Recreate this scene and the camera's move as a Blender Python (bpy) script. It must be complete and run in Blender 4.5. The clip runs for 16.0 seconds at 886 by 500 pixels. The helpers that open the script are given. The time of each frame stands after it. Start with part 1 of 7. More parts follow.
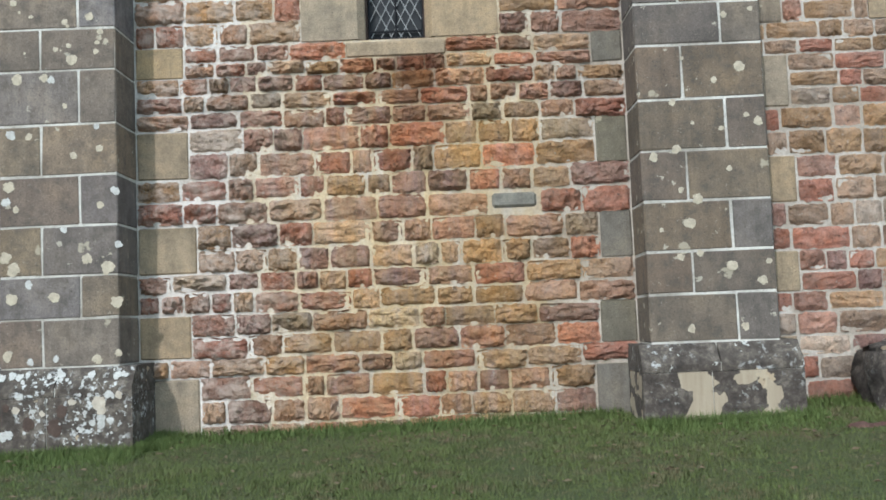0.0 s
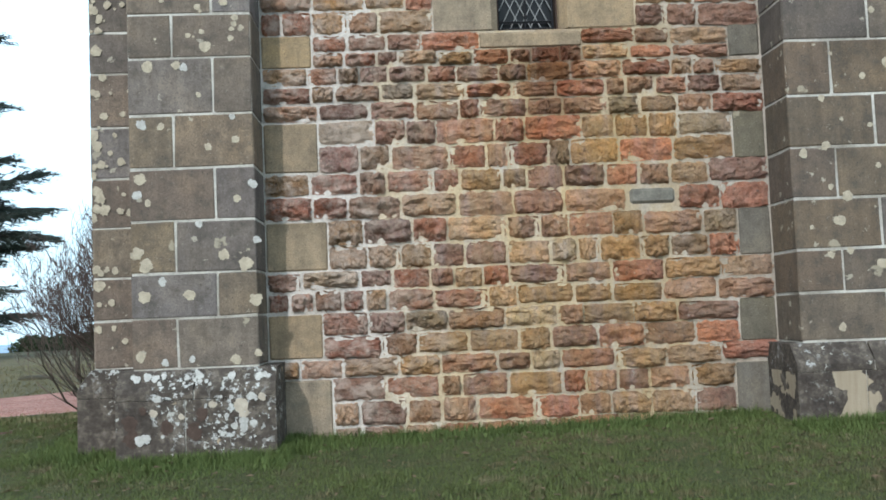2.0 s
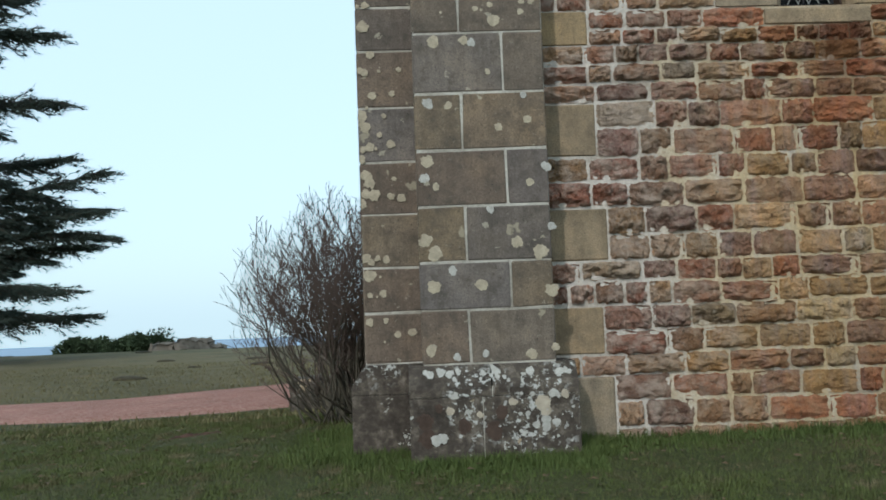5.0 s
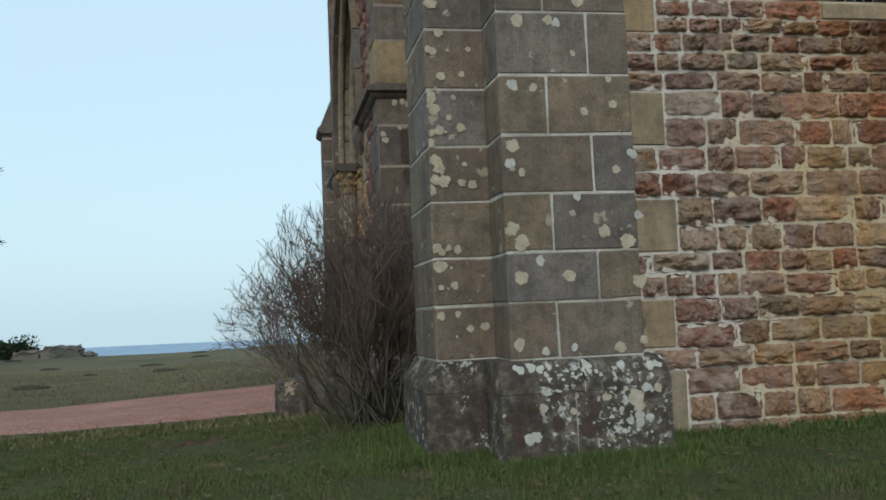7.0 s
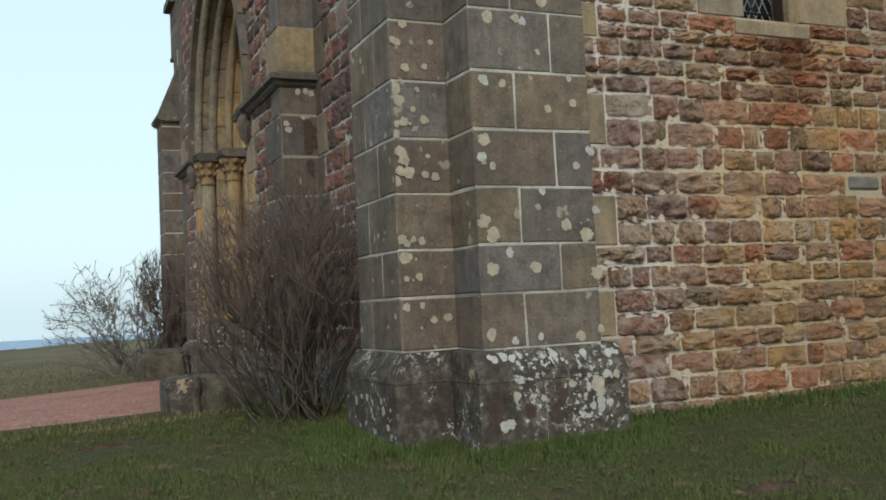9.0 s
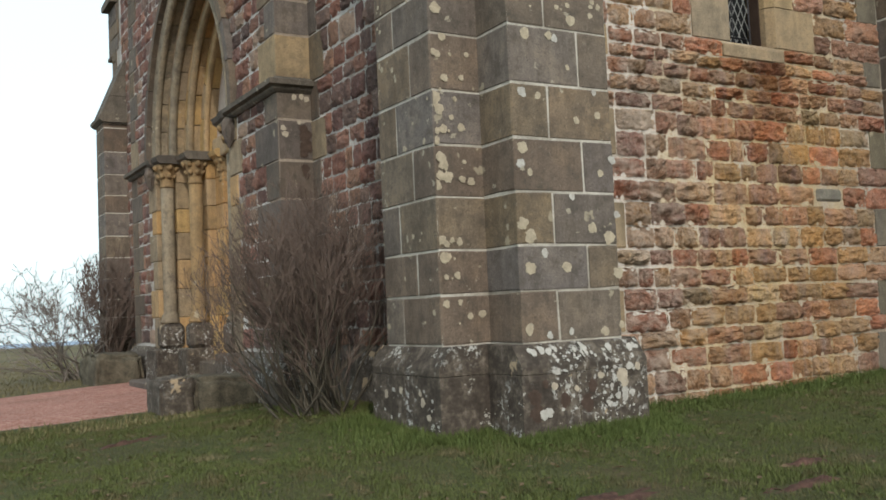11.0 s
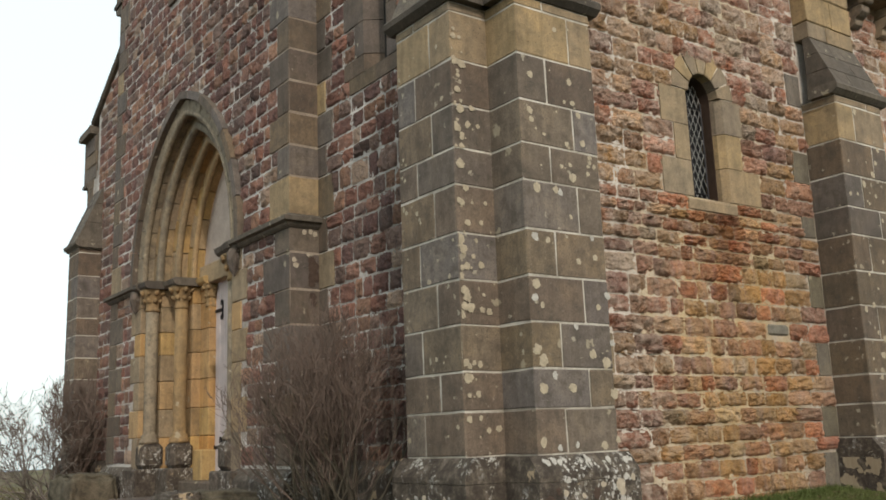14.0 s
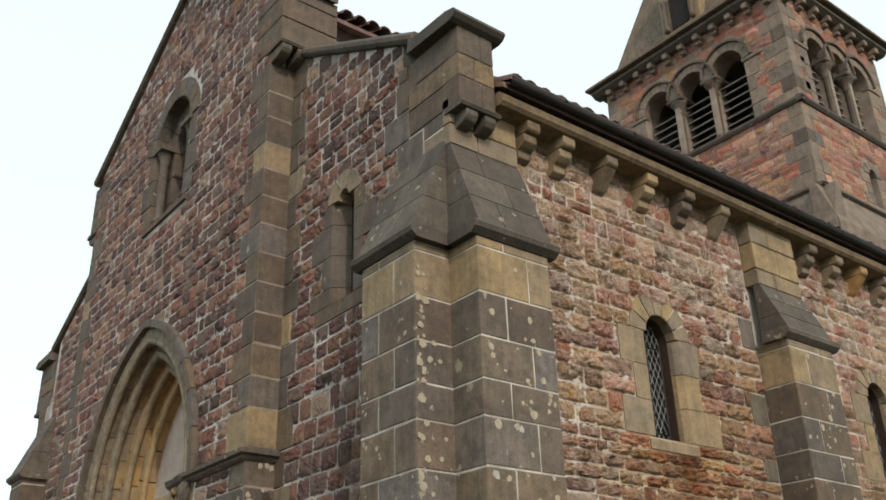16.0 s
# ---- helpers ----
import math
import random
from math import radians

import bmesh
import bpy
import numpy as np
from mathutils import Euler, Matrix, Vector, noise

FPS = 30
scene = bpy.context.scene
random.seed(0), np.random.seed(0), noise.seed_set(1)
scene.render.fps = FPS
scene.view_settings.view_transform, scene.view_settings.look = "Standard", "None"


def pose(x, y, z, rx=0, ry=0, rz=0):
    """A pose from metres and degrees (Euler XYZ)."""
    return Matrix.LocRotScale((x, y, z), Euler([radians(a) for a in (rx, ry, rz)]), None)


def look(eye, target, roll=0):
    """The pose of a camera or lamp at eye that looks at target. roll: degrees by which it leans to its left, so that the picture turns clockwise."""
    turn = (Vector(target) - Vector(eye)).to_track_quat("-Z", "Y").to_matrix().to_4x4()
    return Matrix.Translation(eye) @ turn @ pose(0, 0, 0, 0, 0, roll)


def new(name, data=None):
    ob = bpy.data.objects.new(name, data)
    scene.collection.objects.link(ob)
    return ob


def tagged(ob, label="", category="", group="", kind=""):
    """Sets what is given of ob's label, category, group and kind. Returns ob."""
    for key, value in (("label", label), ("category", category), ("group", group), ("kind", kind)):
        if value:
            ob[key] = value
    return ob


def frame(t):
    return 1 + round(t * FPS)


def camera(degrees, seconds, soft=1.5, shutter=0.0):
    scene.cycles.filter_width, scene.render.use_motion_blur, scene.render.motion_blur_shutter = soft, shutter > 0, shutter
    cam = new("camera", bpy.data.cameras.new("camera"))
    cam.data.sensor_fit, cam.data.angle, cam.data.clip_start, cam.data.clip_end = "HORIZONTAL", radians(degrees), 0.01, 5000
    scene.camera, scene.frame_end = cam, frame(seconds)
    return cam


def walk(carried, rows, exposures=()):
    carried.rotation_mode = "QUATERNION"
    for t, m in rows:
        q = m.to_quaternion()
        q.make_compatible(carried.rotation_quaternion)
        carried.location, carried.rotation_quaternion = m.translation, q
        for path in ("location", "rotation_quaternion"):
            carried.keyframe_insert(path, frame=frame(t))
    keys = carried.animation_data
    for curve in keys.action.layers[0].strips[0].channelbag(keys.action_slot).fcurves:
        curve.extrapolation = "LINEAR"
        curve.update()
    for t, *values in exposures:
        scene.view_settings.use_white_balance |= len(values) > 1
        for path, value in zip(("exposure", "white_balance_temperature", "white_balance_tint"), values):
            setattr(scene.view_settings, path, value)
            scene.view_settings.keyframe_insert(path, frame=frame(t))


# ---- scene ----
cam = camera(50.6, 16.0, soft=1.75)
PATH = [
    (0, (2.995, -6.889, 0.73), (2.982, -4.894, 0.875), -2.3),
    (0.5, (2.694, -6.858, 0.747), (2.7, -4.863, 0.89), -2.3),
    (1, (2.362, -6.819, 0.762), (2.408, -4.824, 0.9), -2.3),
    (1.5, (2.038, -6.764, 0.771), (2.106, -4.77, 0.907), -2.3),
    (2, (1.675, -6.697, 0.816), (1.759, -4.703, 0.943), -2.3),
    (2.5, (1.4, -6.641, 0.833), (1.491, -4.647, 0.959), -2.3),
    (3, (1.064, -6.554, 0.833), (1.221, -4.564, 0.96), -2.4),
    (3.5, (0.763, -6.48, 0.834), (0.956, -4.493, 0.959), -2.4),
    (3.9, (0.505, -6.393, 0.855), (0.682, -4.405, 0.977), -2.4),
    (4, (0.436, -6.383, 0.849), (0.583, -4.392, 0.972), -2.3),
    (4.5, (0.153, -6.304, 0.833), (0.22, -4.309, 0.964), -2.2),
    (5, (-0.175, -6.224, 0.803), (-0.11, -4.23, 0.941), -2.1),
    (5.2, (-0.331, -6.183, 0.787), (-0.243, -4.19, 0.929), -2.1),
    (7.3, (-1.663, -5.692, 0.772), (-1.213, -3.748, 0.907), -2.4),
    (7.5, (-1.769, -5.659, 0.781), (-1.253, -3.731, 0.909), -2.4),
    (8, (-2.042, -5.571, 0.778), (-1.416, -3.676, 0.9), -2.5),
    (8.5, (-2.323, -5.484, 0.789), (-1.62, -3.615, 0.905), -2.6),
    (9, (-2.582, -5.448, 0.787), (-1.779, -3.62, 0.9), -2.7),
    (9.2, (-2.694, -5.444, 0.782), (-1.849, -3.635, 0.896), -2.7),
    (11.3, (-3.751, -5.323, 0.746), (-2.688, -3.634, 0.873), -2.6),
    (11.5, (-3.86, -5.327, 0.743), (-2.768, -3.657, 0.872), -2.6),
    (12, (-4.104, -5.362, 0.724), (-3.01, -3.692, 0.85), -2.5),
    (12.5, (-4.302, -5.405, 0.71), (-3.287, -3.686, 0.828), -2.2),
    (13, (-4.675, -5.585, 0.686), (-3.576, -3.926, 0.884), -2.2),
    (13.5, (-4.724, -5.651, 0.668), (-3.593, -4.024, 0.943), -2.1),
    (14, (-4.74, -5.683, 0.654), (-3.59, -4.094, 1.044), -2.1),
    (14.5, (-4.751, -5.704, 0.644), (-3.584, -4.159, 1.147), -2.1),
    (15, (-4.754, -5.711, 0.64), (-3.578, -4.202, 1.223), -2.0),
    (15.5, (-4.761, -5.726, 0.634), (-3.597, -4.259, 1.337), -1.8),
    (15.7, (-4.753, -5.728, 0.634), (-3.601, -4.284, 1.399), -1.8),
    (16, (-4.76, -5.723, 0.635), (-3.63, -4.314, 1.495), -1.7),
]
EXPOSURES = [(0, 0.06, 5600, 9), (2, -0.16, 5650, 8), (3.5, -0.45, 5740, 7), (5, -0.83, 5850, 6), (7.5, -1.07, 5900, 5), (8.5, -0.97, 6050, 6), (9, -0.85, 6180, 7), (11.5, -0.47, 6620, 12), (12.5, -0.48, 6800, 13), (14, -0.56, 7050, 14), (16, -0.56, 6950, 14)]
walk(cam, [(t, look(eye, target, roll)) for t, eye, target, roll in PATH], EXPOSURES)

# ---- light ----
SUN_FROM = Vector((-0.38, -1.0, 0.66)).normalized()
world = bpy.data.worlds.new("world")
scene.world = world
world.use_nodes = True
wn, wl = world.node_tree.nodes, world.node_tree.links
sky = wn.new("ShaderNodeTexSky")
sky.sky_type = 'NISHITA'
sky.sun_disc = False
sky.sun_elevation = math.asin(SUN_FROM.z)
sky.sun_rotation = math.atan2(SUN_FROM.x, SUN_FROM.y)
sky.air_density, sky.dust_density, sky.ozone_density = 1.0, 3.0, 1.0
# thin high cloud: the clear sky veiled by an even pale layer
veil = wn.new("ShaderNodeMix")
veil.data_type = 'RGBA'
veil.inputs[0].default_value = 0.62
veil.inputs[7].default_value = (10.3, 12.5, 13.0, 1)
wl.new(sky.outputs[0], veil.inputs[6])
wl.new(veil.outputs[2], wn["Background"].inputs[0])
wn["Background"].inputs[1].default_value = 0.19

sun = new("sun", bpy.data.lights.new("sun", 'SUN'))
sun.data.energy, sun.data.angle, sun.data.color = 2.8, radians(1.4), (1.0, 0.94, 0.86)
sun.matrix_world = look(SUN_FROM * 60, (0, 0, 0))


# ---- materials ----
def mat(name, rough=0.9):
    m = bpy.data.materials.new(name)
    m.use_nodes = True
    n, l = m.node_tree.nodes, m.node_tree.links
    b = n["Principled BSDF"]
    b.inputs["Roughness"].default_value = rough
    b.inputs["Specular IOR Level"].default_value = 0.25
    return m, n, l, b


def coords(n, kind="Object"):
    if kind == "World":
        return n.new("ShaderNodeNewGeometry").outputs["Position"]
    return n.new("ShaderNodeTexCoord").outputs[kind]


def noise_tex(n, l, vec, scale, detail=4.0, rough=0.6):
    t = n.new("ShaderNodeTexNoise")
    t.inputs["Scale"].default_value, t.inputs["Detail"].default_value, t.inputs["Roughness"].default_value = scale, detail, rough
    l.new(vec, t.inputs["Vector"])
    return t.outputs["Fac"]


def ramp(n, l, fac, stops, mode='LINEAR'):
    r = n.new("ShaderNodeValToRGB")
    r.color_ramp.interpolation = mode
    e = r.color_ramp.elements
    e[0].position, e[0].color = stops[0][0], (*stops[0][1], 1)
    e[1].position, e[1].color = stops[-1][0], (*stops[-1][1], 1)
    for p, c in stops[1:-1]:
        e.new(p).color = (*c, 1)
    l.new(fac, r.inputs["Fac"])
    return r.outputs["Color"]


def mix(n, l, fac, a, b, mode='MIX'):
    m = n.new("ShaderNodeMix")
    m.data_type, m.blend_type = 'RGBA', mode
    for sock, v in ((0, fac), (6, a), (7, b)):
        if isinstance(v, (int, float)):
            m.inputs[sock].default_value = v
        elif isinstance(v, tuple):
            m.inputs[sock].default_value = (*v, 1)
        else:
            l.new(v, m.inputs[sock])
    return m.outputs[2]


def grey(v):
    return (v, v, v)


def step(n, l, fac, lo, hi):
    m = n.new("ShaderNodeMapRange")
    m.inputs["From Min"].default_value, m.inputs["From Max"].default_value = lo, hi
    l.new(fac, m.inputs["Value"])
    return m.outputs["Result"]


def times(n, l, a, b):
    m = n.new("ShaderNodeMath")
    m.operation = 'MULTIPLY'
    for sock, v in ((0, a), (1, b)):
        if isinstance(v, (int, float)):
            m.inputs[sock].default_value = v
        else:
            l.new(v, m.inputs[sock])
    return m.outputs[0]


def bump(n, l, b, height, strength, distance):
    k = n.new("ShaderNodeBump")
    k.inputs["Strength"].default_value, k.inputs["Distance"].default_value = strength, distance
    l.new(height, k.inputs["Height"])
    l.new(k.outputs["Normal"], b.inputs["Normal"])


def blotch(n, l, vec, scale, lo, hi, keep, warp=0.0, edge=0.04):
    """Round spots: a share of the cells of a cell pattern carry one each, of uneven size and outline."""
    v = n.new("ShaderNodeTexVoronoi")
    v.inputs["Scale"].default_value = scale
    v.inputs["Randomness"].default_value = 1.0
    if warp:
        w = n.new("ShaderNodeTexNoise")
        w.inputs["Scale"].default_value = scale * 3
        l.new(vec, w.inputs["Vector"])
        vec = mix(n, l, warp, vec, w.outputs["Color"], 'LINEAR_LIGHT')
    l.new(vec, v.inputs["Vector"])
    sep = n.new("ShaderNodeSeparateColor")
    l.new(v.outputs["Color"], sep.inputs[0])
    size = n.new("ShaderNodeMapRange")
    size.inputs["From Min"].default_value, size.inputs["From Max"].default_value = 1 - keep, 1.0
    size.inputs["To Min"].default_value, size.inputs["To Max"].default_value = lo, hi
    l.new(sep.outputs[0], size.inputs["Value"])
    has = n.new("ShaderNodeMath")
    has.operation = 'GREATER_THAN'
    l.new(sep.outputs[0], has.inputs[0])
    has.inputs[1].default_value = 1 - keep
    d = n.new("ShaderNodeMath")
    d.operation = 'SUBTRACT'
    l.new(size.outputs[0], d.inputs[0])
    l.new(v.outputs["Distance"], d.inputs[1])
    return times(n, l, step(n, l, d.outputs[0], 0.0, edge), has.outputs[0])


def per_piece(n, joined):
    if joined:
        return n.new("ShaderNodeNewGeometry").outputs["Random Per Island"]
    return n.new("ShaderNodeObjectInfo").outputs["Random"]


def sill_stain(n, l, p):
    """Rust and damp that run down from the sill of the first side window: two masks, a dark core and a wider ochre wash."""
    mp = n.new("ShaderNodeMapping")
    mp.inputs["Location"].default_value = (-2.80, 0, -2.30)
    l.new(p, mp.inputs["Vector"])
    xyz = n.new("ShaderNodeSeparateXYZ")
    l.new(mp.outputs[0], xyz.inputs[0])
    ax_ = n.new("ShaderNodeMath")
    ax_.operation = 'ABSOLUTE'
    l.new(xyz.outputs[0], ax_.inputs[0])
    streak = n.new("ShaderNodeMapping")
    streak.inputs["Scale"].default_value = (9.0, 9.0, 0.9)
    l.new(p, streak.inputs["Vector"])
    sn = noise_tex(n, l, streak.outputs[0], 1.0, 4, 0.6)
    core = times(n, l, times(n, l, step(n, l, ax_.outputs[0], 0.27, 0.10), step(n, l, xyz.outputs[2], 0.56, 0.48)), times(n, l, step(n, l, xyz.outputs[2], -0.45, 0.25), step(n, l, sn, 0.26, 0.46)))
    wide = times(n, l, times(n, l, step(n, l, ax_.outputs[0], 1.5, 0.5), step(n, l, xyz.outputs[2], 0.9, 0.3)), step(n, l, sn, 0.34, 0.54))
    return core, wide


def rubble_mat(name, palette, joined, ochre=0.0, stain=0.0):
    """Quarry-faced rubble: each stone its own hue and tone, mottled, with dark pits, lime bloom and ochre wash in broad patches."""
    m, n, l, b = mat(name, 0.92)
    p = coords(n, "World")
    own = per_piece(n, joined)
    col = ramp(n, l, own, palette, 'CONSTANT')
    # a second, independent draw for each stone: its tone
    dice = n.new("ShaderNodeTexWhiteNoise")
    dice.noise_dimensions = '1D'
    l.new(times(n, l, own, 913.7), dice.inputs["W"])
    col = mix(n, l, 1.0, col, ramp(n, l, dice.outputs["Value"], [(0.0, grey(0.80)), (0.5, grey(1.02)), (0.85, grey(1.18)), (1.0, (1.42, 1.38, 1.34))]), 'MULTIPLY')
    f1 = noise_tex(n, l, p, 9.0, 5, 0.65)
    col = mix(n, l, 0.85, col, ramp(n, l, f1, [(0.27, grey(0.50)), (0.48, grey(1.0)), (0.72, (1.38, 1.26, 1.14))]), 'MULTIPLY')
    f2 = noise_tex(n, l, p, 60.0, 4, 0.7)
    col = mix(n, l, 0.6, col, ramp(n, l, f2, [(0.3, grey(0.42)), (0.5, grey(1.05)), (0.75, grey(1.4))]), 'MULTIPLY')
    cleft = noise_tex(n, l, p, 17.0, 6, 0.7)
    col = mix(n, l, times(n, l, step(n, l, cleft, 0.42, 0.33), 0.7), col, (0.050, 0.036, 0.030))
    wash = noise_tex(n, l, p, 0.9, 3, 0.6)
    col = mix(n, l, times(n, l, step(n, l, wash, 0.44, 0.60), ochre), col, (1.06, 0.98, 0.70), 'MULTIPLY')
    f3 = noise_tex(n, l, p, 22.0, 3, 0.6)
    col = mix(n, l, times(n, l, step(n, l, f3, 0.64, 0.74), 0.5), col, (0.50, 0.45, 0.38))
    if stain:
        # pale lime bloom, graded by position: paler towards the west end and higher up
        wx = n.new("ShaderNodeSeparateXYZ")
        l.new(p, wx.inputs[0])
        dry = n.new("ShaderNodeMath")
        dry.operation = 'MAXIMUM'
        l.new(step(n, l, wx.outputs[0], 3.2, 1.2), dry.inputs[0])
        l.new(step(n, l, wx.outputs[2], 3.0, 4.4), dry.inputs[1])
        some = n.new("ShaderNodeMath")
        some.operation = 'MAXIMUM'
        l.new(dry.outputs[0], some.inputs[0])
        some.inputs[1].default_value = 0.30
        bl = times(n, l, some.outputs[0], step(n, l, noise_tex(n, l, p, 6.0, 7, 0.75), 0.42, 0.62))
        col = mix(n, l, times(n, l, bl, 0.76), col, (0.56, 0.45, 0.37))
        core, wide = sill_stain(n, l, p)
        col = mix(n, l, times(n, l, core, stain), col, (0.52, 0.36, 0.30), 'MULTIPLY')
        col = mix(n, l, times(n, l, wide, 0.75), col, (1.06, 0.95, 0.62), 'MULTIPLY')
    l.new(col, b.inputs["Base Color"])
    rough_h = mix(n, l, 0.5, noise_tex(n, l, p, 16.0, 8, 0.75), noise_tex(n, l, p, 42.0, 8, 0.8))
    bump(n, l, b, rough_h, 1.0, 0.07)
    return m


REDS = [(0.0, (0.285, 0.130, 0.088)), (0.10, (0.315, 0.178, 0.128)), (0.20, (0.305, 0.195, 0.105)), (0.30, (0.200, 0.120, 0.098)),
        (0.37, (0.350, 0.240, 0.160)), (0.47, (0.250, 0.155, 0.105)), (0.55, (0.310, 0.146, 0.098)), (0.66, (0.268, 0.184, 0.122)), (0.74, (0.330, 0.208, 0.148)),
        (0.83, (0.220, 0.134, 0.108)), (0.89, (0.290, 0.185, 0.100)), (0.95, (0.255, 0.200, 0.148)), (0.98, (0.370, 0.295, 0.225))]
PURPLES = [(0.0, (0.225, 0.130, 0.108)), (0.14, (0.180, 0.115, 0.102)), (0.30, (0.28, 0.170, 0.132)), (0.42, (0.165, 0.120, 0.105)),
           (0.56, (0.255, 0.140, 0.108)), (0.70, (0.21, 0.155, 0.13)), (0.82, (0.30, 0.19, 0.135)), (0.93, (0.33, 0.26, 0.20))]
REDS = [(p, (c[0] * 1.14, c[1] * 1.10, c[2] * 1.10)) for p, c in REDS]
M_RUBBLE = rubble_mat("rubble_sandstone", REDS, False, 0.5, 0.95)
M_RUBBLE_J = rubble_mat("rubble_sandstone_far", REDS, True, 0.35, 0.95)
M_RUBBLE_T = rubble_mat("rubble_sandstone_tower", [(p, (c[0] * 1.02, c[1] * 0.92, c[2] * 0.95)) for p, c in REDS], True, 0.05)
PURPLES = [(p, (c[0] * 0.86, c[1] * 0.80, c[2] * 0.80)) for p, c in PURPLES]
M_RUBBLE_W = rubble_mat("rubble_weathered", PURPLES, False, 0.0)
M_RUBBLE_WJ = rubble_mat("rubble_weathered_far", PURPLES, True, 0.0)


def mortar_mat(name, col_a, col_b, bloom=0.0):
    m, n, l, b = mat(name, 0.95)
    p = coords(n, "World")
    wx = n.new("ShaderNodeSeparateXYZ")
    l.new(p, wx.inputs[0])
    c = ramp(n, l, noise_tex(n, l, p, 1.6, 4, 0.65), [(0.35, col_a), (0.62, col_b)])
    # bloom mask for the mortar: rises towards the west end and above 2.8 m
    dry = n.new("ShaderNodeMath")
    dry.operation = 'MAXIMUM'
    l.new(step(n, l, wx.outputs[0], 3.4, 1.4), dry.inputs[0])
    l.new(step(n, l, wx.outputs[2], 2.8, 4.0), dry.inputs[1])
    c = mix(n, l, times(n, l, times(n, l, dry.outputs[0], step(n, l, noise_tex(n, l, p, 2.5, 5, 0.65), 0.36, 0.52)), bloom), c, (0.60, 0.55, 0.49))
    if bloom:
        # ochre run-off either side of the window
        ctr = n.new("ShaderNodeMath")
        ctr.operation = 'COMPARE'
        ctr.inputs[1].default_value, ctr.inputs[2].default_value = 2.6, 1.1
        l.new(wx.outputs[0], ctr.inputs[0])
        c = mix(n, l, times(n, l, ctr.outputs[0], times(n, l, step(n, l, noise_tex(n, l, p, 1.7, 5, 0.7), 0.40, 0.58), 0.5)), c, (0.46, 0.34, 0.17))
        core, wide = sill_stain(n, l, p)
        c = mix(n, l, times(n, l, wide, 0.5), c, (1.0, 0.85, 0.5), 'MULTIPLY')
        c = mix(n, l, times(n, l, core, 0.9), c, (0.30, 0.19, 0.16), 'MULTIPLY')
    c = mix(n, l, 0.7, c, ramp(n, l, noise_tex(n, l, p, 45.0, 3, 0.7), [(0.3, grey(0.65)), (0.7, grey(1.2))]), 'MULTIPLY')
    l.new(c, b.inputs["Base Color"])
    bump(n, l, b, noise_tex(n, l, p, 70.0, 5, 0.7), 0.7, 0.01)
    return m


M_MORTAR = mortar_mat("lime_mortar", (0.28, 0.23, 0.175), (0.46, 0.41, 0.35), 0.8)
M_TOWER_MORTAR = mortar_mat("tower_mortar", (0.19, 0.145, 0.11), (0.30, 0.25, 0.20))
M_JOINT = mortar_mat("ashlar_joint", (0.25, 0.225, 0.185), (0.52, 0.49, 0.43))
M_MORTAR_W = mortar_mat("lime_mortar_weathered", (0.27, 0.24, 0.21), (0.56, 0.53, 0.49))


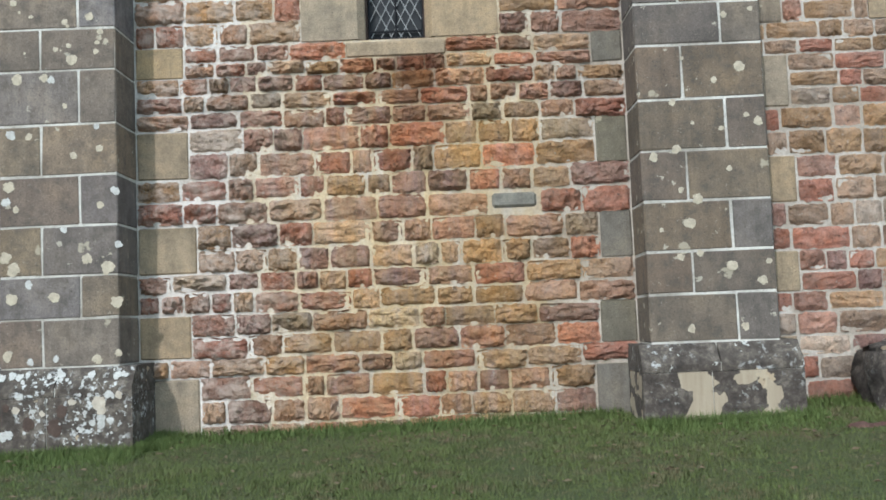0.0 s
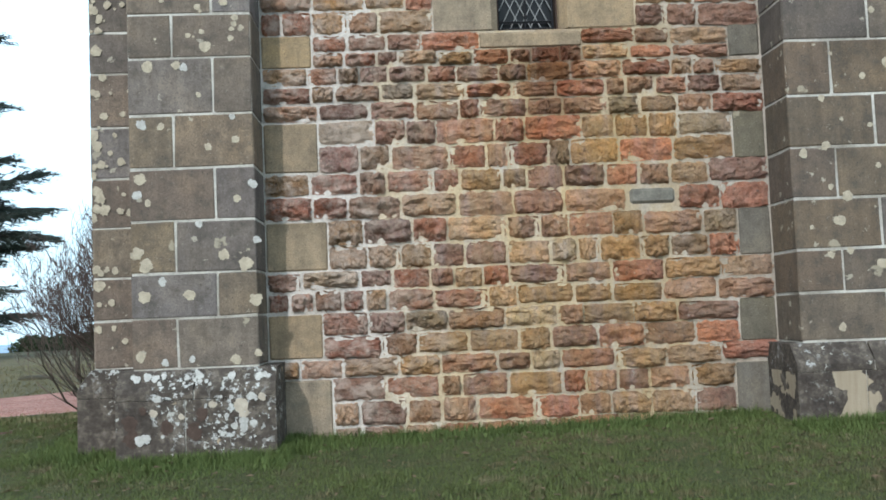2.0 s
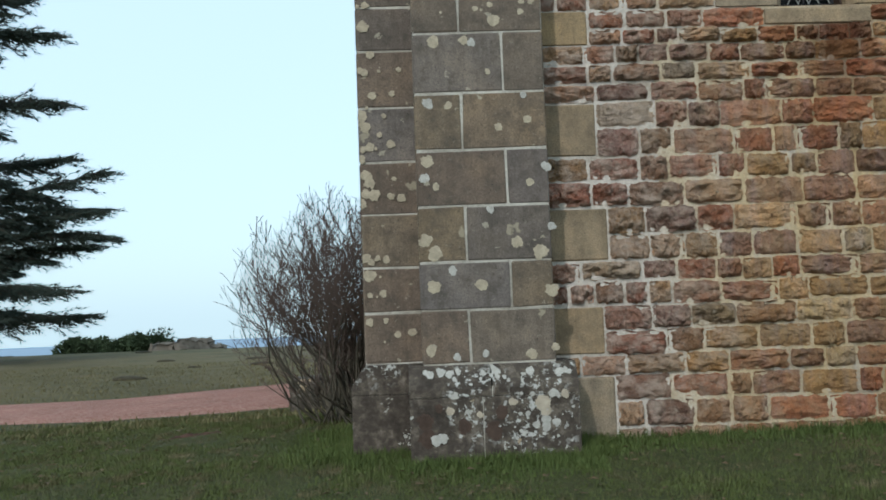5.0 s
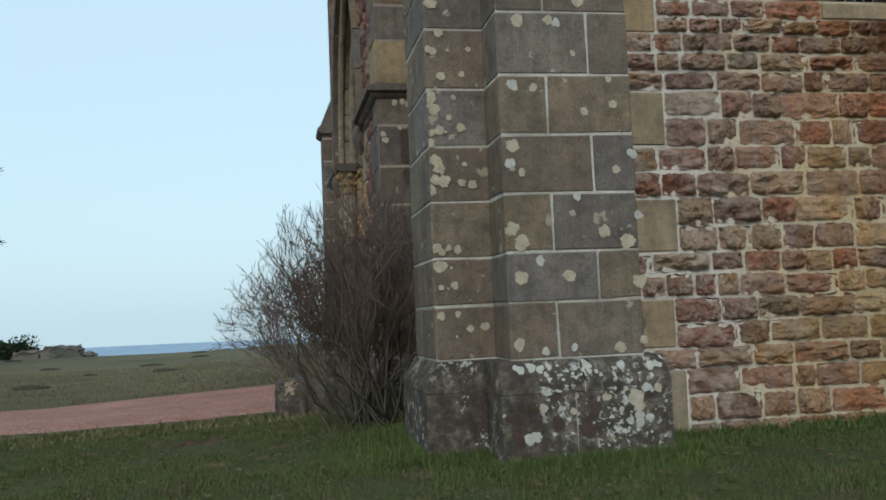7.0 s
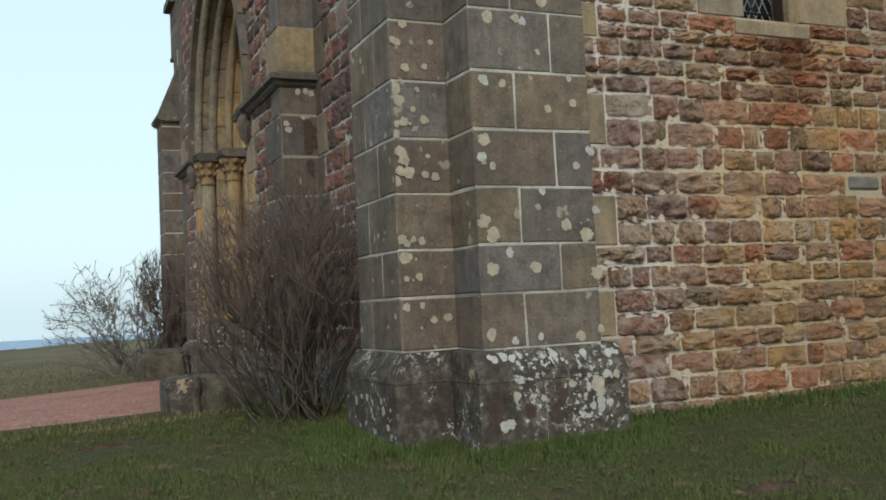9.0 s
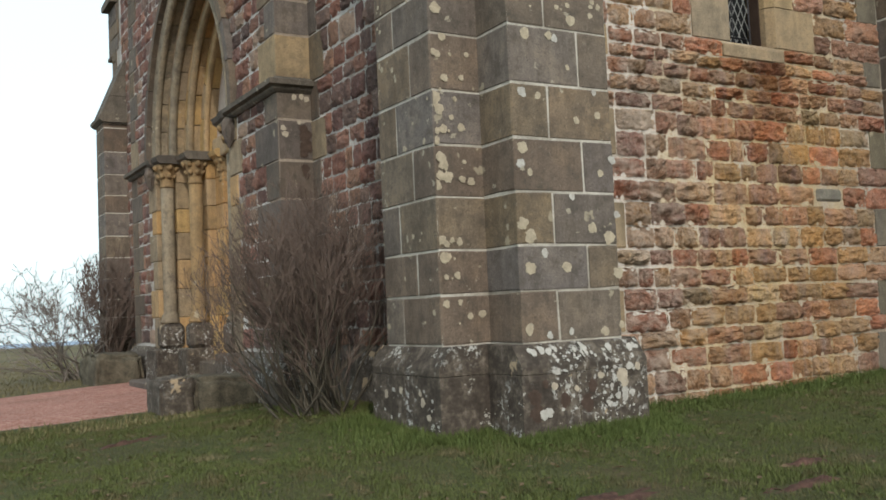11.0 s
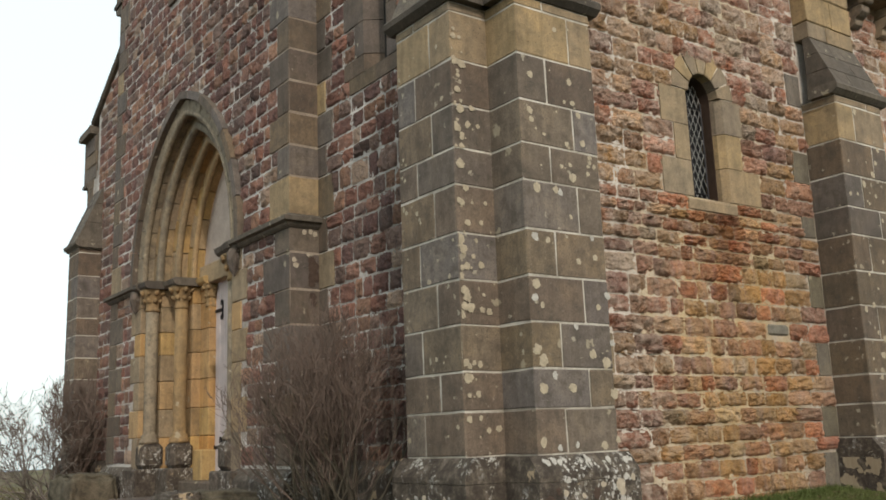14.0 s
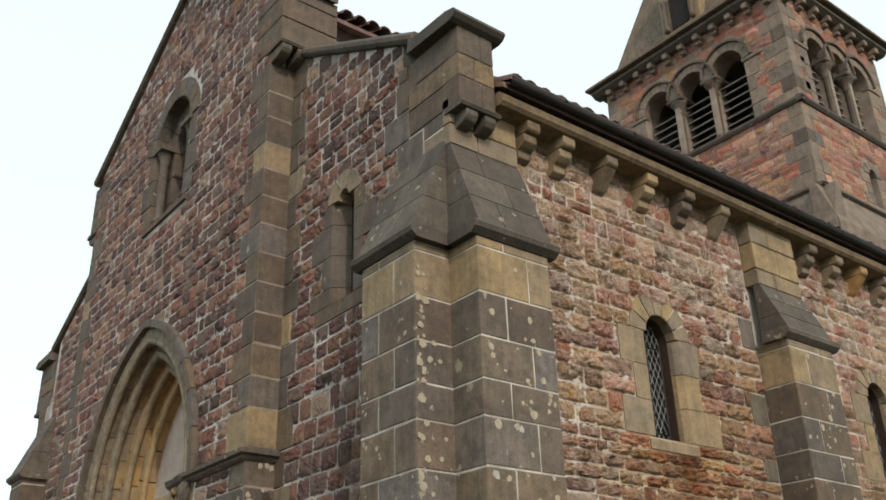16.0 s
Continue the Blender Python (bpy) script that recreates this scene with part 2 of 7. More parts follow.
def ashlar_mat(name, palette, joined=False, spots=0.0, crust=0.0, peel=0.0, grime=0.7):
    """Sawn sandstone: each block its own tone, streaked, with round lichen spots or a grey and white lichen crust."""
    m, n, l, b = mat(name, 0.88)
    p = coords(n, "World")
    col = ramp(n, l, per_piece(n, joined), palette)
    f1 = noise_tex(n, l, p, 3.2, 5, 0.65)
    col = mix(n, l, 0.8, col, ramp(n, l, f1, [(0.3, grey(0.62)), (0.5, grey(0.98)), (0.72, (1.28, 1.22, 1.1))]), 'MULTIPLY')
    mp = n.new("ShaderNodeMapping")
    mp.inputs["Scale"].default_value = (14.0, 14.0, 1.6)
    l.new(p, mp.inputs["Vector"])
    f2 = noise_tex(n, l, mp.outputs[0], 1.0, 4, 0.6)
    col = mix(n, l, 0.55, col, ramp(n, l, f2, [(0.32, grey(0.66)), (0.55, grey(1.05))]), 'MULTIPLY')
    f3 = noise_tex(n, l, p, 90.0, 3, 0.7)
    col = mix(n, l, 0.6, col, ramp(n, l, f3, [(0.3, grey(0.55)), (0.7, grey(1.35))]), 'MULTIPLY')
    algae = noise_tex(n, l, p, 9.0, 9, 0.78)
    col = mix(n, l, times(n, l, step(n, l, algae, 0.46, 0.64), grime), col, (0.062, 0.053, 0.043))
    pit = noise_tex(n, l, p, 75.0, 3, 0.6)
    col = mix(n, l, times(n, l, step(n, l, pit, 0.38, 0.30), 0.7), col, (0.035, 0.030, 0.026))
    speck = noise_tex(n, l, p, 42.0, 5, 0.75)
    col = mix(n, l, times(n, l, step(n, l, speck, 0.60, 0.70), 0.45), col, (0.31, 0.275, 0.215))
    if crust:
        f4 = noise_tex(n, l, p, 11.0, 9, 0.76)
        col = mix(n, l, 0.88, col, ramp(n, l, f4, [(0.38, (0.024, 0.018, 0.014)), (0.48, (0.048, 0.037, 0.029)), (0.55, (0.078, 0.063, 0.049)), (0.66, (0.175, 0.148, 0.118))]))
        f5 = noise_tex(n, l, p, 24.0, 8, 0.68)
        g = noise_tex(n, l, p, 2.4, 4, 0.55)
        col = mix(n, l, times(n, l, times(n, l, step(n, l, f5, 0.55, 0.575), step(n, l, g, 0.50, 0.60)), crust), col, (0.43, 0.425, 0.395))
        f8 = blotch(n, l, p, 8.0, 0.10, 0.36, 0.20, 0.16, 0.02)
        col = mix(n, l, times(n, l, f8, crust), col, (0.36, 0.35, 0.31))
        f6 = blotch(n, l, p, 4.5, 0.16, 0.40, 0.22, 0.12, 0.03)
        col = mix(n, l, times(n, l, f6, 0.8), col, (0.37, 0.285, 0.185))
    if peel:
        f7 = noise_tex(n, l, p, 4.2, 4, 0.5)
        skin = mix(n, l, 0.5, (0.32, 0.255, 0.17), ramp(n, l, f2, [(0.3, (0.22, 0.17, 0.12)), (0.6, (0.37, 0.31, 0.22))]))
        col = mix(n, l, times(n, l, step(n, l, f7, 0.512, 0.522), peel), col, skin)
    if spots:
        s1 = blotch(n, l, p, 6.5, 0.10, 0.34, spots, 0.055, 0.06)
        s2 = blotch(n, l, p, 14.0, 0.12, 0.36, spots * 0.7, 0.04, 0.08)
        col = mix(n, l, times(n, l, s1, 0.6), col, (0.36, 0.315, 0.225))
        col = mix(n, l, times(n, l, s2, 0.55), col, (0.42, 0.38, 0.29))
    l.new(col, b.inputs["Base Color"])
    bump(n, l, b, noise_tex(n, l, p, 55.0, 6, 0.7), 0.45, 0.01)
    return m


GREYS = [(0.0, (0.130, 0.104, 0.082)), (0.18, (0.178, 0.142, 0.108)), (0.36, (0.142, 0.127, 0.116)), (0.52, (0.185, 0.148, 0.098)), (0.68, (0.176, 0.164, 0.156)), (0.84, (0.136, 0.118, 0.098)), (1.0, (0.215, 0.168, 0.114))]
GREYS = [(p, (c[0] * 0.90, c[1] * 0.845, c[2] * 0.83)) for p, c in GREYS]
TANS = [(0.0, (0.280, 0.204, 0.122)), (0.35, (0.222, 0.176, 0.128)), (0.7, (0.318, 0.228, 0.124)), (1.0, (0.240, 0.198, 0.150))]
OCHRES = [(0.0, (0.42, 0.25, 0.095)), (0.25, (0.33, 0.245, 0.15)), (0.5, (0.47, 0.24, 0.070)), (0.75, (0.35, 0.25, 0.14)), (1.0, (0.43, 0.28, 0.11))]
M_ASHLAR = ashlar_mat("ashlar_grey", GREYS, False, 0.13)
# slightly darker, browner copy of the grey ashlar for the bay buttresses
M_ASHLAR_DARK = ashlar_mat("ashlar_dark", [(p, (c[0] * 0.84, c[1] * 0.82, c[2] * 0.77)) for p, c in GREYS], False, 0.16)
M_ASHLAR_PLAIN = ashlar_mat("ashlar_plain", [(p, (c[0] * 0.88, c[1] * 0.86, c[2] * 0.84)) for p, c in GREYS], False, 0.03)
M_QUOIN = ashlar_mat("quoin_tan", TANS, False, 0.02, grime=0.38)
M_QUOIN_GREY = ashlar_mat("quoin_grey", [(0.0, (0.130, 0.113, 0.099)), (0.4, (0.178, 0.156, 0.133)), (0.7, (0.130, 0.112, 0.070)), (1.0, (0.152, 0.135, 0.120))], False, 0.02, grime=0.45)
M_SHAFT = ashlar_mat("column_sandstone", [(0.0, (0.22, 0.185, 0.135)), (1.0, (0.26, 0.21, 0.145))], False, 0.06)
M_CORNICE = ashlar_mat("cornice_brown", [(p, (c[0] * 0.68, c[1] * 0.66, c[2] * 0.68)) for p, c in TANS], False, 0.02)
M_SHAFT_WARM = ashlar_mat("column_ochre", [(0.0, (0.24, 0.165, 0.085)), (1.0, (0.30, 0.20, 0.10))], False, 0.06, grime=0.4)
M_OCHRE = ashlar_mat("ashlar_ochre", OCHRES, False, 0.02, grime=0.25)
M_PLINTH = ashlar_mat("plinth_crusted", [(0.0, (0.13, 0.115, 0.095)), (1.0, (0.19, 0.165, 0.13))], False, 0.0, 0.9)


def plain(name, col, rough=0.9, var=0.25, scale=8.0, bumps=0.3, metal=0.0):
    m, n, l, b = mat(name, rough)
    p = coords(n, "World")
    c = mix(n, l, 1.0, col, ramp(n, l, noise_tex(n, l, p, scale, 5, 0.65), [(0.25, grey(1 - var)), (0.75, grey(1 + var))]), 'MULTIPLY')
    c = mix(n, l, 1.0, c, ramp(n, l, noise_tex(n, l, p, scale * 9, 3, 0.65), [(0.25, grey(1 - var * 0.6)), (0.75, grey(1 + var * 0.6))]), 'MULTIPLY')
    l.new(c, b.inputs["Base Color"])
    b.inputs["Metallic"].default_value = metal
    bump(n, l, b, noise_tex(n, l, p, scale * 5, 4, 0.7), bumps, 0.01)
    return m


M_LICHEN = plain("lichen_cream", (0.345, 0.295, 0.215), 0.95, 0.3, 30.0)
M_LICHEN_W = plain("lichen_white", (0.37, 0.355, 0.32), 0.95, 0.25, 30.0)
M_IRON = plain("wrought_iron", (0.02, 0.02, 0.022), 0.55, 0.3, 20.0, 0.2, 0.6)
M_DOOR = plain("weathered_door", (0.46, 0.40, 0.385), 0.75, 0.12, 5.0)
M_TYMP = plain("tympanum_plaster", (0.40, 0.33, 0.28), 0.9, 0.2, 4.0)
M_TILE = plain("roof_tile", (0.16, 0.10, 0.085), 0.85, 0.4, 6.0)
M_GUTTER = plain("dark_zinc", (0.035, 0.032, 0.03), 0.5, 0.3, 6.0, 0.1, 0.4)
M_LOUVRE = plain("louvre_board", (0.20, 0.175, 0.155), 0.85, 0.25, 9.0)
# near-black: the shade of unlit interiors is put into the colour
M_DARK = plain("dark_interior", (0.02, 0.018, 0.016), 0.95, 0.2, 5.0)
M_BARK = plain("bare_twig", (0.070, 0.060, 0.044), 0.9, 0.3, 18.0)
M_TWIG = plain("reddish_twig", (0.105, 0.075, 0.060), 0.9, 0.3, 18.0)
M_MOSS = plain("mossy_stone", (0.088, 0.076, 0.054), 0.95, 0.65, 7.0, 0.9)
M_ROCK = plain("outcrop_rock", (0.20, 0.17, 0.14), 0.95, 0.4, 0.6, 0.6)
M_NEEDLE = plain("cedar_needles", (0.042, 0.058, 0.048), 0.8, 0.4, 4.0)
M_HEDGE = plain("gorse_leaves", (0.035, 0.05, 0.022), 0.85, 0.5, 2.0)


def glass_mat():
    m, n, l, b = mat("leaded_glass", 0.30)
    b.inputs["Base Color"].default_value = (0.012, 0.013, 0.014, 1)
    b.inputs["Specular IOR Level"].default_value = 0.18
    bump(n, l, b, noise_tex(n, l, coords(n, "World"), 12.0, 2), 0.3, 0.01)
    return m


M_GLASS = glass_mat()


def ground_mat():
    m, n, l, b = mat("turf", 0.95)
    p = coords(n, "World")
    c = ramp(n, l, noise_tex(n, l, p, 0.8, 6, 0.7), [(0.30, (0.085, 0.064, 0.036)), (0.44, (0.058, 0.058, 0.024)), (0.60, (0.050, 0.060, 0.020)), (0.74, (0.105, 0.078, 0.046))])
    c = mix(n, l, 0.9, c, ramp(n, l, noise_tex(n, l, p, 130.0, 4, 0.75), [(0.30, grey(0.35)), (0.5, grey(0.95)), (0.72, (1.7, 1.75, 1.4))]), 'MULTIPLY')
    c = mix(n, l, 0.8, c, ramp(n, l, noise_tex(n, l, p, 28.0, 5, 0.75), [(0.25, grey(0.55)), (0.7, grey(1.4))]), 'MULTIPLY')
    far = n.new("ShaderNodeSeparateXYZ")
    l.new(p, far.inputs[0])
    dry = ramp(n, l, noise_tex(n, l, p, 0.22, 6, 0.7), [(0.3, (0.070, 0.064, 0.030)), (0.45, (0.128, 0.106, 0.055)), (0.55, (0.095, 0.082, 0.042)), (0.7, (0.062, 0.062, 0.026))])
    c = mix(n, l, step(n, l, far.outputs[1], 5.0, 10.0), c, dry)
    bare = noise_tex(n, l, p, 0.55, 5, 0.7)
    c = mix(n, l, times(n, l, step(n, l, bare, 0.63, 0.70), 0.6), c, (0.15, 0.085, 0.055))
    l.new(c, b.inputs["Base Color"])
    bump(n, l, b, noise_tex(n, l, p, 35.0, 6, 0.7), 0.8, 0.03)
    return m


M_GROUND = ground_mat()


def blade_mat(name, stops, scale, detail=9, rough=0.82):
    m, n, l, b = mat(name, 0.75)
    c = ramp(n, l, noise_tex(n, l, coords(n, "World"), scale, detail, rough), stops)
    l.new(c, b.inputs["Base Color"])
    return m


M_GRASS = blade_mat("grass_blades", [(0.33, (0.165, 0.138, 0.075)), (0.41, (0.118, 0.097, 0.048)), (0.465, (0.064, 0.074, 0.023)), (0.53, (0.092, 0.112, 0.031)), (0.585, (0.080, 0.080, 0.031)), (0.64, (0.155, 0.130, 0.070))], 2.6, 8, 0.76)
M_GRASS_LUSH = blade_mat("lush_grass_blades", [(0.3, (0.057, 0.077, 0.020)), (0.55, (0.081, 0.108, 0.028)), (0.7, (0.129, 0.140, 0.052))], 7.0)


def gravel_mat():
    m, n, l, b = mat("red_gravel", 0.95)
    p = coords(n, "World")
    v = n.new("ShaderNodeTexVoronoi")
    v.inputs["Scale"].default_value = 45.0
    l.new(p, v.inputs["Vector"])
    sep = n.new("ShaderNodeSeparateColor")
    l.new(v.outputs["Color"], sep.inputs[0])
    c = ramp(n, l, sep.outputs[0], [(0.0, (0.25, 0.105, 0.080)), (0.5, (0.36, 0.178, 0.140)), (1.0, (0.46, 0.28, 0.225))])
    c = mix(n, l, 0.8, c, ramp(n, l, noise_tex(n, l, p, 1.2, 4, 0.6), [(0.3, grey(0.75)), (0.7, grey(1.15))]), 'MULTIPLY')
    l.new(c, b.inputs["Base Color"])
    bump(n, l, b, v.outputs["Distance"], 0.9, 0.02)
    return m


M_GRAVEL = gravel_mat()
# distance haze is put into the plain's own blue colour
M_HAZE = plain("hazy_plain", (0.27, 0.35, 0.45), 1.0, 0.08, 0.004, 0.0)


# ---- building tools ----
rng = random.Random(7)


def thing(name, label="", category="", group="", kind="", at=(0, 0, 0)):
    ob = new(name)
    ob.location = at
    return tagged(ob, label, category, group, kind)


def mesh_of(name, verts, faces, material, smooth=False):
    me = bpy.data.meshes.new(name)
    me.from_pydata([tuple(v) for v in verts], [], faces)
    me.materials.append(material)
    if smooth:
        me.polygons.foreach_set("use_smooth", [True] * len(me.polygons))
    me.update()
    return me


def link_part(name, me, parent, label="", m=None):
    ob = new(name, me)
    if parent is not None:
        ob.parent = parent
        ob.matrix_parent_inverse = Matrix.Translation(parent.location).inverted() if parent.parent is None else Matrix()
    if m is not None:
        ob.matrix_basis = m
    return tagged(ob, label)


def part(name, bm, material, parent, label="", smooth=False):
    me = bpy.data.meshes.new(name)
    bmesh.ops.recalc_face_normals(bm, faces=bm.faces)
    bm.to_mesh(me)
    bm.free()
    me.materials.append(material)
    if smooth:
        me.polygons.foreach_set("use_smooth", [True] * len(me.polygons))
    return link_part(name, me, parent, label)


def box_bm(bm, x0, x1, y0, y1, z0, z1, bevel=0.0):
    g = bmesh.ops.create_cube(bm, size=1.0, matrix=Matrix.LocRotScale(((x0 + x1) / 2, (y0 + y1) / 2, (z0 + z1) / 2), None, (x1 - x0, y1 - y0, z1 - z0)))
    if bevel:
        edges = {e for v in g["verts"] for e in v.link_edges}
        bmesh.ops.bevel(bm, geom=list(edges), offset=bevel, segments=1, affect='EDGES', profile=0.5)
    return bm


def box(name, x0, x1, y0, y1, z0, z1, material, parent, label="", bevel=0.006):
    return part(name, box_bm(bmesh.new(), x0, x1, y0, y1, z0, z1, bevel), material, parent, label)


def chamfered(x0, x1, y0, y1, z0, z1, c=0.007, wob=0.0):
    """Corner points and faces of a block with worn, chamfered edges."""
    verts, faces, idx = [], [], {}
    for sx in (0, 1):
        for sy in (0, 1):
            for sz in (0, 1):
                for ax in range(3):
                    p = [(x0, x1)[sx], (y0, y1)[sy], (z0, z1)[sz]]
                    for k, s in enumerate((sx, sy, sz)):
                        if k != ax:
                            p[k] += c * (1 + wob * rng.uniform(-0.8, 1.5)) * (1 - 2 * s)
                    idx[sx, sy, sz, ax] = len(verts)
                    verts.append(p)
    for ax in range(3):
        o = [k for k in range(3) if k != ax]
        for s in (0, 1):
            loop = []
            for a, b2 in ((0, 0), (1, 0), (1, 1), (0, 1)):
                key = [0, 0, 0]
                key[ax], key[o[0]], key[o[1]] = s, a, b2
                loop.append(idx[(*key, ax)])
            flip = (s == 0) != (ax == 1)
            faces.append(loop[::-1] if flip else loop)
    for ax in range(3):
        o = [k for k in range(3) if k != ax]
        for a in (0, 1):
            for b2 in (0, 1):
                q = []
                for s, face in ((0, o[0]), (1, o[0]), (1, o[1]), (0, o[1])):
                    key = [0, 0, 0]
                    key[ax], key[o[0]], key[o[1]] = s, a, b2
                    q.append(idx[(*key, face)])
                faces.append(q)
    for sx in (0, 1):
        for sy in (0, 1):
            for sz in (0, 1):
                faces.append([idx[sx, sy, sz, k] for k in range(3)])
    return verts, faces


def block(parent, x0, x1, y0, y1, z0, z1, material, name="stone", joint=0.005, c=0.008):
    """One dressed block, with half a joint left free all round."""
    v, f = chamfered(x0 + joint, x1 - joint, y0, y1, z0 + joint, z1 - joint, c, 0.6)
    bm = bmesh.new()
    bv = [bm.verts.new(p) for p in v]
    for q in f:
        bm.faces.new([bv[i] for i in q])
    return part(name, bm, material, parent)


def prism(name, profile, axis, a, b, material, parent, label="", smooth=False, bevel=0.0):
    """A profile of (p, z) drawn along axis 'x' or 'y' from a to b; p is the other ground axis."""
    bm = bmesh.new()
    ends = []
    for t in (a, b):
        ends.append([bm.verts.new((t, p, z) if axis == 'x' else (p, t, z)) for p, z in profile])
    k = len(profile)
    for i in range(k):
        j = (i + 1) % k
        bm.faces.new((ends[0][i], ends[0][j], ends[1][j], ends[1][i]))
    bm.faces.new(ends[0])
    bm.faces.new(ends[1][::-1])
    if bevel:
        bmesh.ops.bevel(bm, geom=bm.edges[:], offset=bevel, segments=1, affect='EDGES')
    return part(name, bm, material, parent, label, smooth)


def frame_south(y0=0.0):
    """Wall axes (u along, d into the wall, z up) of a wall that faces south."""
    return lambda u, d, z: (u, y0 + d, z)


def frame_west(x0):
    return lambda u, d, z: (x0 + d, u, z)


def arch_z(kind, uc, hw, zs, u, rise=0.0):
    """Height of an arch's line above u: round, pointed or flat."""
    t = min(1.0, abs(u - uc) / hw)
    if kind == "round":
        return zs + hw * math.sqrt(max(0.0, 1 - t * t))
    if kind == "pointed":
        r = (hw * hw + rise * rise) / (2 * hw)
        s = t * hw + (r - hw)
        return zs + math.sqrt(max(0.0, r * r - s * s))
    return zs


def wall(name, ax, u0, u1, z0, top, openings, thick, material, kinks=(), label="", category="wall"):
    """A wall with real openings. top: a height or a function of u. openings: (kind, centre, half width, sill, springing, rise)."""
    zt = top if callable(top) else (lambda u: top)
    cuts = {u0, u1, *kinks}
    for kind, uc, hw, sill, zs, rise in openings:
        k = 1 if kind == "flat" else 9
        cuts |= {uc + hw * math.sin(math.pi / 2 * i / k) for i in range(-k, k + 1)}
    cuts = sorted(c for c in cuts if u0 <= c <= u1)
    bm = bmesh.new()

    def quad(*pts):
        bm.faces.new([bm.verts.new(ax(*p)) for p in pts])

    for a, b in zip(cuts, cuts[1:]):
        if b - a < 1e-6:
            continue
        mid = (a + b) / 2
        inside = [o for o in openings if abs(mid - o[1]) < o[2]]
        spans, za, zb = [], z0, z0
        for kind, uc, hw, sill, zs, rise in sorted(inside, key=lambda o: o[3]):
            spans.append((za, zb, sill, sill))
            ha, hb = arch_z(kind, uc, hw, zs, a, rise), arch_z(kind, uc, hw, zs, b, rise)
            quad((a, 0, ha), (b, 0, hb), (b, thick, hb), (a, thick, ha))
            quad((a, 0, sill), (b, 0, sill), (b, thick, sill), (a, thick, sill))
            za, zb = ha, hb
        spans.append((za, zb, zt(a), zt(b)))
        for a0, b0, a1, b1 in spans:
            for d in (0, thick):
                quad((a, d, a0), (b, d, b0), (b, d, b1), (a, d, a1))
        quad((a, 0, zt(a)), (b, 0, zt(b)), (b, thick, zt(b)), (a, thick, zt(a)))
    for kind, uc, hw, sill, zs, rise in openings:
        for u in (uc - hw, uc + hw):
            quad((u, 0, sill), (u, thick, sill), (u, thick, zs), (u, 0, zs))
    for u in (u0, u1):
        quad((u, 0, z0), (u, thick, z0), (u, thick, zt(u)), (u, 0, zt(u)))
    bmesh.ops.remove_doubles(bm, verts=bm.verts, dist=1e-5)
    ob = part(name, bm, material, None)
    return tagged(ob, label, category, kind="structure")


def rough_stone(nx, nz, seed):
    """A quarry-faced stone in a unit square: face pillowed, hacked and split, outline ragged, back flat. Points are (u, out, z)."""
    r = random.Random(seed)
    verts, faces = [], []
    tilt_u, tilt_z = r.uniform(-0.4, 0.4), r.uniform(-0.5, 0.5)
    turn = r.uniform(0, 6.28)
    cut = Vector((math.cos(turn), math.sin(turn)))
    cut_at = r.uniform(-0.1, 0.3)
    round_u, round_z = [r.uniform(0.0, 0.035) for _ in range(4)], [r.uniform(0.0, 0.07) for _ in range(4)]
    for j in range(nz + 1):
        for i in range(nx + 1):
            u, z = i / nx, j / nz
            edge = min(1.0, min(u, 1 - u) * 8, min(z, 1 - z) * 5)
            rim = i in (0, nx) or j in (0, nz)
            big = noise.noise(Vector((u * 3.2, z * 2.0, seed * 1.7)))
            fine = noise.noise(Vector((u * 9.0, z * 5.5, seed * 2.9)))
            chips = math.floor(2.6 * noise.noise(Vector((u * 4.5 + 0.8 * fine, z * 3.4, seed * 5.1))) + 0.5) / 2.6
            out = 0.30 + 0.62 * edge ** 0.6 + tilt_u * (u - 0.5) + tilt_z * (z - 0.5) + 0.40 * big + 0.25 * fine + 0.55 * chips - 0.30 * abs(noise.noise(Vector((u * 5.5, z * 3.0 + big, seed * 7.7))))
            # a split plane that takes off one corner of the face
            side = cut.x * (u - 0.5) + cut.y * (z - 0.5) - cut_at
            if side > 0:
                out -= side * 1.3
            ragged = noise.noise(Vector((u * 6.0, z * 4.0, seed * 3.3)))
            if rim:
                out = 0.14 + 0.55 * ragged
            elif edge < 0.95:
                out += 0.35 * min(0.0, ragged)
            corner = (0 if u < 0.5 else 1) + (0 if z < 0.5 else 2)
            cu, cz = min(u, 1 - u), min(z, 1 - z)
            su, sz = 1 if u < 0.5 else -1, 1 if z < 0.5 else -1
            u2 = u + su * round_u[corner] * max(0.0, 1 - cz * 4.0) * max(0.0, 1 - cu * 3)
            z2 = z + sz * round_z[corner] * max(0.0, 1 - cu * 5.0) * max(0.0, 1 - cz * 3)
            wob = 0.030 if rim else 0.30 / nx
            u2 += wob * noise.noise(Vector((u * 5, z * 7, seed + 40.0))) * 1.6
            z2 += (0.065 if rim else 0.30 / nz) * noise.noise(Vector((u * 7, z * 4, seed + 80.0))) * 1.6
            verts.append((u2, max(-0.35, out), z2))
    for j in range(nz):
        for i in range(nx):
            a = j * (nx + 1) + i
            faces.append((a, a + 1, a + nx + 2, a + nx + 1))
    ring = [i for i in range(nx + 1)] + [(j + 1) * (nx + 1) - 1 for j in range(1, nz + 1)] + [nz * (nx + 1) + i for i in range(nx - 1, -1, -1)] + [j * (nx + 1) for j in range(nz - 1, 0, -1)]
    base = len(verts)
    for k in ring:
        verts.append((verts[k][0], -0.8, verts[k][2]))
    for k in range(len(ring)):
        q = (k + 1) % len(ring)
        faces.append((ring[q], ring[k], base + k, base + q))
    return np.array(verts), faces


STONES = [rough_stone(11, 7, 100 + k) for k in range(20)]
